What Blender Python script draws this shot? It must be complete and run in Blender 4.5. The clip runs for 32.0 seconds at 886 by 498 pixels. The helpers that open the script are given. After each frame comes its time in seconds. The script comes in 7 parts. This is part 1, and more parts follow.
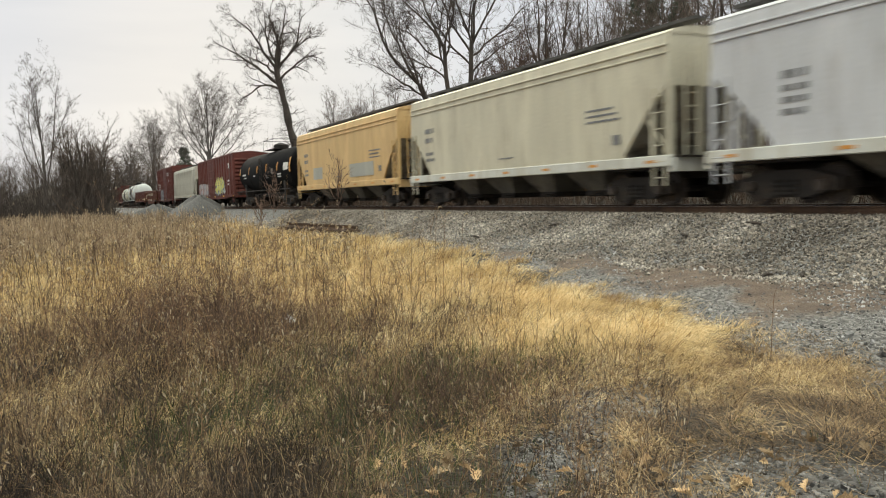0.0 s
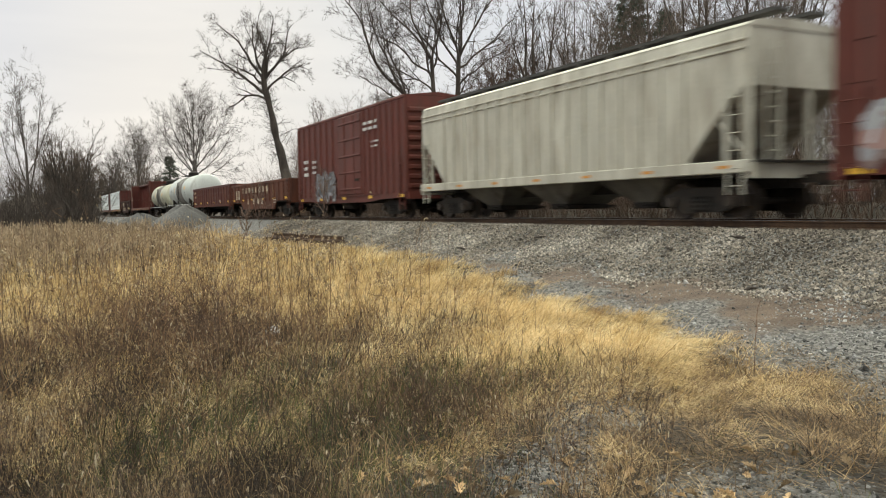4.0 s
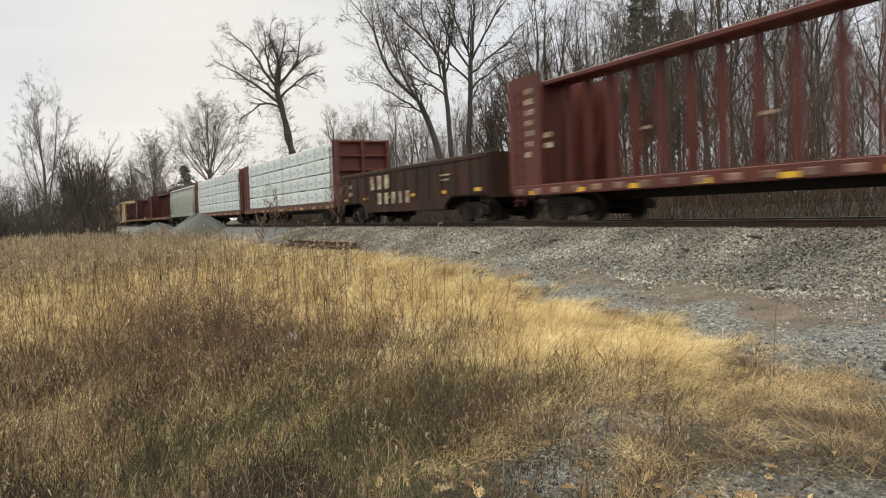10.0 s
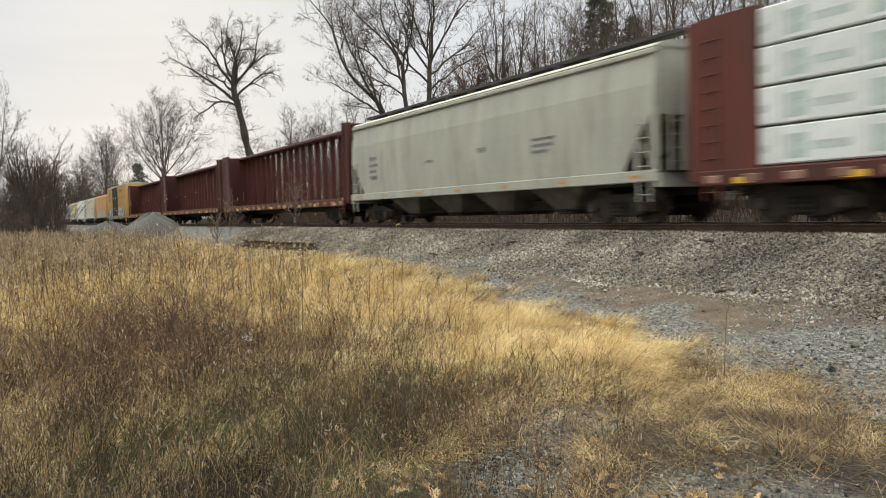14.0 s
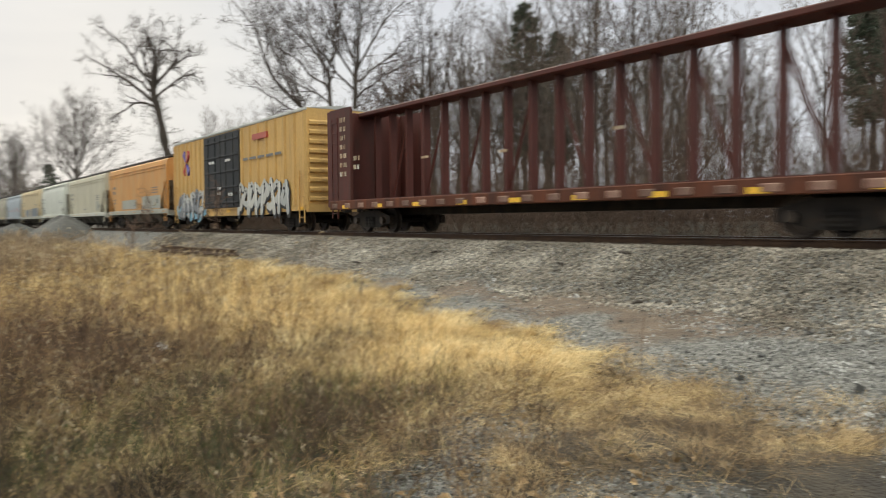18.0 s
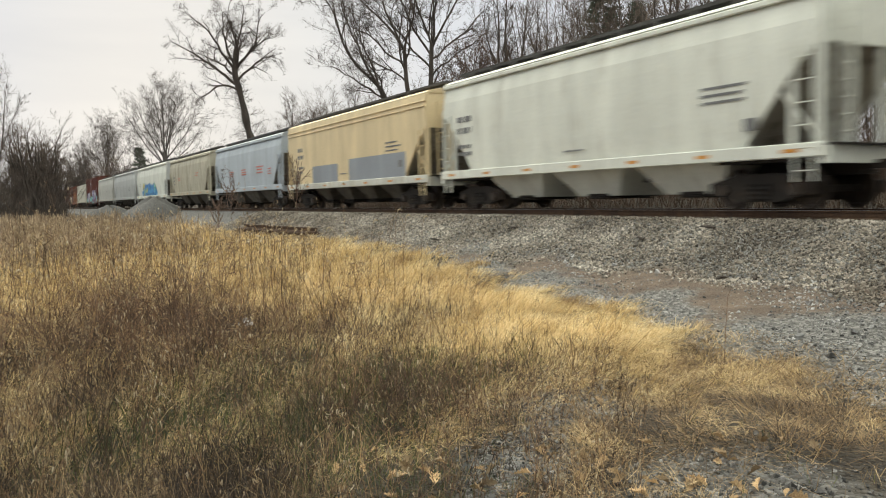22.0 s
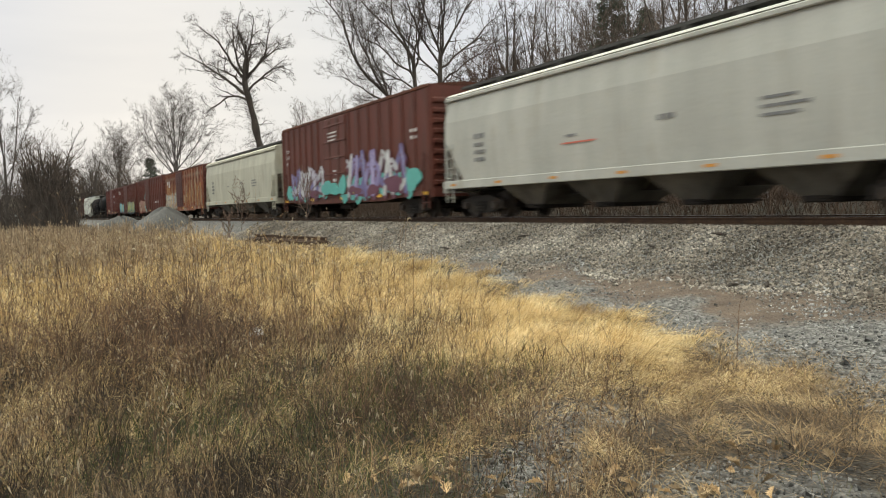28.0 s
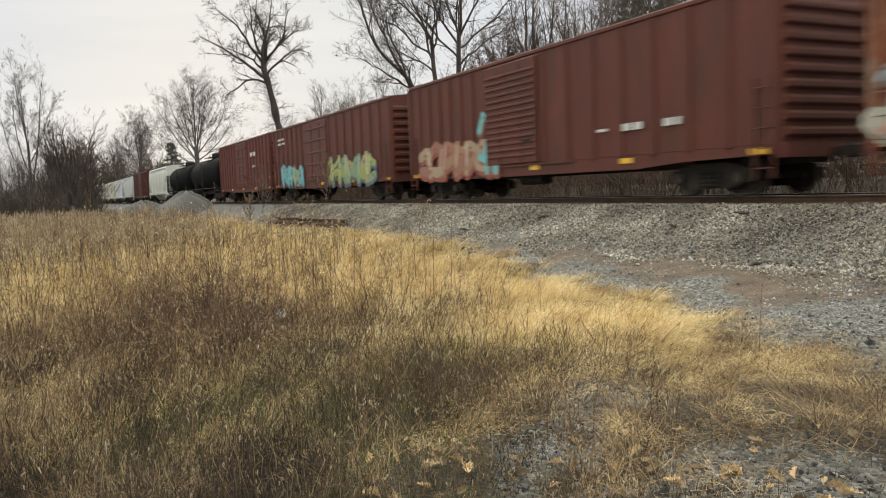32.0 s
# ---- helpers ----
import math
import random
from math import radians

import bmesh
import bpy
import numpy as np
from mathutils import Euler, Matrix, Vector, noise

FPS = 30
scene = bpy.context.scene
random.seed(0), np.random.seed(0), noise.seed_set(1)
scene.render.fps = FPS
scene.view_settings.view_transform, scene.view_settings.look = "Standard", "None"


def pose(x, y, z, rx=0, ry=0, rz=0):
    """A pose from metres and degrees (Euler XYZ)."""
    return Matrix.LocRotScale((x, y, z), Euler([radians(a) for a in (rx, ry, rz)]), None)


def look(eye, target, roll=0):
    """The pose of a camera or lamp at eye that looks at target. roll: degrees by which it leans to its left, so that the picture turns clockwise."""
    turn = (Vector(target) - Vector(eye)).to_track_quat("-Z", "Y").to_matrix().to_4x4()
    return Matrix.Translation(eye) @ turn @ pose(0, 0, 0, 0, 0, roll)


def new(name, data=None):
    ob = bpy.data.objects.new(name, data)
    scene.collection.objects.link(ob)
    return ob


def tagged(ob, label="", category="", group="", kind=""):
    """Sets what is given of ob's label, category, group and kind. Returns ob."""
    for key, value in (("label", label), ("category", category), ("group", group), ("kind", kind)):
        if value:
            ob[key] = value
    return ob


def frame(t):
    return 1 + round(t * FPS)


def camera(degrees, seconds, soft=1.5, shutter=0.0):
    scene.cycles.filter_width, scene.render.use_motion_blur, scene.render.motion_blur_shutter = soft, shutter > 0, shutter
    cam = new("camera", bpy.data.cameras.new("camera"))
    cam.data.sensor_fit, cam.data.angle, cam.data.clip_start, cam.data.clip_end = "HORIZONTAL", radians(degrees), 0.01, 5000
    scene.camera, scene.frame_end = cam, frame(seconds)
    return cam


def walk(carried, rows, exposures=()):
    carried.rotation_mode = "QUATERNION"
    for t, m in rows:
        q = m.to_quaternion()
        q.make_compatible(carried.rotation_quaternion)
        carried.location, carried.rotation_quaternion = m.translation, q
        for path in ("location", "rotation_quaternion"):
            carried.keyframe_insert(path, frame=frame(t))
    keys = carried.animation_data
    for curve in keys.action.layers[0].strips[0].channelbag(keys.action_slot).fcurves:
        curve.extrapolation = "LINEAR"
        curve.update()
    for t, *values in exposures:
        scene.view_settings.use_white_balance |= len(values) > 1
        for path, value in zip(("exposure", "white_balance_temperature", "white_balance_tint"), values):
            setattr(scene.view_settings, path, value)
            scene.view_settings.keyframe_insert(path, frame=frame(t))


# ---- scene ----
cam = camera(58.0, 32.0, soft=1.05, shutter=0.5)
PATH = [
    (0, pose(0, 0, 1.65, 86.22, 1.60, -26.08)),
    (0.5, pose(0, 0, 1.65, 85.88, 1.77, -26.30)),
    (1, pose(0, 0, 1.65, 85.62, 1.73, -26.56)),
    (1.5, pose(0, 0, 1.65, 85.60, 1.87, -26.89)),
    (2, pose(0, 0, 1.65, 85.74, 1.79, -27.16)),
    (2.5, pose(0, 0, 1.65, 86.04, 1.59, -27.39)),
    (3, pose(0, 0, 1.65, 86.29, 1.36, -27.42)),
    (3.5, pose(0, 0, 1.65, 86.78, 1.09, -27.19)),
    (5.5, pose(0, 0, 1.65, 87.30, 1.33, -26.74)),
    (6, pose(0, 0, 1.65, 87.60, 1.46, -26.62)),
    (6.5, pose(0, 0, 1.65, 87.65, 1.48, -26.76)),
    (7, pose(0, 0, 1.65, 87.48, 1.62, -26.60)),
    (7.5, pose(0, 0, 1.65, 87.45, 1.72, -26.28)),
    (8, pose(0, 0, 1.65, 87.64, 1.81, -26.31)),
    (8.5, pose(0, 0, 1.65, 87.48, 1.86, -26.22)),
    (9, pose(0, 0, 1.65, 87.44, 1.91, -26.09)),
    (9.5, pose(0, 0, 1.65, 87.41, 1.85, -26.14)),
    (10, pose(0, 0, 1.65, 87.39, 2.04, -26.05)),
    (10.5, pose(0, 0, 1.65, 86.93, 1.79, -26.27)),
    (11, pose(0, 0, 1.65, 87.23, 0.62, -30.67)),
    (11.5, pose(0, 0, 1.65, 87.82, 0.69, -32.39)),
    (12, pose(0, 0, 1.65, 88.04, 1.08, -29.89)),
    (12.5, pose(0, 0, 1.65, 87.55, 1.15, -30.04)),
    (13, pose(0, 0, 1.65, 87.62, 1.17, -30.37)),
    (13.5, pose(0, 0, 1.65, 87.53, 1.37, -29.73)),
    (14, pose(0, 0, 1.65, 87.40, 1.48, -29.06)),
    (14.5, pose(0, 0, 1.65, 87.76, 1.63, -29.19)),
    (16.5, pose(0, 0, 1.65, 87.88, 1.90, -27.99)),
    (17, pose(0, 0, 1.65, 87.73, 1.79, -27.46)),
    (17.5, pose(0, 0, 1.65, 87.37, 1.21, -28.30)),
    (18, pose(0, 0, 1.65, 87.95, 0.47, -34.47)),
    (18.5, pose(0, 0, 1.65, 88.40, 0.11, -38.53)),
    (19, pose(0, 0, 1.65, 87.57, 0.44, -35.11)),
    (19.5, pose(0, 0, 1.65, 88.32, 1.10, -30.91)),
    (20, pose(0, 0, 1.65, 87.93, 1.34, -29.81)),
    (20.5, pose(0, 0, 1.65, 87.48, 1.38, -29.52)),
    (21, pose(0, 0, 1.65, 87.42, 1.40, -30.03)),
    (21.5, pose(0, 0, 1.65, 86.65, 1.10, -30.04)),
    (22, pose(0, 0, 1.65, 86.34, 1.26, -28.96)),
    (22.5, pose(0, 0, 1.65, 86.18, 1.42, -28.66)),
    (23, pose(0, 0, 1.65, 85.76, 1.46, -28.73)),
    (23.5, pose(0, 0, 1.65, 85.57, 1.49, -28.74)),
    (24, pose(0, 0, 1.65, 85.58, 1.73, -28.79)),
    (24.5, pose(0, 0, 1.65, 85.66, 1.73, -28.87)),
    (25, pose(0, 0, 1.65, 85.83, 1.75, -28.92)),
    (25.5, pose(0, 0, 1.65, 85.99, 1.89, -28.83)),
    (27.5, pose(0, 0, 1.65, 87.13, 1.67, -28.41)),
    (28, pose(0, 0, 1.65, 86.98, 1.62, -28.27)),
    (28.5, pose(0, 0, 1.65, 86.81, 1.69, -27.91)),
    (29, pose(0, 0, 1.65, 86.58, 1.72, -27.79)),
    (29.5, pose(0, 0, 1.65, 86.32, 1.77, -27.75)),
    (30, pose(0, 0, 1.65, 86.17, 1.86, -27.43)),
    (30.5, pose(0, 0, 1.65, 86.11, 1.98, -27.08)),
    (31, pose(0, 0, 1.65, 86.07, 2.26, -26.83)),
    (31.5, pose(0, 0, 1.65, 85.77, 2.34, -26.73)),
    (32, pose(0, 0, 1.65, 85.70, 2.17, -26.87)),
]
walk(cam, PATH, [(0, 0.0, 6850, 8), (32, 0.0, 6850, 8)])

world = bpy.data.worlds.new("overcast_sky")
scene.world = world
world.use_nodes = True
wn, wl = world.node_tree.nodes, world.node_tree.links
sky = wn.new("ShaderNodeTexSky")
sky.sky_type, sky.sun_disc = "NISHITA", False
sky.sun_elevation, sky.sun_rotation = radians(16), radians(8)
sky.air_density, sky.dust_density = 1.0, 2.0
w_co = wn.new("ShaderNodeTexCoord")
w_map = wn.new("ShaderNodeMapping")
w_map.inputs["Scale"].default_value = (1.0, 1.0, 6.0)
w_noise = wn.new("ShaderNodeTexNoise")
w_noise.inputs["Scale"].default_value, w_noise.inputs["Detail"].default_value = 2.6, 7
w_ramp = wn.new("ShaderNodeValToRGB")
w_ramp.color_ramp.elements[0].position, w_ramp.color_ramp.elements[0].color = 0.3, (5.12, 5.44, 6.12, 1)
w_ramp.color_ramp.elements[1].position, w_ramp.color_ramp.elements[1].color = 0.72, (5.9, 6.15, 6.72, 1)
# an overcast sky is about three times as bright overhead as at the horizon
w_sep = wn.new("ShaderNodeSeparateXYZ")
w_high = wn.new("ShaderNodeMapRange")
w_high.interpolation_type = "SMOOTHSTEP"
w_high.inputs["From Min"].default_value, w_high.inputs["From Max"].default_value = 0.28, 0.95
w_gain = wn.new("ShaderNodeMix")
w_gain.data_type = "RGBA"
w_gain.inputs["A"].default_value, w_gain.inputs["B"].default_value = (1, 1, 1, 1), (3.75, 3.75, 3.15, 1)
w_scale = wn.new("ShaderNodeVectorMath")
w_scale.operation = "MULTIPLY"
wl.new(w_co.outputs["Generated"], w_sep.inputs["Vector"])
wl.new(w_sep.outputs["Z"], w_high.inputs["Value"])
w_mix = wn.new("ShaderNodeMix")
w_mix.data_type = "RGBA"
w_mix.inputs["Factor"].default_value = 0.98
wl.new(w_co.outputs["Generated"], w_map.inputs["Vector"])
wl.new(w_map.outputs["Vector"], w_noise.inputs["Vector"])
wl.new(w_noise.outputs["Fac"], w_ramp.inputs["Fac"])
wl.new(sky.outputs["Color"], w_mix.inputs["A"])
wl.new(w_ramp.outputs["Color"], w_mix.inputs["B"])
# the clouds glow warm where the low sun stands behind them
w_dot = wn.new("ShaderNodeVectorMath")
w_dot.operation = "DOT_PRODUCT"
w_dot.inputs[1].default_value = (0.24, 0.965, 0.1)
w_near = wn.new("ShaderNodeMapRange")
w_near.interpolation_type = "SMOOTHSTEP"
w_near.inputs["From Min"].default_value, w_near.inputs["From Max"].default_value = 0.955, 1.0
w_glow = wn.new("ShaderNodeMix")
w_glow.data_type = "RGBA"
w_glow.inputs["A"].default_value, w_glow.inputs["B"].default_value = (1, 1, 1, 1), (1.03, 1.01, 0.96, 1)
w_warm = wn.new("ShaderNodeVectorMath")
w_warm.operation = "MULTIPLY"
wl.new(w_co.outputs["Generated"], w_dot.inputs[0])
wl.new(w_dot.outputs["Value"], w_near.inputs["Value"])
wl.new(w_near.outputs["Result"], w_glow.inputs["Factor"])
wl.new(w_mix.outputs["Result"], w_warm.inputs[0])
wl.new(w_glow.outputs["Result"], w_warm.inputs[1])
wl.new(w_warm.outputs["Vector"], w_scale.inputs[0])
wl.new(w_high.outputs["Result"], w_gain.inputs["Factor"])
wl.new(w_gain.outputs["Result"], w_scale.inputs[1])
wl.new(w_scale.outputs["Vector"], wn["Background"].inputs["Color"])
wn["Background"].inputs["Strength"].default_value = 0.13

sun = new("sun", bpy.data.lights.new("sun", "SUN"))
sun.data.energy, sun.data.angle, sun.data.color = 1.5, radians(25), (1.0, 0.9, 0.76)
sun.matrix_world = look((0, 0, 0), (-0.25, -0.9, -0.42))

# ---- materials ----
MATS = {}


def node_mat(name, colours, rough=0.7, metal=0.0, scale=3.0, stretch=(1, 1, 1), detail=6.0, fine=40.0, fine_amount=0.25,
             bump=0.15, bump_scale=60.0, spots=None, spot_scale=2.0, spot_at=0.6, spot_soft=0.08, random_amount=0.0, islands=False,
             spot_stretch=(1, 1, 1), translucent=0.0, gloss=0.5):
    """Colour ramp over a large noise, fine grain over it, spots of a second colour (rust, dirt), and a fine bump."""
    if name in MATS:
        return MATS[name]
    m = bpy.data.materials.new(name)
    m.use_nodes = True
    n, l = m.node_tree.nodes, m.node_tree.links
    bsdf = n["Principled BSDF"]
    co = n.new("ShaderNodeTexCoord")
    mp = n.new("ShaderNodeMapping")
    mp.inputs["Scale"].default_value = stretch
    l.new(co.outputs["Object"], mp.inputs["Vector"])
    big = n.new("ShaderNodeTexNoise")
    big.inputs["Scale"].default_value, big.inputs["Detail"].default_value = scale, detail
    l.new(mp.outputs["Vector"], big.inputs["Vector"])
    ramp = n.new("ShaderNodeValToRGB")
    els = ramp.color_ramp.elements
    while len(els) < len(colours):
        els.new(0.5)
    for i, c in enumerate(colours):
        els[i].position = 0.3 + 0.4 * i / max(1, len(colours) - 1)
        els[i].color = (*c, 1)
    l.new(big.outputs["Fac"], ramp.inputs["Fac"])
    out = ramp.outputs["Color"]
    grain = n.new("ShaderNodeTexNoise")
    grain.inputs["Scale"].default_value, grain.inputs["Detail"].default_value = fine, 3
    l.new(co.outputs["Object"], grain.inputs["Vector"])
    mr = n.new("ShaderNodeMapRange")
    mr.inputs["From Min"].default_value, mr.inputs["From Max"].default_value = 0.3, 0.7
    mr.inputs["To Min"].default_value, mr.inputs["To Max"].default_value = 1 - fine_amount, 1 + fine_amount
    l.new(grain.outputs["Fac"], mr.inputs["Value"])
    mul = n.new("ShaderNodeVectorMath")
    mul.operation = "SCALE"
    l.new(out, mul.inputs[0])
    l.new(mr.outputs["Result"], mul.inputs["Scale"])
    out = mul.outputs["Vector"]
    if spots:
        sm = n.new("ShaderNodeMapping")
        sm.inputs["Scale"].default_value = spot_stretch
        sm.inputs["Location"].default_value = (3.1, 7.7, 1.3)
        l.new(co.outputs["Object"], sm.inputs["Vector"])
        sp = n.new("ShaderNodeTexNoise")
        sp.inputs["Scale"].default_value, sp.inputs["Detail"].default_value, sp.inputs["Roughness"].default_value = spot_scale, 8, 0.65
        l.new(sm.outputs["Vector"], sp.inputs["Vector"])
        sr = n.new("ShaderNodeMapRange")
        sr.inputs["From Min"].default_value, sr.inputs["From Max"].default_value = spot_at - spot_soft, spot_at + spot_soft
        l.new(sp.outputs["Fac"], sr.inputs["Value"])
        mx = n.new("ShaderNodeMix")
        mx.data_type = "RGBA"
        mx.inputs["B"].default_value = (*spots, 1)
        l.new(sr.outputs["Result"], mx.inputs["Factor"])
        l.new(out, mx.inputs["A"])
        out = mx.outputs["Result"]
    if random_amount or islands:
        src = n.new("ShaderNodeNewGeometry").outputs["Random Per Island"] if islands else n.new("ShaderNodeObjectInfo").outputs["Random"]
        rr = n.new("ShaderNodeMapRange")
        rr.inputs["To Min"].default_value, rr.inputs["To Max"].default_value = 1 - random_amount, 1 + random_amount
        l.new(src, rr.inputs["Value"])
        m2 = n.new("ShaderNodeVectorMath")
        m2.operation = "SCALE"
        l.new(out, m2.inputs[0])
        l.new(rr.outputs["Result"], m2.inputs["Scale"])
        out = m2.outputs["Vector"]
    l.new(out, bsdf.inputs["Base Color"])
    bsdf.inputs["Roughness"].default_value, bsdf.inputs["Metallic"].default_value = rough, metal
    bsdf.inputs["Specular IOR Level"].default_value = gloss
    if bump:
        bn = n.new("ShaderNodeTexNoise")
        bn.inputs["Scale"].default_value, bn.inputs["Detail"].default_value = bump_scale, 4
        l.new(co.outputs["Object"], bn.inputs["Vector"])
        bp = n.new("ShaderNodeBump")
        bp.inputs["Strength"].default_value, bp.inputs["Distance"].default_value = bump, 0.02
        l.new(bn.outputs["Fac"], bp.inputs["Height"])
        l.new(bp.outputs["Normal"], bsdf.inputs["Normal"])
    if translucent:
        tr = n.new("ShaderNodeBsdfTranslucent")
        l.new(out, tr.inputs["Color"])
        ms = n.new("ShaderNodeMixShader")
        ms.inputs["Fac"].default_value = translucent
        l.new(bsdf.outputs["BSDF"], ms.inputs[1])
        l.new(tr.outputs["BSDF"], ms.inputs[2])
        l.new(ms.outputs["Shader"], n["Material Output"].inputs["Surface"])
    MATS[name] = m
    return m


def paint(name, c, dirt=(0.12, 0.09, 0.07), dirt_at=0.66, var=0.12, rough=0.6, gloss=0.35):
    """Weathered car paint: faded in vertical streaks, with grime or rust coming through."""
    lo, hi = tuple(v * (1 - var) for v in c), tuple(min(0.9, v * (1 + var)) for v in c)
    return node_mat(name, [lo, c, hi], rough, scale=0.9, stretch=(1, 1.6, 0.35), fine=14, fine_amount=0.06, bump=0.05, bump_scale=9, gloss=gloss,
                    spots=dirt, spot_scale=1.6, spot_at=dirt_at, spot_soft=0.16, spot_stretch=(1, 1.8, 0.3))


STEEL_DARK = node_mat("grimy_dark_steel", [(0.012, 0.010, 0.009), (0.035, 0.028, 0.022)], 0.8, 0.3, fine_amount=0.3, spots=(0.06, 0.035, 0.02), spot_at=0.62)
WHEEL_STEEL = node_mat("worn_wheel_steel", [(0.05, 0.04, 0.035), (0.09, 0.07, 0.055)], 0.55, 0.6)
RAIL_STEEL = node_mat("rusty_rail_steel", [(0.05, 0.028, 0.017), (0.10, 0.055, 0.03)], 0.75, 0.4)
RAIL_TOP = node_mat("polished_rail_head", [(0.35, 0.34, 0.33), (0.5, 0.49, 0.48)], 0.3, 0.9)
TIE_WOOD = node_mat("creosoted_wood", [(0.03, 0.022, 0.017), (0.075, 0.058, 0.045)], 0.9, stretch=(0.5, 4, 4), bump=0.4)
WHITE_MARK = node_mat("white_stencil_paint", [(0.55, 0.55, 0.53), (0.68, 0.68, 0.66)], 0.6, bump=0)
FADED_MARK = node_mat("faded_stencil_paint", [(0.16, 0.07, 0.035), (0.38, 0.29, 0.19), (0.55, 0.52, 0.45)], 0.7, scale=3, fine=12, fine_amount=0.3, bump=0, random_amount=0.25)
DARK_MARK = node_mat("dark_stencil_paint", [(0.13, 0.13, 0.13), (0.2, 0.2, 0.2)], 0.6, bump=0)
YELLOW_MARK = node_mat("yellow_reflective_tape", [(0.75, 0.42, 0.03), (0.85, 0.5, 0.05)], 0.4, bump=0)
ORANGE_MARK = node_mat("faded_orange_tape", [(0.5, 0.21, 0.03), (0.6, 0.27, 0.05)], 0.5, bump=0)
RED_MARK = node_mat("red_stencil_paint", [(0.5, 0.12, 0.08), (0.6, 0.18, 0.12)], 0.6, bump=0)

# ---- mesh building ----


class Geo:
    """Collects vertices and faces for one mesh."""

    def __init__(self):
        self.v, self.f = [], []

    def add(self, verts, faces):
        k = len(self.v)
        self.v += [tuple(p) for p in verts]
        self.f += [tuple(i + k for i in f) for f in faces]
        return self

    def box(self, x0, x1, y0, y1, z0, z1):
        return self.add([(x0, y0, z0), (x1, y0, z0), (x1, y1, z0), (x0, y1, z0), (x0, y0, z1), (x1, y0, z1), (x1, y1, z1), (x0, y1, z1)],
                        [(0, 3, 2, 1), (4, 5, 6, 7), (0, 1, 5, 4), (1, 2, 6, 5), (2, 3, 7, 6), (3, 0, 4, 7)])

    def rbox(self, x0, x1, y0, y1, z0, z1, b=0.02):
        """A box with its edges cut off."""
        ps = []
        for cx, sx in ((x0, 1), (x1, -1)):
            for cy, sy in ((y0, 1), (y1, -1)):
                for cz, sz in ((z0, 1), (z1, -1)):
                    ps += [(cx + sx * b, cy + sy * b, cz), (cx + sx * b, cy, cz + sz * b), (cx, cy + sy * b, cz + sz * b)]
        bm = bmesh.new()
        for p in ps:
            bm.verts.new(p)
        bmesh.ops.convex_hull(bm, input=bm.verts[:])
        bm.verts.index_update()
        self.add([v.co[:] for v in bm.verts], [[v.index for v in f.verts] for f in bm.faces])
        bm.free()
        return self

    def prism(self, outline, axis, a, b):
        """A polygon, given in the two other axes in order, drawn out along the axis from a to b."""
        n = len(outline)

        def put(p, q):
            p = list(p)
            p.insert(axis, q)
            return p
        vs = [put(p, a) for p in outline] + [put(p, b) for p in outline]
        fs = [tuple(range(n))[::-1], tuple(range(n, 2 * n))] + [(i, (i + 1) % n, n + (i + 1) % n, n + i) for i in range(n)]
        return self.add(vs, fs)

    def tube(self, path, radii, n=6):
        """A round bar along a path of points."""
        if not hasattr(radii, "__len__"):
            radii = [radii] * len(path)
        pts = [Vector(p) for p in path]
        vs, fs = [], []
        for i, p in enumerate(pts):
            d = (pts[min(i + 1, len(pts) - 1)] - pts[max(i - 1, 0)]).normalized()
            u = d.cross(Vector((0.31, 0.17, 0.93)) if abs(d.z) < 0.9 else Vector((1, 0.1, 0))).normalized()
            w = d.cross(u)
            for k in range(n):
                a = 2 * math.pi * k / n
                vs.append(p + radii[i] * (math.cos(a) * u + math.sin(a) * w))
        for i in range(len(pts) - 1):
            for k in range(n):
                fs.append((i * n + k, i * n + (k + 1) % n, (i + 1) * n + (k + 1) % n, (i + 1) * n + k))
        fs += [tuple(range(n))[::-1], tuple(range((len(pts) - 1) * n, len(pts) * n))]
        return self.add(vs, fs)

    def lathe(self, profile, axis, n=24, centre=(0, 0, 0)):
        """A profile of (along, radius) turned round an axis."""
        vs, fs = [], []
        for a, r in profile:
            for k in range(n):
                t = 2 * math.pi * k / n
                p = [r * math.cos(t), r * math.sin(t)]
                p.insert(axis, a)
                vs.append([p[i] + centre[i] for i in range(3)])
        for i in range(len(profile) - 1):
            for k in range(n):
                fs.append((i * n + k, i * n + (k + 1) % n, (i + 1) * n + (k + 1) % n, (i + 1) * n + k))
        fs += [tuple(range(n))[::-1], tuple(range((len(profile) - 1) * n, len(profile) * n))]
        return self.add(vs, fs)

    def mesh(self, name, material, smooth=False):
        me = bpy.data.meshes.new(name)
        me.from_pydata(self.v, [], self.f)
        bm = bmesh.new()
        bm.from_mesh(me)
        bmesh.ops.recalc_face_normals(bm, faces=bm.faces[:])
        bm.to_mesh(me)
        bm.free()
        if smooth:
            me.shade_smooth()
            me.set_sharp_from_angle(angle=radians(40))
        if material:
            me.materials.append(material)
        return me


def big_mesh(name, verts, faces_flat, per_face, material, smooth=False):
    """A mesh from arrays, all faces with the same number of corners."""
    me = bpy.data.meshes.new(name)
    nf = len(faces_flat) // per_face
    me.vertices.add(len(verts))
    me.vertices.foreach_set("co", np.asarray(verts, dtype=np.float32).ravel())
    me.loops.add(len(faces_flat))
    me.loops.foreach_set("vertex_index", np.asarray(faces_flat, dtype=np.int32))
    me.polygons.add(nf)
    me.polygons.foreach_set("loop_start", np.arange(0, nf * per_face, per_face, dtype=np.int32))
    me.update(calc_edges=True)
    me.polygons.foreach_set("use_smooth", np.full(nf, smooth))
    if material:
        me.materials.append(material)
    return me


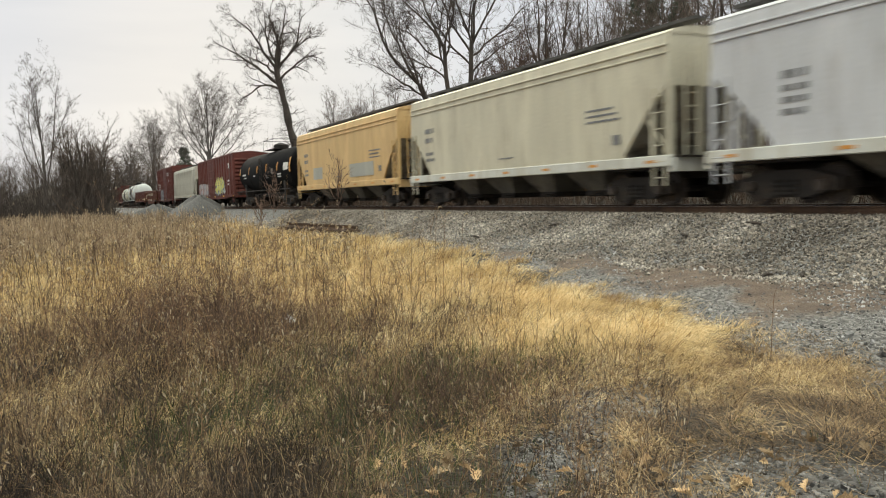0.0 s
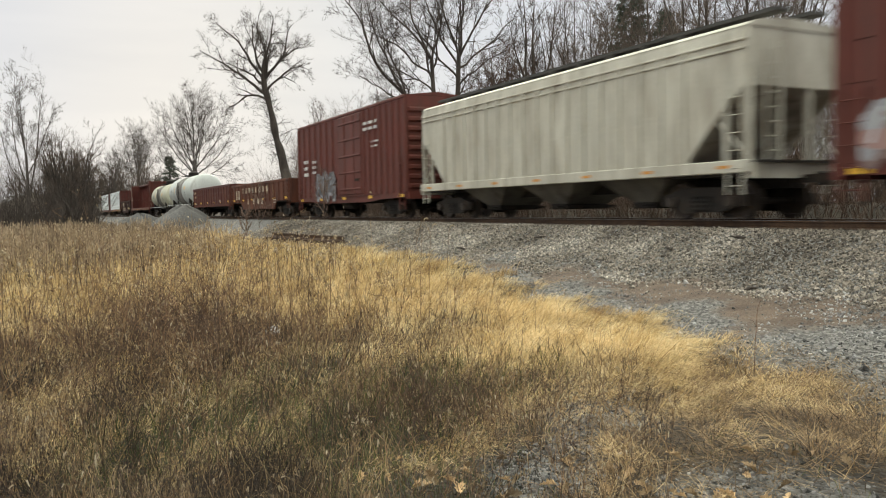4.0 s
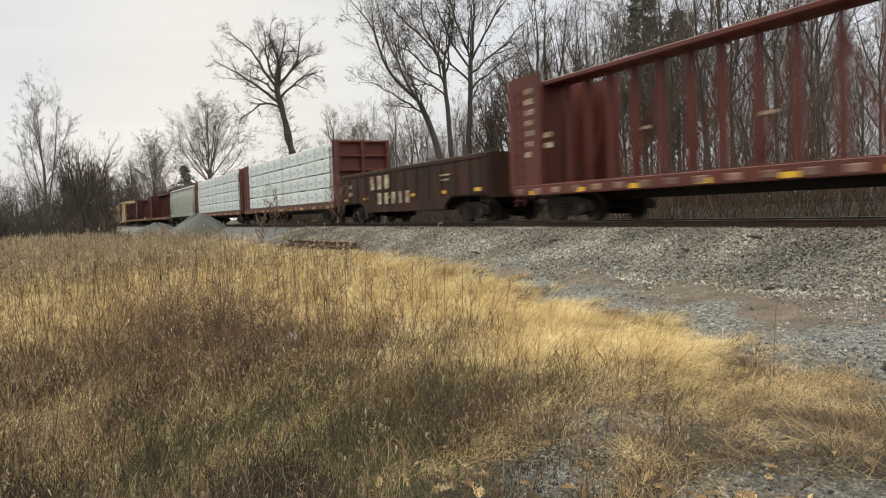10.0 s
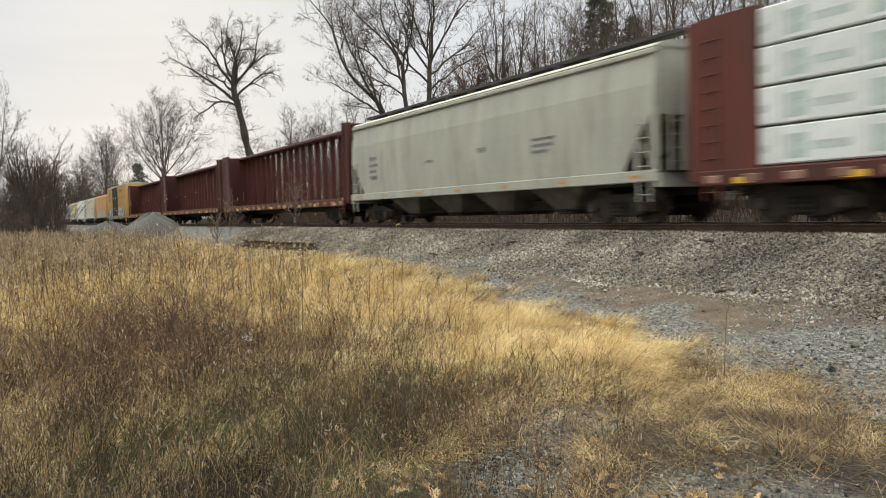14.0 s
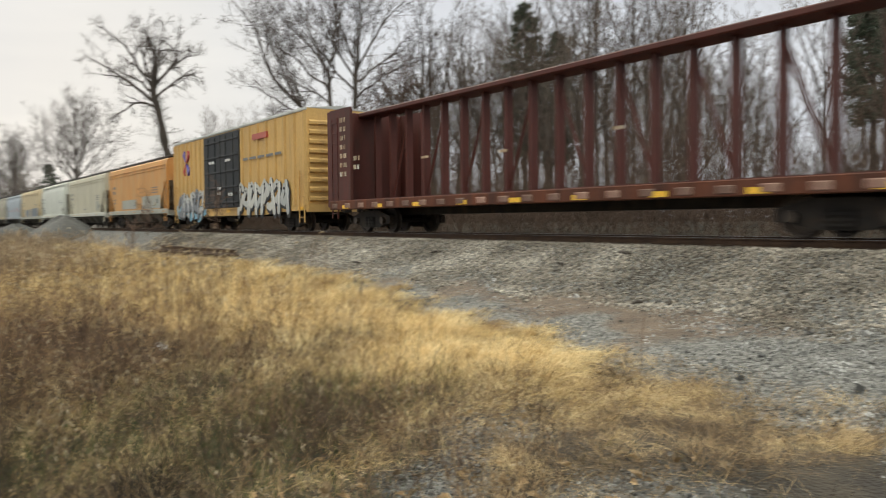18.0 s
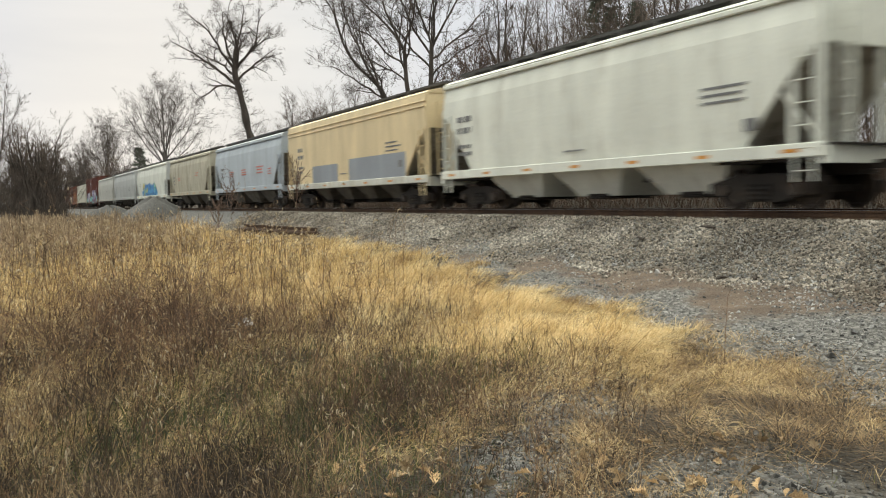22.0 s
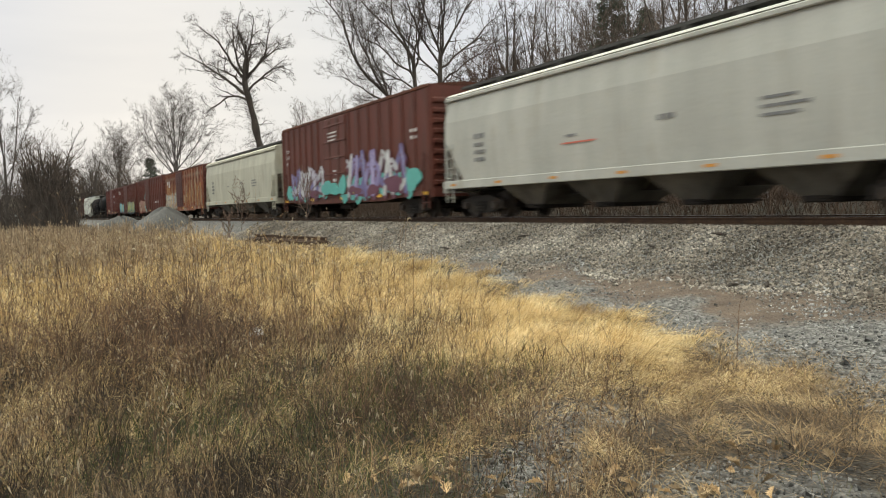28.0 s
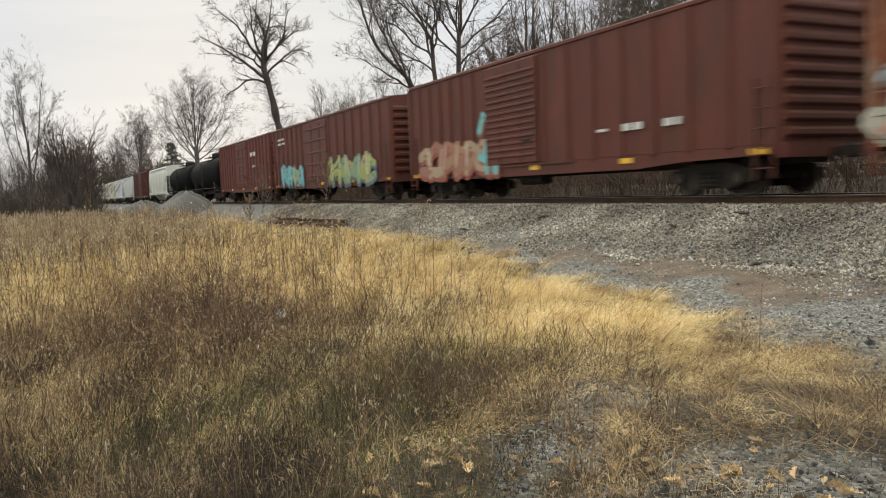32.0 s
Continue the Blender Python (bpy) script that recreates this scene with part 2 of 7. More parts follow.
def part(name, data, material=None, parent=None, label="", at=None, smooth=False):
    """One mesh object under a thing or a part."""
    ob = new(name, data.mesh(name, material, smooth) if isinstance(data, Geo) else data)
    if parent is not None:
        ob.parent = parent
    if at is not None:
        ob.matrix_basis = at
    return tagged(ob, label=label)


# ---- ground ----


def smooth(a, b, x):
    t = np.clip((np.asarray(x, dtype=float) - a) / (b - a), 0, 1)
    return t * t * (3 - 2 * t)


RAIL_Z, TRACK_X, SPEED = 1.25, 14.5, 17.714


def ground_z(x, y):
    z = 0.30 * smooth(6.5, 10, x) + 0.78 * np.clip((x - 10) / 2.3, 0, 1) - 0.5 * smooth(16.7, 18.4, x) + 0.9 * smooth(18.6, 24, x)
    lump = 0.05 * np.sin(x * 1.3 + 0.7 * y) * np.sin(0.9 * y - 0.4 * x) + 0.03 * np.sin(2.9 * x + 1.1) * np.sin(2.3 * y)
    return z + lump * (1 - smooth(9.5, 11.0, x) * (1 - smooth(18, 22, x)))


# edge of the grass towards the gravel: x for each y
EDGE_Y = [-40, 2.0, 3.4, 4.2, 5.2, 5.9, 6.9, 8.8, 11.4, 13.2, 16.7, 25.4, 35.5, 60, 110, 400]
EDGE_X = [5.6, 5.6, 5.9, 6.3, 6.4, 6.5, 6.9, 7.5, 7.6, 8.2, 8.9, 9.8, 9.2, 9.8, 10.2, 10.2]


def grass_edge(y):
    return np.interp(y, EDGE_Y, EDGE_X)


def grass_share(x, y):
    """How thick the grass stands: 1 in the field, 0 on gravel; a bare gravelly patch lies near the camera."""
    x, y = np.asarray(x, dtype=float), np.asarray(y, dtype=float)
    wob = 0.25 * np.sin(3.1 * y + 1.3 * x) + 0.15 * np.sin(7.3 * y - 2.1 * x)
    g = 1 - smooth(-0.35, 0.3, x - grass_edge(y) + wob)
    # a gravelly track runs from the corner by the eye towards the strip, and a verge of bare stones lies along its foot
    t = np.clip(((x - 2.3) * 1.9 + (y - 3.7) * 1.55) / 6.01, 0, 1)
    d = np.hypot(x - 2.3 - 1.9 * t, y - 3.7 - 1.55 * t) / (0.30 + 0.10 * t)
    patch = 0.9 - 0.9 * smooth(0.3, 1.5, d + 0.4 * np.sin(4 * x + 3 * y) + 0.2 * np.sin(11 * x - 7 * y))
    foot = 0.8 - 0.8 * smooth(3.15, 3.6, y - 0.12 * (x - 1.8) + 0.10 * np.sin(5 * x) + 0.08 * np.sin(13 * x + 4 * y))
    patch = np.maximum(patch, foot * smooth(0.9, 1.7, x) * (1 - smooth(3.6, 4.6, x)))
    far_side = smooth(18.3, 19.5, x)
    return np.maximum(g * (1 - 0.85 * patch), far_side)


def build_ground():
    def axis(core0, core1, step, ends):
        a = list(np.arange(core0, core1 + 1e-6, step))
        lo, hi, s = core0, core1, step
        while lo > ends[0] or hi < ends[1]:
            s *= 1.28
            lo, hi = lo - s, hi + s
            if lo > ends[0] - s:
                a.insert(0, lo)
            if hi < ends[1] + s:
                a.append(hi)
        return np.array(a)
    xs, ys = axis(-6, 20, 0.2, (-2500, 2500)), axis(0, 45, 0.25, (-2500, 3500))
    X, Y = np.meshgrid(xs, ys, indexing="ij")
    Z = ground_z(X, Y)
    v = np.stack([X, Y, Z], -1).reshape(-1, 3)
    nx, ny = len(xs), len(ys)
    i, j = np.meshgrid(np.arange(nx - 1), np.arange(ny - 1), indexing="ij")
    a = (i * ny + j).ravel()
    f = np.stack([a, a + ny, a + ny + 1, a + 1], -1).ravel()
    me = big_mesh("ground", v, f, 4, None, True)
    x, y = v[:, 0], v[:, 1]
    share = grass_share(x, y)
    dirt = smooth(0.2, 1.3, x - grass_edge(y) + 0.4 * np.sin(2.1 * y) + 0.2 * np.sin(5.3 * y + 2 * x)) * (1 - smooth(9.4, 10.5, x + 0.35 * np.sin(1.7 * y))) * smooth(8.0, 10.6, y + 0.4 * x + 0.5 * np.sin(3 * x))
    for key, val in (("grassy", share), ("dirty", dirt)):
        me.attributes.new(key, "FLOAT", "POINT").data.foreach_set("value", val.astype(np.float32))
    m = bpy.data.materials.new("gravel_dirt_and_thatch")
    m.use_nodes = True
    n, l = m.node_tree.nodes, m.node_tree.links
    co = n.new("ShaderNodeTexCoord").outputs["Object"]

    def noise_ramp(scale, cols, detail=6, pos=(0.3, 0.7)):
        t = n.new("ShaderNodeTexNoise")
        t.inputs["Scale"].default_value, t.inputs["Detail"].default_value = scale, detail
        l.new(co, t.inputs["Vector"])
        r = n.new("ShaderNodeValToRGB")
        for e, p, c in zip(r.color_ramp.elements, pos, cols):
            e.position, e.color = p, (*c, 1)
        l.new(t.outputs["Fac"], r.inputs["Fac"])
        return r.outputs["Color"], t.outputs["Fac"]

    def mix(fac, a, b):
        x = n.new("ShaderNodeMix")
        x.data_type = "RGBA"
        l.new(fac, x.inputs["Factor"])
        l.new(a, x.inputs["A"])
        l.new(b, x.inputs["B"])
        return x.outputs["Result"]

    def attr(key, grain, lo, hi):
        t = n.new("ShaderNodeAttribute")
        t.attribute_name = key
        s = n.new("ShaderNodeMath")
        s.operation = "MULTIPLY_ADD"
        s.inputs[1].default_value, s.inputs[2].default_value = 0.7, -0.35
        l.new(grain, s.inputs[0])
        ad = n.new("ShaderNodeMath")
        l.new(t.outputs["Fac"], ad.inputs[0])
        l.new(s.outputs[0], ad.inputs[1])
        r = n.new("ShaderNodeMapRange")
        r.inputs["From Min"].default_value, r.inputs["From Max"].default_value = lo, hi
        l.new(ad.outputs[0], r.inputs["Value"])
        return r.outputs["Result"]
    # stones
    vor = n.new("ShaderNodeTexVoronoi")
    vor.inputs["Scale"].default_value = 28
    l.new(co, vor.inputs["Vector"])
    bw = n.new("ShaderNodeRGBToBW")
    l.new(vor.outputs["Color"], bw.inputs["Color"])
    st = n.new("ShaderNodeValToRGB")
    cr = st.color_ramp
    cr.elements[0].position, cr.elements[0].color = 0.15, (0.05, 0.047, 0.043, 1)
    cr.elements[1].position, cr.elements[1].color = 0.9, (0.25, 0.238, 0.222, 1)
    cr.elements.new(0.5).color = (0.12, 0.114, 0.106, 1)
    l.new(bw.outputs["Val"], st.inputs["Fac"])
    dirt_c, dirt_f = noise_ramp(3.0, [(0.078, 0.055, 0.04), (0.15, 0.108, 0.078), (0.235, 0.178, 0.132)], 8)
    # soil under the grass is coloured extra dark, in place of shadow between blades
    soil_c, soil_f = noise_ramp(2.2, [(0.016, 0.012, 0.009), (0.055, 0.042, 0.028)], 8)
    _, gr = noise_ramp(9.0, [(0, 0, 0), (1, 1, 1)], 8)
    c = mix(attr("dirty", gr, 0.35, 0.75), st.outputs["Color"], dirt_c)
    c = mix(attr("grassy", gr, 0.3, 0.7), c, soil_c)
    bsdf = n["Principled BSDF"]
    l.new(c, bsdf.inputs["Base Color"])
    bsdf.inputs["Roughness"].default_value = 0.95
    bp = n.new("ShaderNodeBump")
    bp.inputs["Strength"].default_value, bp.inputs["Distance"].default_value = 0.9, 0.03
    inv = n.new("ShaderNodeMath")
    inv.operation = "SUBTRACT"
    inv.inputs[0].default_value = 1.0
    l.new(vor.outputs["Distance"], inv.inputs[1])
    l.new(inv.outputs[0], bp.inputs["Height"])
    l.new(bp.outputs["Normal"], bsdf.inputs["Normal"])
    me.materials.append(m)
    tagged(new("ground", me), "grassy field with gravel strip and ballast bank beside the track", "ground", kind="structure")


build_ground()


def build_track():
    track = tagged(new("railway_track"), "single straight rusty railway track on grey ballast", "track", kind="structure")
    for side in (-0.75, 0.75):
        x = TRACK_X + side
        z = RAIL_Z
        pr = [(x - 0.07, z - 0.17), (x + 0.07, z - 0.17), (x + 0.07, z - 0.155), (x + 0.012, z - 0.13), (x + 0.012, z - 0.045), (x + 0.036, z - 0.035),
              (x + 0.036, z - 0.004), (x - 0.036, z - 0.004), (x - 0.036, z - 0.035), (x - 0.012, z - 0.045), (x - 0.012, z - 0.13), (x - 0.07, z - 0.155)]
        part("rail", Geo().prism(pr, 1, -640, 1500), RAIL_STEEL, track)
        part("rail_head", Geo().box(x - 0.03, x + 0.03, -640, 1500, z - 0.004, z), RAIL_TOP, track, "polished bright running surface")
    tie = Geo().rbox(-1.3, 1.3, -0.11, 0.11, -0.16, 0, 0.015).mesh("tie", TIE_WOOD)
    plate = Geo().box(-0.18, 0.18, -0.09, 0.09, 0, 0.012).mesh("tie_plate", RAIL_STEEL)
    rng = random.Random(4)
    for k in range(230):
        y = -20 + k * 0.5
        t = part("tie", tie, None, track, at=pose(TRACK_X + rng.uniform(-0.05, 0.05), y, RAIL_Z - 0.182, 0, 0, rng.uniform(-1, 1)))
    more = Geo()
    for k in range(1500):
        y = 95.5 + k * 0.5
        more.box(TRACK_X - 1.3, TRACK_X + 1.3, y - 0.11, y + 0.11, RAIL_Z - 0.34, RAIL_Z - 0.182)
    for k in range(900):
        y = -20.5 - k * 0.5
        more.box(TRACK_X - 1.3, TRACK_X + 1.3, y - 0.11, y + 0.11, RAIL_Z - 0.34, RAIL_Z - 0.182)
    tagged(part("far_ties", more, TIE_WOOD, track), kind="stuff")


build_track()

# ---- freight cars ----
GRIMY_END = node_mat("grimy_end_paint", [(0.22, 0.195, 0.155), (0.40, 0.365, 0.30)], 0.85, scale=1.2, spots=(0.09, 0.06, 0.04), spot_at=0.6)
# bay paint darkened for the shade beneath the car, with grime spots over it
SHADED_GRIMY_BAY = node_mat("shaded_grimy_bay_paint", [(0.06, 0.055, 0.045), (0.15, 0.135, 0.11)], 0.8, scale=1.5, spots=(0.05, 0.04, 0.03), spot_at=0.6)
TAB_PINK = node_mat("scuffed_winch_paint", [(0.16, 0.07, 0.05), (0.34, 0.22, 0.17)], 0.8, scale=2, random_amount=0.4)
SHARED = {}


def shared(key, make, material, smooth=False):
    if key not in SHARED:
        SHARED[key] = make().mesh(key if isinstance(key, str) else key[0], material, smooth)
    return SHARED[key]


def side_frame_geo():
    g = Geo()
    g.prism([(-1.25, 0.32), (-1.25, 0.56), (-0.55, 0.74), (0.55, 0.74), (1.25, 0.56), (1.25, 0.32), (0.95, 0.30), (0.52, 0.18), (-0.52, 0.18), (-0.95, 0.30)], 0, -0.09, 0.09)
    return g


def spring_geo():
    g = Geo()
    for y in (-0.2, 0, 0.2):
        g.lathe([(0.24 + 0.05 * i, 0.075 if i % 2 else 0.09) for i in range(7)], 2, 8, (0, y, 0))
    return g


def wheel_geo():
    return Geo().lathe([(-0.075, 0.12), (-0.07, 0.16), (-0.03, 0.2), (-0.03, 0.34), (-0.07, 0.36), (-0.07, 0.42), (0.05, 0.42), (0.075, 0.445),
                        (0.075, 0.35), (0.02, 0.33), (0.02, 0.2), (0.075, 0.12)], 0, 16)


def add_truck(car, y):
    g = Geo().box(-0.95, 0.95, -0.2, 0.2, 0.42, 0.72).box(-0.2, 0.2, -0.3, 0.3, 0.68, 0.82)
    tr = part("truck", shared("truck_bolster", lambda: g, STEEL_DARK), None, car, "grimy two-axle bogie", pose(0, y, 0))
    for x in (-1.02, 1.02):
        part("side_frame", shared("side_frame", side_frame_geo, STEEL_DARK), None, tr, at=pose(x, 0, 0))
        part("spring_pack", shared("spring_pack", spring_geo, STEEL_DARK), None, tr, at=pose(x * 1.1, 0, 0))
        for dy in (-0.89, 0.89):
            part("bearing_cap", shared("bearing_cap", lambda: Geo().lathe([(-0.08, 0.11), (0.1, 0.11), (0.13, 0.08)], 0, 12), WHEEL_STEEL), None, tr, at=pose(x * 1.12, dy, 0.42))
    for dy in (-0.89, 0.89):
        part("axle", shared("axle", lambda: Geo().lathe([(-1.1, 0.07), (-0.8, 0.08), (0.8, 0.08), (1.1, 0.07)], 0, 10), STEEL_DARK), None, tr, at=pose(0, dy, 0.42))
        for x, turn in ((-0.76, 180), (0.76, 0)):
            part("wheel", shared("wheel", wheel_geo, WHEEL_STEEL, True), None, tr, at=pose(x, dy, 0.442, 0, 0, turn + 180))
    return tr


def coupler_geo():
    g = Geo().box(-0.08, 0.08, -0.2, 0.48, 0.78, 0.95)
    g.rbox(-0.14, 0.16, 0.42, 0.68, 0.72, 1.0, 0.04)
    g.tube([(-0.35, -0.1, 0.75), (-0.35, 0.1, 0.45), (-0.25, 0.35, 0.3), (-0.18, 0.55, 0.36)], 0.025, 6)
    return g


def ladder_geo(h, w, rungs):
    g = Geo()
    for y in (-w / 2, w / 2):
        g.box(-0.02, 0.02, y - 0.02, y + 0.02, 0, h)
    for k in range(rungs):
        z = h * (k + 0.5) / rungs
        g.tube([(-0.03, -w / 2, z), (-0.03, w / 2, z)], 0.013, 5)
    return g


def add_ladder(car, x, y, z0, h, w, rungs, material, across=False):
    key = ("ladder", round(h, 2), w, rungs, material.name)
    turn = 180 if x > 0 else 0
    if across:
        turn = across
    return part("ladder", shared(key, lambda: ladder_geo(h, w, rungs), material), None, car, at=pose(x, y, z0, 0, 0, turn))


def bars(car, material, blocks, x=-1.5, seed=0, label=""):
    """Rows of small stencil bars standing for lettering: each block is y, z, width, height, lines."""
    rng = random.Random(seed)
    for y, z, w, h, lines in blocks:
        lh = h / lines
        for k in range(lines):
            zz = z + h / 2 - lh * (k + 0.78)
            ww = w * rng.uniform(0.7, 1.0)
            y1 = y + w / 2
            if lh > 0.35 and w < 0.7:
                part("lettering", Geo().box(x - 0.006, x + 0.002, y1 - w * 0.8, y1, zz, zz + lh * 0.7), material, car, label)
            elif lh <= 0.2:
                part("lettering", Geo().box(x - 0.006, x + 0.002, y1 - ww, y1, zz, zz + lh * 0.36), material, car, label)
            else:
                # a line of words
                at, tall = y1, lh * 0.5
                while at > y1 - ww + 0.05:
                    run = min(rng.uniform(0.2, 0.5) * max(0.6, w), at - (y1 - ww))
                    part("lettering", Geo().box(x - 0.006, x + 0.002, at - run, at, zz, zz + tall), material, car, label)
                    at -= run + tall * 0.6


def patch(car, name, y, z, w, h, material, x=-1.5, label="", proud=0.005):
    return part(name, Geo().box(x - proud, x + 0.002, y - w / 2, y + w / 2, z - h / 2, z + h / 2), material, car, label)


def blob(cy, cz, ry, rz, rng, n=14, wob=0.25):
    out = []
    ph = [rng.uniform(0, 6.28) for _ in range(3)]
    for k in range(n):
        a = 2 * math.pi * k / n
        r = 1 + wob * (0.6 * math.sin(2 * a + ph[0]) + 0.5 * math.sin(3 * a + ph[1]) + 0.3 * math.sin(5 * a + ph[2]))
        out.append((cy + ry * r * math.cos(a), cz + rz * r * math.sin(a)))
    return out


def flat_paint(c):
    return node_mat("spray_paint_%d_%d_%d" % tuple(int(v * 99) for v in c), [tuple(v * 0.85 for v in c), c], 0.5, scale=3, fine=20, fine_amount=0.08, bump=0)


def stroke(pts, w):
    """A thick sprayed stroke along a bent line, with blunt rounded ends."""
    ps = [Vector(p) for p in pts]
    one, two = [], []
    for i, p in enumerate(ps):
        d = (ps[min(i + 1, len(ps) - 1)] - ps[max(i - 1, 0)]).normalized()
        n = Vector((-d.y, d.x))
        if i in (0, len(ps) - 1):
            e = d * (w * 0.45 * (1 if i else -1))
            one += [p + n * w * 0.5, p + n * w * 0.28 + e] if i else [p + n * w * 0.28 + e, p + n * w * 0.5]
            two += [p - n * w * 0.5, p - n * w * 0.28 + e] if i else [p - n * w * 0.28 + e, p - n * w * 0.5]
        else:
            one.append(p + n * w * 0.55)
            two.append(p - n * w * 0.55)
    return [tuple(p) for p in one + two[::-1]]


def graffiti(car, y, z, w, h, fills, outline, shapes=6, x=-1.5, seed=1, back=None, label="sprayed graffiti of overlapping thick strokes", shine=None):
    """A sprayed piece: a low backing cloud, then knots of thick strokes with an outline, a fill and thin highlights, each a thin layer."""
    rng = random.Random(seed)
    if back:
        for k in range(shapes + 1):
            g = Geo().prism(blob(y + w * (k / shapes - 0.5), z - 0.26 * h + rng.uniform(-0.08, 0.06) * h, w / shapes * 0.75, h * rng.uniform(0.2, 0.3), rng), 0, x - 0.004 - 0.0006 * k, x)
            part("graffiti_cloud", g, flat_paint(back), car, label)
    cell = w / shapes
    for k in range(shapes):
        cy = y + cell * (k + 0.5 - shapes / 2) + rng.uniform(-0.1, 0.1) * cell
        lean = rng.uniform(-0.12, 0.12) * h
        wd = min(cell, h) * rng.uniform(0.34, 0.44)
        lines = []
        for q in range(3):
            if q == 0:
                u = rng.choice((-0.32, 0.32)) * cell
                p = [(cy + u - lean, z - 0.42 * h), (cy + u + lean, z + rng.uniform(0.3, 0.46) * h)]
            elif q == 1:
                v = rng.uniform(0.05, 0.36) * h
                p = [(cy - 0.42 * cell, z + v), (cy + rng.uniform(-0.1, 0.1) * cell, z + v + 0.12 * h), (cy + 0.44 * cell, z + v - rng.uniform(0, 0.3) * h)]
            else:
                v = -rng.uniform(0.05, 0.36) * h
                p = [(cy - 0.4 * cell, z + v + rng.uniform(0, 0.3) * h), (cy + 0.1 * cell, z + v - 0.05 * h), (cy + 0.44 * cell, z + v)]
            lines.append(p)
        d = 0.0006 * k
        fill = fills[rng.randrange(len(fills))]
        other = fills[rng.randrange(len(fills))]
        for q, p in enumerate(lines):
            low = [(a - 0.05, b - 0.08) for a, b in p]
            part("graffiti_outline", Geo().prism(stroke(low, wd * 1.4), 0, x - 0.010 - d - 0.0002 * q, x), flat_paint(outline), car, label)
            part("graffiti_fill", Geo().prism(stroke(p, wd), 0, x - 0.017 - d - 0.0002 * q, x), flat_paint(other if q == 2 else fill), car, label)
        top = max(lines[1], key=lambda c: c[1])
        part("graffiti_stroke", Geo().prism(stroke([(lines[0][0][0] - 0.15 * wd, lines[0][0][1] + 0.2 * h), (lines[0][1][0] - 0.15 * wd, lines[0][1][1])], wd * 0.25), 0, x - 0.024 - d, x), flat_paint(shine or tuple(min(0.75, v + 0.2) for v in fill)), car, label)
        part("graffiti_stroke", Geo().prism(blob(top[0], top[1] - 0.3 * wd, wd * 0.3, wd * 0.2, rng, 8), 0, x - 0.024 - d, x), flat_paint(outline), car, label)


def car_base(name, label, front, rear, category):
    car = tagged(new(name), label, category, "freight cars of the passing train")
    L = rear - front
    car["_s"] = (front + rear) / 2
    return car, L


CARS = []


def finish(car, L, truck_in=2.0, couple=True):
    for s in (-1, 1):
        add_truck(car, s * (L / 2 - truck_in))
        part("coupler", shared("coupler", coupler_geo, STEEL_DARK), None, car, at=pose(0, s * (L / 2 - 0.05), 0, 0, 0, 0 if s > 0 else 180))
    s = car["_s"]
    del car["_s"]
    CARS.append((car, s))
    return car


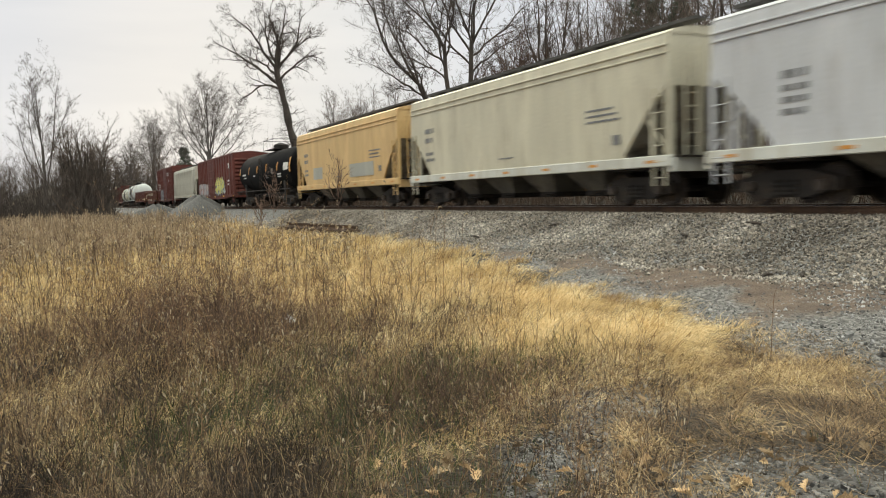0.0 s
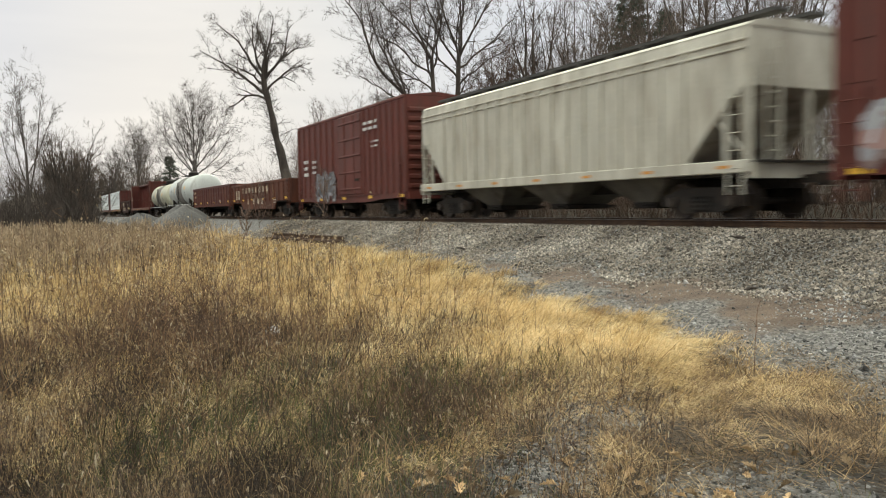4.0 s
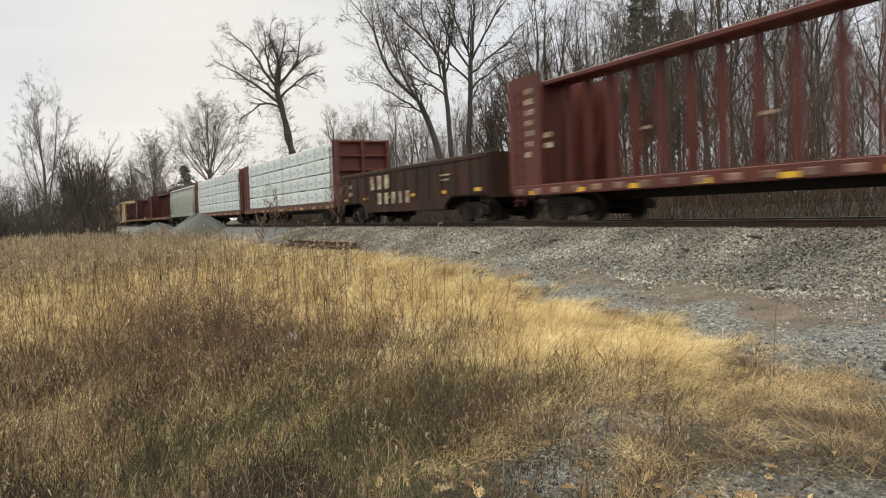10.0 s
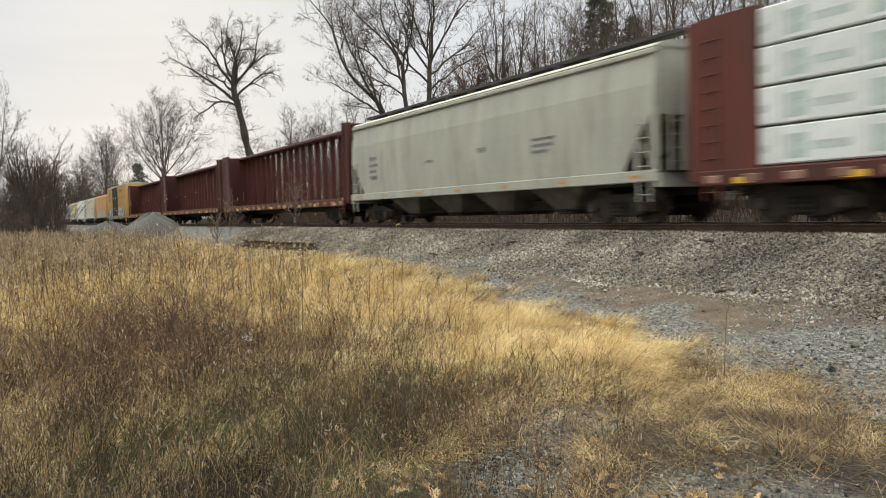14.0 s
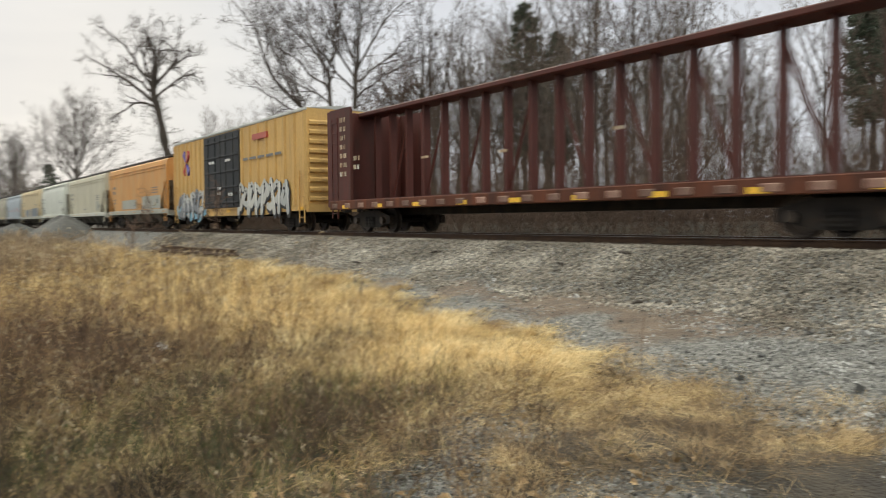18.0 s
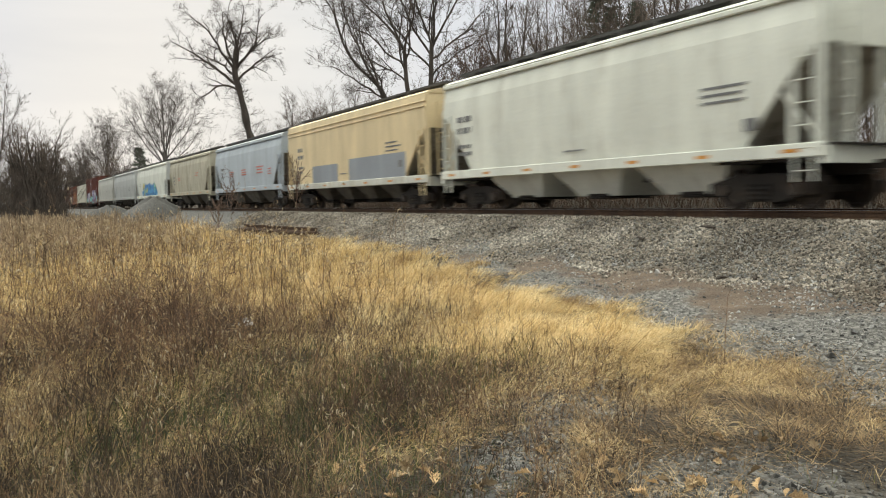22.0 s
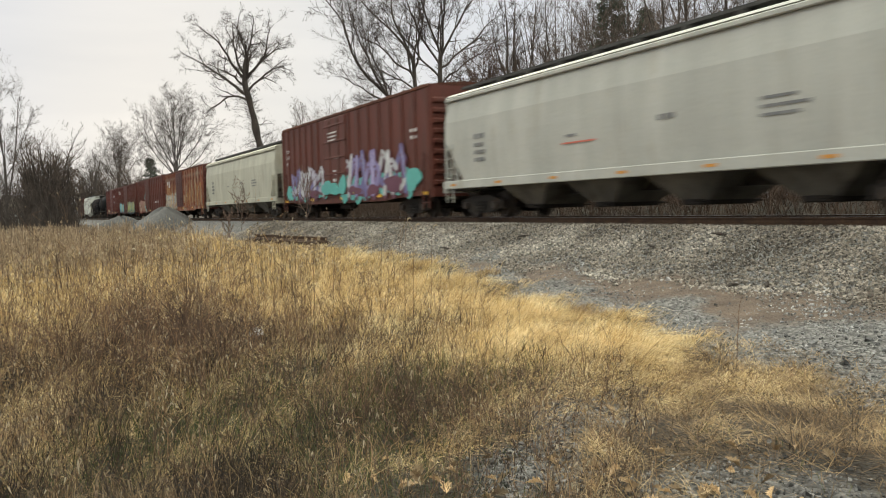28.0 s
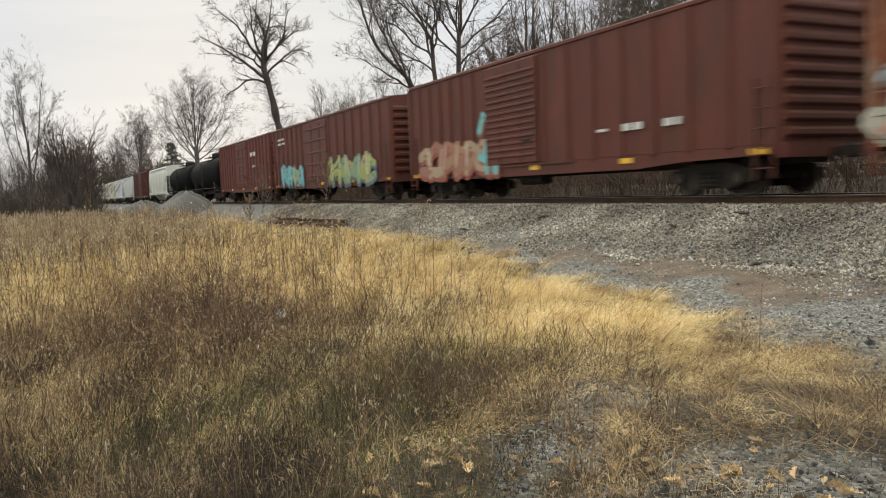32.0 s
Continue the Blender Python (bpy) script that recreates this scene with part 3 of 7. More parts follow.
def hopper(front, rear, colour, label, style="flat", top=4.1, sill=0.95, sill_mat=None, dirty=0.66, roof_mat=None, patches=(), marks=(), mark_mat=None, ribs=False, bays=4,
           end_mat=None, seed=0):
    """Covered hopper car. style: flat (straight sides under two ridges), round (barrelled sides, deep bays)."""
    car, L = car_base("covered_hopper", label, front, rear, "freight car")
    m = colour
    sill_mat = sill_mat or m
    end_mat = end_mat or m
    h = L / 2
    W = 1.5
    long_round = style == "round" and bays == 4
    z1 = sill + 0.52 * (top - sill) if long_round else top - (1.15 if style == "flat" else 0.95)   # where the side's cut begins
    z2 = sill + 0.34
    cut = 1.15 if long_round else 1.75
    for s in (-1, 1):
        # side sheet in strips, slightly barrelled; each strip ends at the slanting cut
        g = Geo()
        zs = [sill + 0.25, z2, z2 + 0.3 * (z1 - z2), z2 + 0.65 * (z1 - z2), z1, (z1 + top - 0.25) / 2, top - 0.25, top - 0.1, top]
        bulge = 0.07 if style == "round" else 0.015
        rows = []
        for z in zs:
            t = (z - sill) / (top - sill)
            x = W - bulge * (2 * t - 1) ** 2 - ((0.10 if style == "round" else 0.04) if z > top - 0.05 else 0.02 if z > top - 0.2 else 0)
            if style == "round":
                x -= 0.10 * max(0, t - 0.8) / 0.2
            inset = cut if z <= z2 else 0.12 if z >= z1 else 0.12 + (cut - 0.12) * ((z1 - z) / (z1 - z2)) ** 0.85
            rows.append((x, h - inset, z))
        vs = []
        for x, e, z in rows:
            vs += [(s * x, -e, z), (s * x, e, z), (s * (x - 0.06), e, z), (s * (x - 0.06), -e, z)]
        fs = []
        for k in range(len(rows) - 1):
            a, b = 4 * k, 4 * k + 4
            fs += [(a, a + 1, b + 1, b), (a + 1, a + 2, b + 2, b + 1), (a + 2, a + 3, b + 3, b + 2), (a + 3, a, b, b + 3)]
        fs += [(0, 1, 2, 3), (4 * len(rows) - 4, 4 * len(rows) - 3, 4 * len(rows) - 2, 4 * len(rows) - 1)]
        g.add(vs, fs)
        part("side_sheet", g, m, car)
        part("side_sill", Geo().rbox(s * W - 0.05, s * W + 0.03, -h, h, sill, sill + 0.27, 0.02), sill_mat, car)
        if style == "flat":
            for z in (top - 0.3, top - 0.48):
                part("side_ridge", Geo().rbox(s * W - 0.03, s * W + 0.022, -h + 0.15, h - 0.15, z, z + 0.05, 0.012), m, car)
        else:
            part("top_plate", Geo().rbox(s * (W - 0.08) - 0.04, s * (W - 0.08) + 0.05, -h + 0.1, h - 0.1, top - 0.16, top - 0.04, 0.02), m, car)
        if ribs:
            n = 17
            for k in range(n):
                y = -h + 1.9 + (L - 3.8) * k / (n - 1)
                rib = shared(("rib", round(top, 2), sill, m.name), lambda: Geo().box(-0.05, 0.0, -0.06, 0.06, sill + 0.27, top - 0.25), m)
                part("rib", rib, None, car, at=pose(s * (W + (0.05 if s > 0 else 0.0)), y, 0))
    # roof: shallow arch, hatches, running board
    g = Geo()
    n = 8
    arch = [(-(W - (0.1 if style == "round" else 0.04)) * math.cos(math.pi * k / n), top + 0.22 * math.sin(math.pi * k / n)) for k in range(n + 1)]
    g.prism(arch, 1, -h + 0.12, h - 0.12)
    part("roof", g, roof_mat or m, car, smooth=True)
    dark = node_mat("roof_walk_steel", [(0.035, 0.033, 0.03), (0.08, 0.075, 0.07)], 0.7, 0.3)
    for x in (-0.55, 0.55):
        part("running_board", Geo().box(x - 0.2, x + 0.2, -h, h, top + 0.34, top + 0.42), dark, car)
    nh = 10
    for k in range(nh):
        y = -h + 1.2 + (L - 2.4) * (k + 0.5) / nh
        part("roof_hatch", shared(("roof_hatch", round(L / nh, 1)), lambda: Geo().rbox(-0.3, 0.3, -0.42 * L / nh, 0.42 * L / nh, 0.14, 0.32, 0.03), dark), None, car, at=pose(0, y, top))
        part("board_bracket", shared("board_bracket", lambda: Geo().box(-0.95, 0.95, -0.03, 0.03, 0.05, 0.33), dark), None, car, at=pose(0, y + 0.5 * L / nh, top))
    # ends: slope sheet, corner posts, end plate, ladders
    for s in (-1, 1):
        g = Geo()
        g.prism([(s * (h - 0.15), z1 - 0.05), (s * (h - 0.15), top), (s * (h - 0.21), top), (s * (h - 0.21), z1 - 0.05)], 0, -W + 0.06, W - 0.06)
        part("end_plate", g, end_mat, car)
        g = Geo().prism([(s * (h - 0.2), z1), (s * (h - 0.26), z1), (s * (h - cut - 0.55), sill), (s * (h - cut - 0.45), sill)], 0, -W + 0.07, W - 0.07)
        part("slope_sheet", g, GRIMY_END, car)
        for x in (-1, 1):
            part("corner_post", Geo().box(x * (W - 0.07) - 0.05, x * (W - 0.07) + 0.05, s * (h - 0.12) - 0.06, s * (h - 0.12) + 0.06, sill + 0.2, z1 + 0.1), end_mat, car)
            part("brace", Geo().tube([(x * (W - 0.1), s * (h - 0.15), sill + 0.3), (x * (W - 0.1), s * (h - 0.12 - 0.5 * cut), z2 + 0.5 * (z1 - z2))], 0.035, 5), end_mat, car)
            part("bay_post", Geo().box(x * (W - 0.09) - 0.04, x * (W - 0.09) + 0.04, s * (h - 0.75) - 0.05, s * (h - 0.75) + 0.05, sill + 0.2, z2 + 0.62 * (z1 - z2)), end_mat, car)
            add_ladder(car, x * (W + 0.02), s * (h - 0.42), sill - 0.45, z1 - sill + 0.35, 0.4, 6, end_mat)
        part("end_sill", Geo().box(-W, W, s * (h - 0.02) - 0.08, s * (h - 0.02) + 0.08, sill - 0.12, sill + 0.2), sill_mat, car)
        part("end_floor", Geo().box(-W + 0.1, W - 0.1, min(s * (h - 0.1), s * (h - 2.6)), max(s * (h - 0.1), s * (h - 2.6)), sill - 0.05, sill + 0.05), STEEL_DARK, car)
        add_ladder(car, 0.9 * s, s * (h + 0.02), sill, top - sill - 0.3, 0.42, 9, end_mat, across=90 * s)
        for x in (-0.45, 0.45):
            part("end_post", Geo().box(x - 0.05, x + 0.05, s * (h - 0.22) - 0.05, s * (h - 0.22) + 0.05, sill, z1), end_mat, car)
        part("end_walk", Geo().box(-W + 0.1, W - 0.1, s * (h - 0.05) - 0.2, s * (h - 0.05) + 0.2, sill + 0.2, sill + 0.25), STEEL_DARK, car)
    part("centre_sill", Geo().box(-0.2, 0.2, -h + 0.1, h - 0.1, 0.68, 0.98), STEEL_DARK, car)
    # bays
    deep = 0.42 if style != "round" else 0.36
    bay_mat = m if bays == 3 and m is WHITE_P else SHADED_GRIMY_BAY
    span = L - (4.4 if bays == 3 else 5.4)
    for k in range(bays):
        y = -span / 2 + span * (k + 0.5) / bays
        w1, w2 = span / bays * 0.5, 0.8 if bays == 3 and style == "round" else 0.36
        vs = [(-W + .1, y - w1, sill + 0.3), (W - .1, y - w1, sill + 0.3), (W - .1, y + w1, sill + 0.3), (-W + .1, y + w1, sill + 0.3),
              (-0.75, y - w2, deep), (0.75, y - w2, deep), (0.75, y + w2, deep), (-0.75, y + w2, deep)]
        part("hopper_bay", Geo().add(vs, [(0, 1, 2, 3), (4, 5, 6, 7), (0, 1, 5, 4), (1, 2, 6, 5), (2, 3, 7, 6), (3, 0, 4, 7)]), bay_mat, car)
        part("outlet_gate", shared("outlet_gate", lambda: Geo().rbox(-0.8, 0.8, -0.4, 0.4, 0.28, 0.44, 0.03).tube([(-1.1, -0.3, 0.36), (1.1, -0.3, 0.36)], 0.03, 6), STEEL_DARK), None, car, at=pose(0, y, 0))
    for y, z, w, hh, mat in patches:
        patch(car, "repaint_patch", y, z, w, hh, mat, x=-W - 0.004 if style == "flat" else -W - 0.002, label="patch of mismatched paint")
    if marks:
        bars(car, mark_mat or DARK_MARK, marks, x=-W - 0.006, seed=seed)
    for k in range(7):
        y = -h + 0.7 + (L - 1.4) * k / 6
        patch(car, "reflector", y, sill + 0.13, 0.34, 0.07, ORANGE_MARK, x=-W - 0.052)
    return finish(car, L, 1.75)


def boxcar(front, rear, m, label, top=4.3, sill=0.72, ribs=7, door="plug", door_mat=None, door_w=3.0, door_at=0.0, roof_mat=None, marks=(), lines=True, mark_mat=None, end_mat=None, seed=0):
    car, L = car_base("boxcar", label, front, rear, "freight car")
    h, W = L / 2, 1.46
    part("body", Geo().rbox(-W, W, -h, h, sill + 0.3, top, 0.03), m, car)
    for s in (-1, 1):
        # fish-belly side sill, deeper in the middle
        g = Geo().prism([(-h, sill + 0.32), (-h, sill + 0.12), (-h + 2.6, sill + 0.08), (-h + 4.2, sill - 0.02), (h - 4.2, sill - 0.02), (h - 2.6, sill + 0.08), (h, sill + 0.12), (h, sill + 0.32)], 0, s * W - 0.02, s * W + 0.035)
        part("side_sill", g, m, car)
        part("eave", Geo().rbox(s * W - 0.04, s * W + 0.05, -h, h, top - 0.1, top + 0.02, 0.02), roof_mat or m, car)
        lo, hi = door_at - door_w / 2, door_at + door_w / 2
        for half in ((-h, lo), (hi, h)):
            n = ribs
            for k in range(n + 1):
                y = half[0] + (half[1] - half[0]) * (k + 0.15) / (n + 0.3)
                rib = shared(("side_post", round(top, 2), round(sill, 2), m.name), lambda: Geo().add(
                    [(0, -0.12, sill + 0.3), (0, 0.12, sill + 0.3), (-0.08, 0.07, sill + 0.3), (-0.08, -0.07, sill + 0.3),
                     (0, -0.12, top - 0.12), (0, 0.12, top - 0.12), (-0.08, 0.07, top - 0.12), (-0.08, -0.07, top - 0.12)],
                    [(0, 1, 2, 3), (4, 7, 6, 5), (0, 4, 5, 1), (1, 5, 6, 2), (2, 6, 7, 3), (3, 7, 4, 0)]), m)
                part("side_post", rib, None, car, at=pose(s * W, y, 0, 0, 0, 180 if s > 0 else 0))
        # doors
        dm = door_mat or m
        x = s * (W + 0.06)
        leaves = 2 if door == "double" else 1
        for q in range(leaves):
            a = lo + door_w * q / leaves
            b = lo + door_w * (q + 1) / leaves
            d = part("door", Geo().rbox(x - 0.05, x + 0.03, a + 0.03, b - 0.03, sill + 0.36, top - 0.16, 0.015), dm, car, "sliding door")
            nb = 14 if door == "corrugated" else 5
            for k in range(nb):
                z = sill + 0.6 + (top - sill - 1.1) * k / (nb - 1)
                part("door_rib", Geo().rbox(x + (0.02 if s > 0 else -0.085), x + (0.085 if s > 0 else -0.02), a + 0.12, b - 0.12, z - 0.045, z + 0.045, 0.02), dm, d)
            for yy in (a + (b - a) * 0.3, a + (b - a) * 0.7):
                part("lock_rod", Geo().tube([(x + s * 0.06, yy, sill + 0.4), (x + s * 0.06, yy, top - 0.25)], 0.025, 6), dm, d)
            part("door_handle", Geo().box(x + s * 0.06 - 0.03, x + s * 0.06 + 0.03, a + 0.3, a + 0.75, sill + 0.95, sill + 1.05), STEEL_DARK, d)
        part("door_track", Geo().box(s * (W + 0.02) - 0.05, s * (W + 0.02) + 0.07, lo - 1.6, hi + 1.6, sill + 0.27, sill + 0.34), m, car)
        if lines:
            for z in (sill + 1.05, sill + 1.75, sill + 2.5):
                if z < top - 0.5:
                    for half in ((-h, lo), (hi, h)):
                        part("weld_seam", Geo().box(s * W - 0.01, s * W + 0.012 if s > 0 else s * W + 0.01, half[0] + 0.02, half[1] - 0.02, z, z + 0.02) if s > 0 else
                             Geo().box(s * W - 0.012, s * W + 0.01, half[0] + 0.02, half[1] - 0.02, z, z + 0.02), m, car)
        for e in (-1, 1):
            add_ladder(car, s * (W + 0.06), e * (h - 0.35), sill - 0.35, 2.0, 0.46, 5, m)
    n = 10
    arch = [(-(W + 0.02) + 2 * (W + 0.02) * k / n, top + 0.16 * (1 - abs(2 * k / n - 1))) for k in range(n + 1)]
    part("roof", Geo().prism(arch, 1, -h, h), roof_mat or m, car)
    for k in range(12):
        y = -h + L * (k + 0.5) / 12
        part("roof_rib", shared(("roof_rib", (roof_mat or m).name), lambda: Geo().prism([(-W, 0.02), (0, 0.18), (W, 0.02), (W, 0.06), (0, 0.22), (-W, 0.06)], 1, -0.06, 0.06), roof_mat or m), None, car, at=pose(0, y, top))
    for s in (-1, 1):
        for k in range(9):
            z = sill + 0.55 + (top - sill - 0.75) * k / 9
            part("end_corrugation", shared(("end_corrugation", (end_mat or m).name), lambda: Geo().prism([(-0.02, -0.13), (0.09, -0.05), (0.09, 0.05), (-0.02, 0.13)], 0, -W + 0.1, W - 0.1), end_mat or m), None, car,
                 at=pose(0, s * h, z, 0, 0, 0 if s > 0 else 180))
        part("end_sill", Geo().box(-W, W, s * h - 0.1, s * h + 0.1, sill + 0.05, sill + 0.34), end_mat or m, car)
        if end_mat:
            part("end_panel", Geo().box(-W + 0.02, W - 0.02, s * h - 0.012, s * h + 0.012, sill + 0.34, top - 0.02), end_mat, car)
        add_ladder(car, -1.15 * s, s * (h + 0.1), sill + 0.2, top - sill - 0.5, 0.42, 9, m, across=90 * s)
    part("centre_sill", Geo().box(-0.3, 0.3, -h + 0.2, h - 0.2, 0.66, sill + 0.31), STEEL_DARK, car)
    part("brake_tank", Geo().lathe([(-0.7, 0.1), (-0.65, 0.2), (0.65, 0.2), (0.7, 0.1)], 1, 12, (-0.8, 1.0, 0.62)), STEEL_DARK, car, smooth=True)
    if marks:
        bars(car, mark_mat or WHITE_MARK, marks, x=-W - 0.062, seed=seed)
    for k in range(5):
        y = -h + 0.5 + (L - 1.0) * k / 4
        patch(car, "reflector", y, sill + 0.2, 0.45, 0.13, YELLOW_MARK, x=-W - 0.036)
    return finish(car, L, 2.2)


def tank(front, rear, m, label, radius=1.45, centre=2.35, band=None, rail_mat=None, marks=(), mark_mat=None, spots=(), seed=0, band_y=(0.3, 2.6)):
    car, L = car_base("tank_car", label, front, rear, "freight car")
    h = L / 2
    e = h - 0.25
    prof = [(-e, 0.02)] + [(-e + 0.55 * (1 - math.cos(a)), radius * math.sin(a)) for a in [radians(q) for q in (15, 30, 45, 60, 75)]]
    prof += [(-e + 0.55, radius)]
    body = prof + [(a * -1, r) for a, r in prof[::-1]]
    part("shell", Geo().lathe(body, 1, 40, (0, 0, centre)), m, car, smooth=True)
    for y in (-e + 0.6, -e * 0.45, 0.15, e * 0.5, e - 0.6):
        part("weld_band", Geo().lathe([(y - 0.03, radius + 0.001), (y - 0.02, radius + 0.008), (y + 0.02, radius + 0.008), (y + 0.03, radius + 0.001)], 1, 40, (0, 0, centre)), m, car, smooth=True)
    if band:
        a, b = band_y
        g = Geo()
        n = 36
        vs, fs = [], []
        for k in range(n + 1):
            t = radians(-75 + 330 * k / n)
            for y in (a, b):
                vs.append(((radius + 0.006) * math.cos(t), y + 0.08 * math.sin(3 * t), centre + (radius + 0.006) * math.sin(t)))
        fs = [(2 * k, 2 * k + 1, 2 * k + 3, 2 * k + 2) for k in range(n)]
        part("spill_stain", Geo().add(vs, fs), band, car, "grey spilled stain round the middle", smooth=True)
    part("underframe", Geo().box(-0.32, 0.32, -h, h, 0.72, centre - radius + 0.18), STEEL_DARK, car)
    for s in (-1, 1):
        part("saddle", Geo().prism([(-1.3, 0.75), (1.3, 0.75), (1.35, centre - 0.75), (1.0, centre - 1.1), (0, centre - radius - 0.02), (-1.0, centre - 1.1), (-1.35, centre - 0.75)], 1, s * (h - 2.3) - 0.18, s * (h - 2.3) + 0.18), STEEL_DARK, car)
        part("end_platform", Geo().box(-1.45, 1.45, s * (h - 0.35) - 0.35, s * (h - 0.35) + 0.35, 0.95, 1.05), STEEL_DARK, car)
        g = Geo().tube([(-1.42, s * (h - 0.1), 1.0), (-1.42, s * (h - 0.1), 2.0), (1.42, s * (h - 0.1), 2.0), (1.42, s * (h - 0.1), 1.0)], 0.022, 6)
        part("end_rail", g, m, car)
        # long hand rail
        x = s * (radius + 0.1)
        part("hand_rail", Geo().tube([(x, -h + 0.2, centre - radius + 0.16), (x, h - 0.2, centre - radius + 0.16)], 0.03, 6), rail_mat or WHITE_MARK, car)
        for k in range(6):
            y = -h + 1 + (L - 2) * k / 5
            part("rail_bracket", Geo().box(min(x, x - s * 0.9), max(x, x - s * 0.9), y - 0.015, y + 0.015, centre - radius + 0.14, centre - radius + 0.18), STEEL_DARK, car)
        add_ladder(car, s * (radius + 0.06), 0.0, 0.6, centre - 0.6 + 0.9, 0.46, 9, STEEL_DARK)
        part("brake_pipe", Geo().tube([(s * 0.7, -h + 0.6, 0.9), (s * 0.7, h - 0.6, 0.9)], 0.03, 6), STEEL_DARK, car)
    top = centre + radius
    dome = STEEL_DARK
    part("manway", Geo().lathe([(top - 0.1, 0.5), (top + 0.35, 0.5), (top + 0.42, 0.42), (top + 0.5, 0.2)], 2, 20), dome, car, smooth=True)
    part("walkway", Geo().box(-0.9, 0.9, -1.3, 1.3, top + 0.02, top + 0.06), dome, car)
    for y in (-1.3, 1.3):
        part("walkway_rail", Geo().tube([(-0.9, y, top), (-0.9, y, top + 0.7), (0.9, y, top + 0.7), (0.9, y, top)], 0.02, 6), dome, car)
    for x in (-0.9, 0.9):
        part("walkway_rail", Geo().tube([(x, -1.3, top + 0.7), (x, 1.3, top + 0.7)], 0.02, 6), dome, car)
    # markings lie close to the shell on flat panels
    lines = []
    for y, z, w, hh, mat in spots:
        count = 3 if mat is DARK_MARK else 1
        for q in range(count):
            short = w * (1, 0.7, 0.85)[q % 3]
            lines.append((y + (w - short) / 2, z + hh * ((q + 0.5) / count - 0.5), short, hh / count * (0.4 if count > 1 else 1), mat))
    for y, z, w, hh, mat in lines:
        dz = z - centre
        x = -math.sqrt(max(0.05, radius * radius - dz * dz)) - 0.012
        n = 4
        g = Geo()
        vs, fs = [], []
        for k in range(n + 1):
            zz = z - hh / 2 + hh * k / n - centre
            xx = -math.sqrt(max(0.01, radius * radius - zz * zz)) - 0.008
            vs += [(xx, y - w / 2, zz + centre), (xx, y + w / 2, zz + centre)]
        fs = [(2 * k, 2 * k + 1, 2 * k + 3, 2 * k + 2) for k in range(n)]
        part("stencil", g.add(vs, fs), mat, car)
    return finish(car, L, 2.3)


def gondola(front, rear, m, label, top=2.3, sill=0.95, posts=14, belly=True, marks=(), seed=0, rim=None, post_mat=None):
    car, L = car_base("gondola_car", label, front, rear, "freight car")
    h, W = L / 2, 1.45
    low = sill - 0.3 if belly else sill
    for s in (-1, 1):
        if belly:
            ol = [(-h, top), (-h, sill + 0.15), (-h + 2.8, sill + 0.15), (-h + 3.6, low), (h - 3.6, low), (h - 2.8, sill + 0.15), (h, sill + 0.15), (h, top)]
        else:
            ol = [(-h, top), (-h, low), (h, low), (h, top)]
        part("side_wall", Geo().prism(ol, 0, s * W - 0.04, s * W + 0.02), m, car)
        part("top_chord", Geo().rbox(s * W - 0.08, s * W + 0.09, -h, h, top - 0.16, top, 0.02), rim or m, car)
        zb = sill + 0.62 * (top - sill)
        part("side_belt", Geo().rbox(s * W - 0.04, s * W + 0.06, -h + 0.1, h - 0.1, zb, zb + 0.09, 0.015), post_mat or m, car)
        part("bottom_chord", Geo().rbox(s * W - 0.04, s * W + 0.07, -h + (3.4 if belly else 0), h - (3.4 if belly else 0), low - 0.04, low + 0.12, 0.02), m, car)
        for k in range(posts):
            y = -h + 0.25 + (L - 0.5) * k / (posts - 1)
            post = shared(("gondola_post", round(top, 2), round(sill, 2), (post_mat or m).name), lambda: Geo().add(
                [(0, -0.11, sill + 0.15), (0, 0.11, sill + 0.15), (-0.1, 0.06, sill + 0.15), (-0.1, -0.06, sill + 0.15),
                 (0, -0.11, top - 0.15), (0, 0.11, top - 0.15), (-0.1, 0.06, top - 0.15), (-0.1, -0.06, top - 0.15)],
                [(0, 1, 2, 3), (4, 7, 6, 5), (0, 4, 5, 1), (1, 5, 6, 2), (2, 6, 7, 3), (3, 7, 4, 0)]), post_mat or m)
            part("side_post", post, None, car, at=pose(s * W, y, 0, 0, 0, 180 if s > 0 else 0))
        for e in (-1, 1):
            add_ladder(car, s * (W + 0.06), e * (h - 0.3), sill - 0.3, top - sill, 0.4, 4, m)
    part("floor", Geo().box(-W, W, -h, h, sill + 0.1, sill + 0.2), STEEL_DARK, car)
    for s in (-1, 1):
        part("end_wall", Geo().box(-W, W, s * h - 0.06, s * h + 0.04, sill, top), m, car)
        for z in (sill + 0.35, sill + 0.75, sill + 1.15):
            if z < top - 0.1:
                part("end_rib", Geo().box(-W, W, s * h - 0.06, s * h + 0.12, z - 0.06, z + 0.06), m, car)
    part("centre_sill", Geo().box(-0.25, 0.25, -h + 0.1, h - 0.1, 0.65, sill + 0.12), STEEL_DARK, car)
    if marks:
        bars(car, FADED_MARK, marks, x=-W - 0.105, seed=seed)
    for k in range(6):
        y = -h + 0.8 + (L - 1.6) * k / 5
        patch(car, "reflector", y, sill + 0.3, 0.5, 0.12, YELLOW_MARK, x=-W - 0.045)
    return finish(car, L, 2.0)


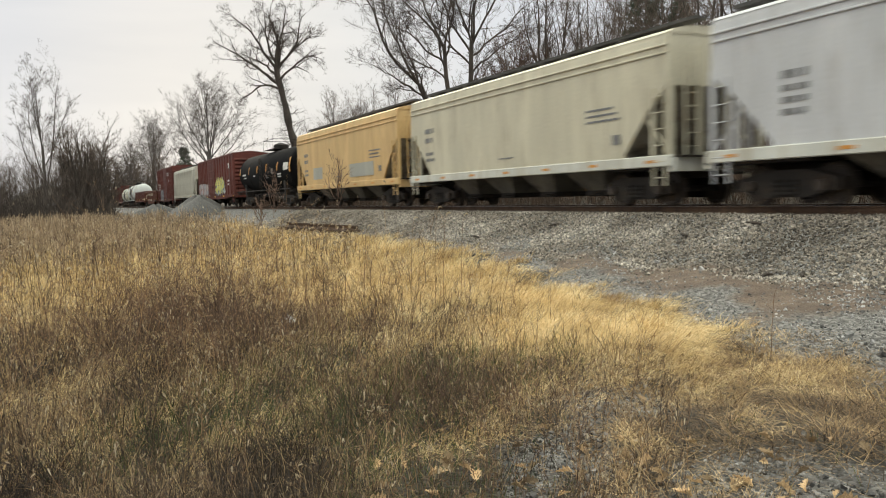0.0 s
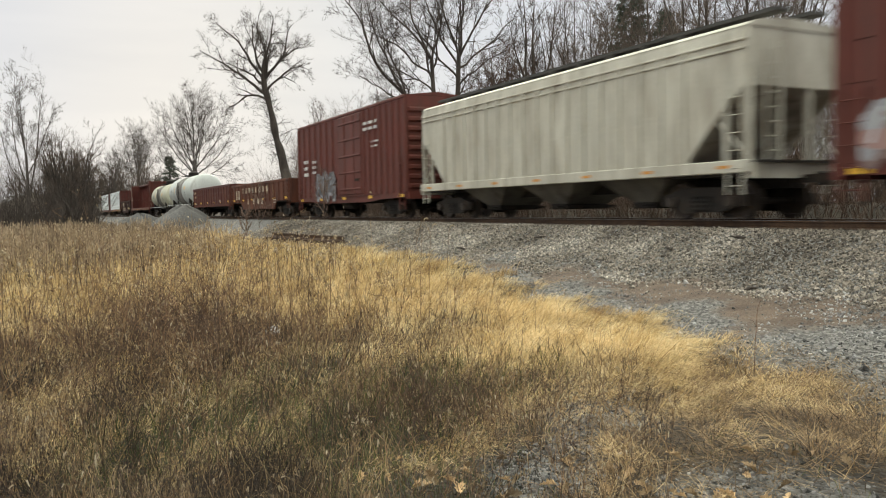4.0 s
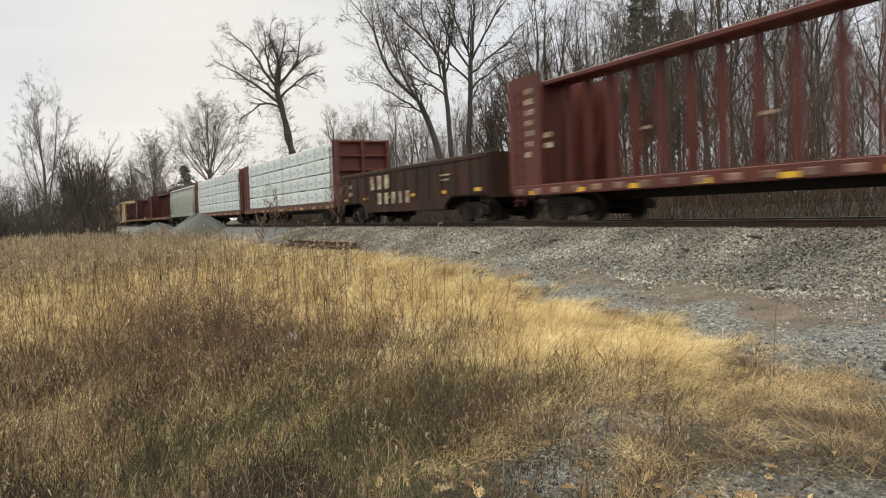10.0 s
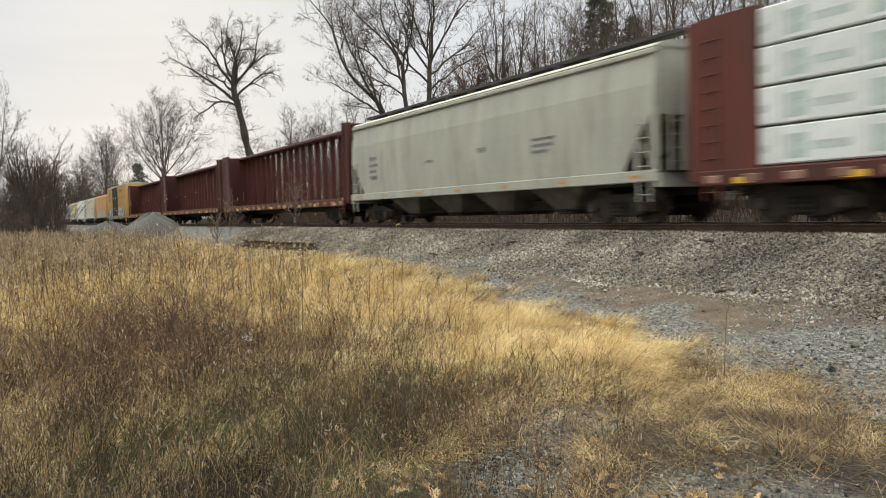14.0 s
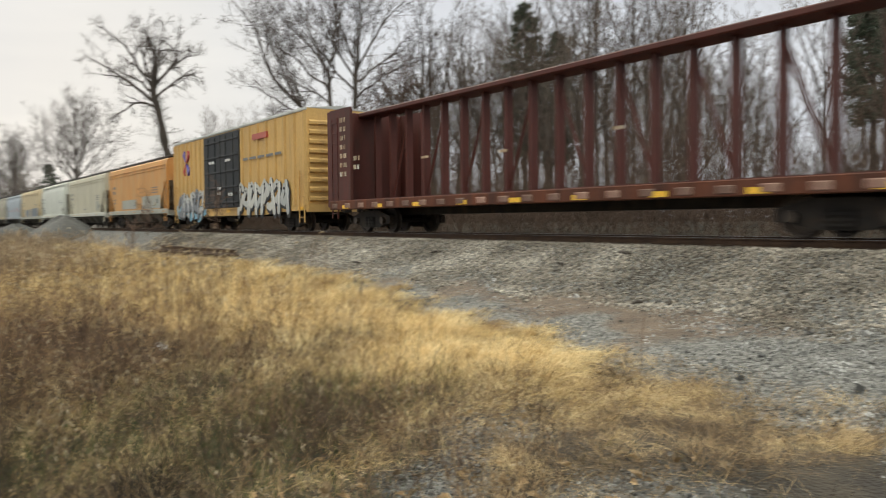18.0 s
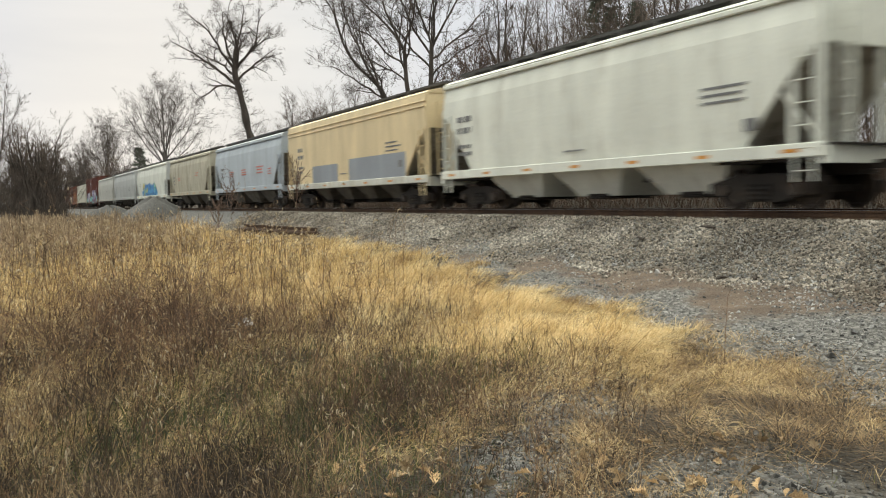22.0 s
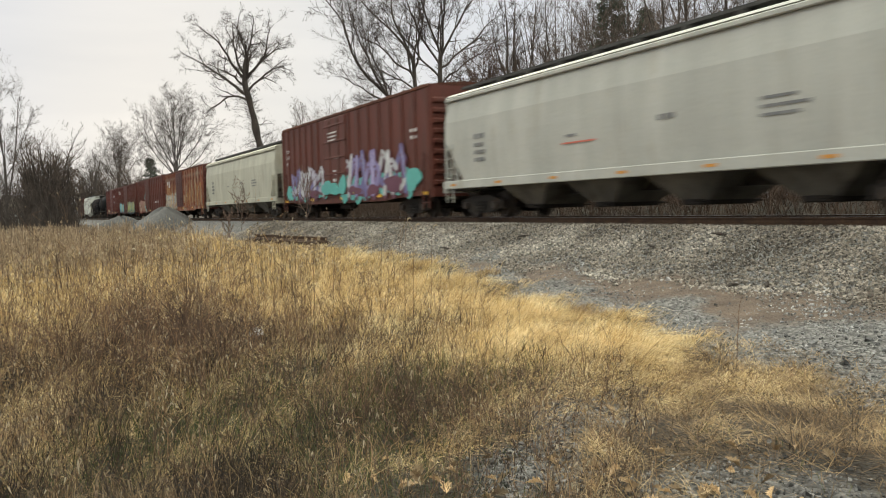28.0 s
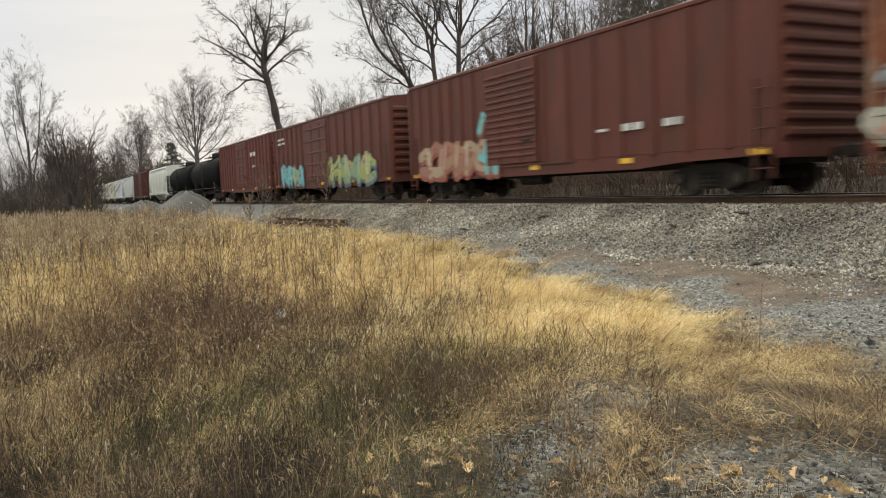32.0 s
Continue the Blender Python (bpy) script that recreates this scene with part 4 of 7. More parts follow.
def centre_beam(front, rear, m, label, loaded=False, top=4.27, sill=0.8, marks=(), seed=0, low_mat=None):
    car, L = car_base("centre_beam_car", label, front, rear, "freight car")
    h, W = L / 2, 1.45
    part("deck", Geo().box(-W, W, -h, h, sill + 0.22, sill + 0.34), m, car)
    for s in (-1, 1):
        part("side_sill", Geo().rbox(s * W - 0.1, s * W + 0.03, -h, h, sill, sill + 0.32, 0.02), low_mat or m, car)
        n = 22
        for k in range(n):
            y = -h + 0.4 + (L - 0.8) * k / (n - 1)
            part("winch", shared("winch", lambda: Geo().rbox(-0.12, 0.02, -0.2, 0.2, sill + 0.05, sill + 0.22, 0.02), TAB_PINK), None, car, at=pose(s * W, y, 0, 0, 0, 180 if s > 0 else 0))
        # end bulkheads
        part("bulkhead", Geo().rbox(-W, W, s * h - 0.08, s * h + 0.02, sill + 0.2, top, 0.02), m, car)
        for x in (-1.36, 0.0, 1.36):
            part("bulkhead_post", Geo().rbox(x - 0.09, x + 0.09, h if s > 0 else -h - 0.34, h + 0.34 if s > 0 else -h, sill + 0.1, top, 0.02), m, car)
        for k in range(5):
            z = sill + 0.5 + (top - sill - 0.58) * k / 4
            part("bulkhead_rib", Geo().rbox(-W + 0.15, W - 0.15, h if s > 0 else -h - 0.24, h + 0.24 if s > 0 else -h, z - 0.05, z + 0.05, 0.015), m, car)
        for x in (-1, 1):
            deep = 1.5 if s > 0 else 0.22
            part("bulkhead_wing", Geo().box(x * W - 0.05, x * W + 0.05, min(s * h, s * (h - deep)), max(s * h, s * (h - deep)), sill + 0.3, top), m, car)
        add_ladder(car, -1.5, s * (h - 0.35), sill - 0.3, top - sill, 0.42, 10, m)
    n = 19
    step = (L - 1.6) / (n - 1)
    for k in range(n):
        y = -h + 0.8 + step * k
        part("beam_post", shared(("beam_post", m.name), lambda: Geo().box(-0.12, 0.12, -0.06, 0.06, sill + 0.3, top - 0.15), m), None, car, at=pose(0, y, 0))
        if k < n - 1 and k % 2 == 0:
            a, b = (sill + 0.4, top - 0.4) if k < n / 2 else (top - 0.4, sill + 0.4)
            part("beam_diagonal", Geo().tube([(0, y, a), (0, y + step, b)], 0.055, 4), m, car)
    part("top_chord", Geo().rbox(-0.4, 0.4, -h, h, top - 0.16, top, 0.03), m, car)
    part("centre_sill", Geo().box(-0.28, 0.28, -h + 0.1, h - 0.1, 0.6, sill + 0.23), STEEL_DARK, car)
    for k in range(9):
        y = -h + 1.2 + (L - 2.4) * k / 8
        patch(car, "reflector", y, sill + 0.1, 0.45, 0.12, YELLOW_MARK, x=-W - 0.104)
    if marks:
        bars(car, FADED_MARK, marks, x=-W - 0.055, seed=seed)
    out = finish(car, L, 2.2)
    if loaded:
        load = tagged(new("lumber_load"), "white plastic-wrapped lumber bundles stacked on a centre-beam car", "lumber", "lumber loads of the train")
        rng = random.Random(seed)
        rows, cols = 4, 11
        zz = sill + 0.36
        bh = (top - 0.02 - zz) / rows
        gap = 0.16
        span = L - 0.56
        bw = (span - gap) / (cols + 1)
        wrap = node_mat("white_wrap_film", [(0.62, 0.67, 0.65), (0.74, 0.76, 0.75), (0.80, 0.81, 0.80)], 0.42, scale=1.2, fine=6, fine_amount=0.06, bump=0.35, bump_scale=5, random_amount=0.06)
        green = node_mat("pale_green_print", [(0.40, 0.48, 0.45), (0.56, 0.62, 0.60)], 0.5, scale=5, bump=0.1)
        for sx in (-1, 1):
            for r in range(rows):
                y = -span / 2
                for c in range(cols + 1):
                    w = bw
                    if c == (cols + 1) // 2:
                        y += gap
                    g = Geo().rbox(min(sx * 0.36, sx * 1.44), max(sx * 0.36, sx * 1.44), -w / 2 + 0.008, w / 2 - 0.008, 0.0, bh - 0.045, 0.03)
                    me = shared(("lumber_bundle", sx, round(w, 2)), lambda: g, wrap)
                    b = part("lumber_bundle", me, None, load, at=pose(rng.uniform(-0.012, 0.012), y + w / 2, zz + r * bh))
                    pr = shared(("wrap_print", sx, round(w, 2)), lambda: Geo().box(sx * 1.44 - 0.004, sx * 1.44 + 0.004, -w * 0.32, w * 0.12, bh * 0.3, bh * 0.5), green)
                    part("wrap_print", pr, None, b)
                    pr = shared(("wrap_print", sx, round(w, 2), 2), lambda: Geo().box(sx * 1.44 - 0.004, sx * 1.44 + 0.004, w * 0.18, w * 0.44, bh * 0.12, bh * 0.72), green)
                    part("wrap_print", pr, None, b)
                    y += w
                for k in range(5):
                    yb = -span / 2 + span * (k + 0.5) / 5
                    part("spacer", shared(("spacer", sx), lambda: Geo().box(min(sx * 0.36, sx * 1.44), max(sx * 0.36, sx * 1.44), -0.05, 0.05, -0.045, 0.0), TIE_WOOD), None, load, at=pose(0, yb, zz + (r + 1) * bh - 0.0))
        CARS.append((load, CARS[-1][1]))
    return out

# ---- the train ----


def peel(car):
    """Old cream and ochre paint left in upright strips on the lower half of a rusted side."""
    rng = random.Random(44)
    cream = node_mat("peeling_cream_paint", [(0.27, 0.22, 0.13), (0.38, 0.35, 0.24)], 0.8, scale=2, spots=(0.22, 0.07, 0.026), spot_at=0.52, spot_scale=4, spot_stretch=(1, 2, 0.5))
    ochre = node_mat("peeling_ochre_paint", [(0.34, 0.16, 0.05), (0.44, 0.25, 0.09)], 0.8, scale=2, spots=(0.18, 0.055, 0.025), spot_at=0.55, spot_scale=4, spot_stretch=(1, 2, 0.5))
    for k in range(54):
        y = -8.0 + 15.6 * (k + rng.uniform(0, 0.8)) / 54
        if -0.4 < y < 2.8:
            continue
        w, z0, z1 = rng.uniform(0.12, 0.34), rng.uniform(1.02, 1.5), rng.uniform(1.7, 3.3)
        n = 5
        one = [(y - w / 2 + rng.uniform(-0.08, 0.08), z0 + (z1 - z0) * i / n) for i in range(n + 1)]
        two = [(y + w / 2 + rng.uniform(-0.08, 0.08), z0 + (z1 - z0) * i / n) for i in range(n, -1, -1)]
        part("peeling_paint", Geo().prism(one + two, 0, -1.508 - 0.0004 * k, -1.49), rng.choice((cream, ochre, ochre)), car, "strip of old cream paint")
    for y in (7.3, 6.85, 6.4):
        patch(car, "white_panel", y, 3.05, 0.34, 0.85, WHITE_MARK, x=-1.505)


GREY_L = paint("light_grey_paint", (0.50, 0.50, 0.51), (0.25, 0.22, 0.19), 0.7)
CREAM = paint("cream_grey_paint", (0.53, 0.49, 0.38), (0.28, 0.23, 0.16), 0.68)
YELLOW = paint("yellow_orange_paint", (0.60, 0.41, 0.19), (0.47, 0.28, 0.13), 0.62)
ORANGE = paint("faded_orange_paint", (0.57, 0.275, 0.088), (0.52, 0.36, 0.19), 0.6)
TAN = paint("tan_yellow_paint", (0.66, 0.53, 0.33), (0.44, 0.34, 0.2), 0.68)
WHITE_P = paint("off_white_paint", (0.65, 0.655, 0.59), (0.32, 0.29, 0.24), 0.7)
SOILED_WHITE = paint("soiled_white_paint", (0.43, 0.425, 0.385), (0.26, 0.2, 0.14), 0.72)
PALE_GREY = paint("pale_grey_paint", (0.46, 0.47, 0.46), (0.26, 0.23, 0.19), 0.7)
DIRTY_WHITE = paint("dirty_white_paint", (0.50, 0.48, 0.41), (0.24, 0.2, 0.15), 0.6)
BLUE_GREY = paint("pale_blue_grey_paint", (0.40, 0.44, 0.48), (0.25, 0.24, 0.23), 0.7)
DIRTY_CREAM = paint("streaked_cream_paint", (0.45, 0.42, 0.33), (0.20, 0.16, 0.11), 0.6)
DULL_CREAM = paint("dull_cream_paint", (0.47, 0.455, 0.37), (0.28, 0.24, 0.17), 0.64)
OLIVE_GREY = paint("olive_grey_paint", (0.40, 0.40, 0.35), (0.24, 0.20, 0.15), 0.66)
RED = paint("oxide_red_paint", (0.122, 0.030, 0.021), (0.07, 0.03, 0.022), 0.6, rough=0.6)
RED_B = paint("brown_red_paint", (0.118, 0.033, 0.022), (0.062, 0.03, 0.022), 0.6, rough=0.6)
DARK_RED = paint("dark_red_paint", (0.088, 0.024, 0.018), (0.045, 0.024, 0.018), 0.62, rough=0.6)
RUST_BROWN = paint("rusty_brown_paint", (0.07, 0.026, 0.016), (0.15, 0.045, 0.02), 0.55, var=0.45, rough=0.8)
RUST_RED = paint("rusty_red_paint", (0.085, 0.025, 0.018), (0.17, 0.055, 0.026), 0.6, var=0.3, rough=0.8)
DARK_BROWN = paint("dark_brown_paint", (0.026, 0.014, 0.011), (0.09, 0.028, 0.015), 0.57, var=0.4, rough=0.8)
RUSTY = node_mat("heavy_rust_over_cream", [(0.12, 0.03, 0.016), (0.23, 0.06, 0.022), (0.32, 0.12, 0.045)], 0.85, scale=1.3, stretch=(1, 2.4, 0.3), fine=18, fine_amount=0.2,
                 spots=(0.36, 0.33, 0.25), spot_scale=1.4, spot_at=0.6, spot_soft=0.1, spot_stretch=(1, 1.5, 0.5), bump=0.3)
BLACK = paint("black_tank_paint", (0.006, 0.006, 0.0065), (0.018, 0.015, 0.013), 0.66, rough=0.85, gloss=0.08)
TANK_WHITE = paint("white_tank_paint", (0.53, 0.55, 0.52), (0.34, 0.32, 0.28), 0.7, rough=0.4)
TANK_CREAM = paint("cream_tank_paint", (0.52, 0.505, 0.39), (0.33, 0.29, 0.22), 0.68, rough=0.4)
STAIN = node_mat("grey_cement_stain", [(0.10, 0.09, 0.08), (0.17, 0.155, 0.14), (0.28, 0.26, 0.235)], 0.8, scale=1.4, stretch=(1, 2.5, 0.5))
BOX_YELLOW = paint("boxcar_yellow_paint", (0.58, 0.36, 0.13), (0.36, 0.22, 0.10), 0.68)
BLACK_DOOR = paint("black_door_paint", (0.018, 0.02, 0.022), (0.05, 0.045, 0.04), 0.66)
GREY_PATCH = paint("grey_patch_paint", (0.37, 0.365, 0.32), (0.3, 0.27, 0.2), 0.7)
DARK_PATCH = paint("slate_patch_paint", (0.26, 0.28, 0.31), (0.3, 0.27, 0.24), 0.72)
WHITE_SILL = paint("white_sill_paint", (0.56, 0.56, 0.51), (0.36, 0.31, 0.22), 0.62)
ROOF_LIGHT = paint("galvanised_roof_paint", (0.45, 0.46, 0.45), (0.25, 0.22, 0.2), 0.64)

A_MARKS = [(5.6, 2.7, 0.9, 0.7, 2), (5.6, 1.9, 0.8, 0.45, 2), (-4.9, 2.4, 1.4, 0.45, 3), (-5.5, 1.68, 0.4, 0.36, 1), (0, 1.55, 1.0, 0.12, 1)]
T_MARKS = [(6.6, 2.6, 0.8, 0.3, 1), (6.6, 2.1, 0.8, 0.7, 3), (-4.6, 2.2, 1.1, 0.5, 3), (-1.5, 2.3, 0.6, 0.25, 1), (2.0, 2.2, 0.5, 0.2, 1)]

hopper(-4.7, 13.3, GREY_L, "light grey covered hopper with a white side sill", "flat", 4.0, sill_mat=WHITE_SILL, marks=T_MARKS, seed=1)
hopper(14.4, 29.4, CREAM, "cream-grey four-bay covered hopper", "flat", 4.05, sill_mat=WHITE_SILL, marks=A_MARKS, seed=2)
hopper(30.6, 45.8, YELLOW, "yellow-orange covered hopper with grey repaint patches", "flat", 4.05, marks=A_MARKS, seed=3, patches=[(-3.1, 1.75, 3.2, 0.62, GREY_PATCH), (3.6, 1.8, 1.6, 0.62, GREY_PATCH)])
tank(47.1, 62.7, BLACK, "black tank car with orange and white markings", 1.45, 2.42, rail_mat=STEEL_DARK,
     spots=[(-7.2, 2.6, 0.25, 0.9, ORANGE_MARK), (-4.2, 2.6, 0.22, 0.55, ORANGE_MARK)] + [(y, 2.62, 0.2, 0.5, ORANGE_MARK) for y in (-1.3, 1.3, 3.9, 6.8)]
     + [(-6.3, 2.53, 1.1, 0.45, WHITE_MARK), (-2.9, 2.35, 0.5, 0.35, STAIN), (5.4, 2.35, 1.1, 0.12, WHITE_MARK), (5.2, 2.12, 0.9, 0.08, WHITE_MARK), (-1.4, 2.05, 0.7, 0.25, DARK_MARK), (-4.6, 2.1, 0.9, 0.08, WHITE_MARK), (-4.5, 1.95, 0.8, 0.07, WHITE_MARK), (2.2, 2.2, 0.5, 0.07, WHITE_MARK)])
b4 = boxcar(63.9, 80.6, RED, "oxide-red boxcar with yellow graffiti", 4.25, marks=[(6.7, 2.0, 0.8, 0.5, 2), (-6.3, 2.0, 0.9, 0.6, 2), (1.6, 3.1, 0.6, 0.4, 2), (-6.6, 3.3, 0.5, 0.6, 1)], seed=4, door_w=3.2, door_at=1.2)
graffiti(b4, -2.6, 1.85, 3.6, 1.35, [(0.55, 0.5, 0.1), (0.6, 0.55, 0.12), (0.5, 0.52, 0.2)], (0.12, 0.13, 0.2), 4, -1.53, 11, back=(0.45, 0.5, 0.5))
graffiti(b4, 5.0, 1.6, 5.4, 0.9, [(0.42, 0.36, 0.33), (0.36, 0.22, 0.2), (0.3, 0.3, 0.32)], (0.2, 0.13, 0.12), 6, -1.53, 12)
hopper(82.5, 98.0, DIRTY_WHITE, "off-white ribbed covered hopper with grimy streaks", "flat", 4.0, sill=1.0, ribs=True, bays=3, seed=5)
b6 = boxcar(99.4, 113.6, RED, "oxide-red high-roofed boxcar with black graffiti", 4.83, marks=[(5.6, 2.6, 0.9, 1.0, 3), (4.2, 2.6, 0.7, 0.8, 3), (-3.5, 4.0, 1.6, 0.5, 2), (-4.0, 3.2, 0.8, 0.4, 2)], seed=6, door_w=3.0, door_at=-1.0)
graffiti(b6, 2.6, 1.6, 2.6, 1.2, [(0.06, 0.06, 0.065), (0.1, 0.1, 0.11)], (0.3, 0.3, 0.32), 3, -1.53, 13)
gondola(115.4, 130.4, RUST_BROWN, "rust-brown fish-belly gondola with faded white markings", 2.26, 0.85, 15, True, marks=[(5.6, 1.45, 0.4, 0.9, 1), (4.9, 1.45, 0.4, 0.9, 1)] + [(3.6 - 0.9 * k, 1.75, 0.5, 0.5, 1) for k in range(8)] + [(2.2, 1.0, 0.5, 0.5, 1), (0.6, 1.0, 0.5, 0.5, 1), (-0.5, 1.0, 0.5, 0.5, 1), (-1.4, 1.0, 0.5, 0.5, 1), (-4.5, 1.0, 0.8, 0.3, 2)], seed=7)
gondola(130.9, 146.2, RUST_RED, "rusty red straight-sided gondola", 2.46, 0.85, 16, False, post_mat=DARK_RED, rim=DARK_RED, marks=[(6.3, 1.9, 0.8, 0.7, 2), (6.1, 1.1, 0.8, 0.25, 1), (-4.2, 1.25, 0.8, 0.4, 1)], seed=8)
tank(147.2, 161.6, TANK_WHITE, "white tank car with a grey stained band", 1.5, 2.5, STAIN, spots=[(-3.2, 2.75, 0.6, 0.3, YELLOW_MARK), (4.8, 2.6, 1.2, 0.3, DARK_MARK), (-3.3, 2.2, 0.9, 0.3, DARK_MARK), (2.9, 2.6, 0.25, 0.6, YELLOW_MARK)], band_y=(-1.6, 2.0))
tank(162.8, 176.8, TANK_CREAM, "cream tank car with a grey stained band", 1.42, 2.3, STAIN, spots=[(-2.8, 2.5, 0.6, 0.3, YELLOW_MARK), (4.4, 2.3, 1.2, 0.4, DARK_MARK), (-3.3, 2.0, 0.9, 0.3, DARK_MARK), (2.6, 2.55, 0.25, 0.5, YELLOW_MARK)], band_y=(-1.2, 2.0))
CB = [(9.4, 3.0, 0.5, 2.2, 7), (8.4, 2.4, 0.5, 0.6, 2), (4.2, 2.3, 0.4, 0.2, 1), (0.5, 2.2, 0.4, 0.2, 1), (-3.5, 2.4, 0.4, 0.2, 1)]
centre_beam(177.8, 198.6, RED, "empty oxide-red centre-beam lumber car", seed=9, marks=CB, top=4.42)
gondola(200.2, 215.3, DARK_BROWN, "dark brown fish-belly gondola with large white faded letter shapes", 2.36, 0.85, 14, True, marks=[(2.9, 1.75, 0.6, 0.85, 1), (2.05, 1.75, 0.6, 0.85, 1), (1.2, 1.75, 0.6, 0.85, 1), (2.1, 1.05, 0.5, 0.7, 1), (1.3, 1.05, 0.5, 0.7, 1), (0.5, 1.05, 0.5, 0.7, 1), (-0.2, 1.05, 0.4, 0.7, 1), (-1.0, 1.05, 0.5, 0.7, 1), (5.9, 1.6, 0.5, 0.7, 2), (-4.4, 1.7, 0.8, 0.35, 2)], seed=10)
centre_beam(216.2, 237.4, RED, "oxide-red centre-beam car under a full lumber load", True, seed=11, low_mat=DARK_RED)
centre_beam(238.8, 260.2, RED, "oxide-red centre-beam car under a full lumber load", True, seed=12, low_mat=DARK_RED)
hopper(261.4, 279.2, OLIVE_GREY, "olive-grey long covered hopper", "round", 4.05, sill=0.98, marks=T_MARKS, seed=13)
centre_beam(280.0, 301.0, DARK_RED, "empty dark red centre-beam lumber car", seed=14, top=4.34, low_mat=RUST_BROWN)
centre_beam(302.4, 323.2, DARK_RED, "empty dark red centre-beam lumber car with white markings", seed=15, marks=CB, top=4.34, low_mat=RUST_BROWN)
centre_beam(324.1, 344.9, DARK_RED, "empty dark red centre-beam lumber car with white scribbles", seed=16, marks=CB, top=4.34, low_mat=RUST_BROWN)
b19 = boxcar(347.0, 364.3, BOX_YELLOW, "yellow boxcar with black double doors and white graffiti", 4.75, door="double", door_mat=BLACK_DOOR, door_w=5.0, door_at=0.8, roof_mat=ROOF_LIGHT, marks=[(-4.6, 3.2, 5.0, 0.22, 1)], mark_mat=DARK_MARK, lines=False, seed=17)
graffiti(b19, -4.2, 1.45, 5.6, 1.5, [(0.5, 0.5, 0.47), (0.42, 0.43, 0.42), (0.55, 0.54, 0.5)], (0.02, 0.02, 0.022), 8, -1.53, 14)
graffiti(b19, 5.6, 1.35, 4.2, 1.4, [(0.45, 0.45, 0.44), (0.2, 0.21, 0.23), (0.5, 0.5, 0.48)], (0.02, 0.02, 0.022), 6, -1.53, 15, back=(0.2, 0.42, 0.55))
for q, (dy, dz, col) in enumerate(((-0.25, 0.3, (0.5, 0.06, 0.05)), (0.25, 0.3, (0.12, 0.1, 0.4)), (-0.25, -0.3, (0.12, 0.1, 0.4)), (0.25, -0.3, (0.5, 0.06, 0.05)))):
    part("emblem", Geo().prism([(6.3, 3.55), (6.3 + 2.2 * dy, 3.55 + 1.4 * dz), (6.3 + 1.1 * dy, 3.55 + 2.2 * dz)], 0, -1.56, -1.45), flat_paint(col), b19, "painted emblem of crossed wedges")
part("emblem", Geo().box(-1.56, -1.45, -4.9, -3.3, 3.95, 4.2), flat_paint((0.45, 0.1, 0.07)), b19, "faded red painted bar")
bars(b19, WHITE_MARK, [(1.9, 3.3, 0.9, 0.24, 1), (-0.4, 3.3, 0.9, 0.24, 1), (0.9, 1.9, 0.5, 0.5, 2), (-0.6, 1.7, 0.6, 0.3, 1)], x=-1.602, seed=61)
hopper(365.8, 380.9, ORANGE, "faded orange covered hopper with grey repaint patches", "flat", 4.05, marks=A_MARKS, seed=18, sill_mat=GREY_PATCH, patches=[(-4.0, 1.66, 4.2, 0.78, GREY_PATCH), (1.5, 1.62, 3.9, 0.6, GREY_PATCH)])
hopper(382.2, 397.2, CREAM, "cream-grey four-bay covered hopper", "flat", 4.05, sill_mat=WHITE_SILL, marks=A_MARKS, seed=19, patches=[(-4.7, 1.75, 1.0, 0.7, GREY_PATCH)])
hopper(399.0, 413.2, WHITE_P, "off-white three-bay covered hopper", "round", 4.1, sill=1.0, bays=3, marks=A_MARKS, seed=20)
hopper(414.2, 429.5, TAN, "tan-yellow covered hopper with slate grey patches", "flat", 4.05, sill_mat=WHITE_SILL, marks=A_MARKS, seed=21, patches=[(2.4, 1.6, 3.2, 0.8, DARK_PATCH), (-3.2, 1.66, 5.4, 0.92, DARK_PATCH)])
h24 = hopper(430.5, 445.3, BLUE_GREY, "pale blue-grey three-bay covered hopper with red markings", "round", 3.95, sill=1.05, bays=3, marks=[(5.4, 2.3, 0.7, 0.8, 3)], seed=22)
bars(h24, RED_MARK, [(3.0, 2.2, 1.0, 0.36, 3), (0.0, 2.22, 1.3, 0.42, 3), (-3.4, 2.26, 1.5, 0.5, 3), (-5.2, 2.1, 0.8, 0.4, 3)], x=-1.506, seed=23)
h25 = hopper(447.0, 462.1, DIRTY_CREAM, "streaked cream three-bay covered hopper", "round", 4.0, sill=1.05, bays=3, marks=[(5.4, 2.3, 0.7, 0.8, 3)], seed=24)
bars(h25, RED_MARK, [(3.4, 2.4, 0.8, 0.3, 2), (-3.4, 2.6, 1.0, 0.35, 2)], x=-1.506, seed=25)
h26 = hopper(463.9, 481.2, WHITE_P, "white covered hopper with blue and yellow graffiti", "round", 4.1, sill=1.0, marks=[(6.4, 2.4, 0.5, 0.5, 2)], seed=26, end_mat=PALE_GREY)
graffiti(h26, 0.6, 1.85, 7.6, 1.15, [(0.05, 0.22, 0.5), (0.2, 0.45, 0.3), (0.6, 0.5, 0.1), (0.06, 0.3, 0.55)], (0.02, 0.07, 0.2), 8, -1.502, 16, back=(0.1, 0.35, 0.6))
hopper(482.6, 500.8, PALE_GREY, "pale grey long covered hopper", "round", 4.1, sill=1.0, marks=T_MARKS, seed=27)
h28 = hopper(501.9, 520.0, SOILED_WHITE, "soiled grey-white long covered hopper", "round", 4.05, sill=0.98, marks=T_MARKS, seed=28)
bars(h28, RED_MARK, [(1.6, 2.0, 1.6, 0.12, 1)], x=-1.506, seed=29)
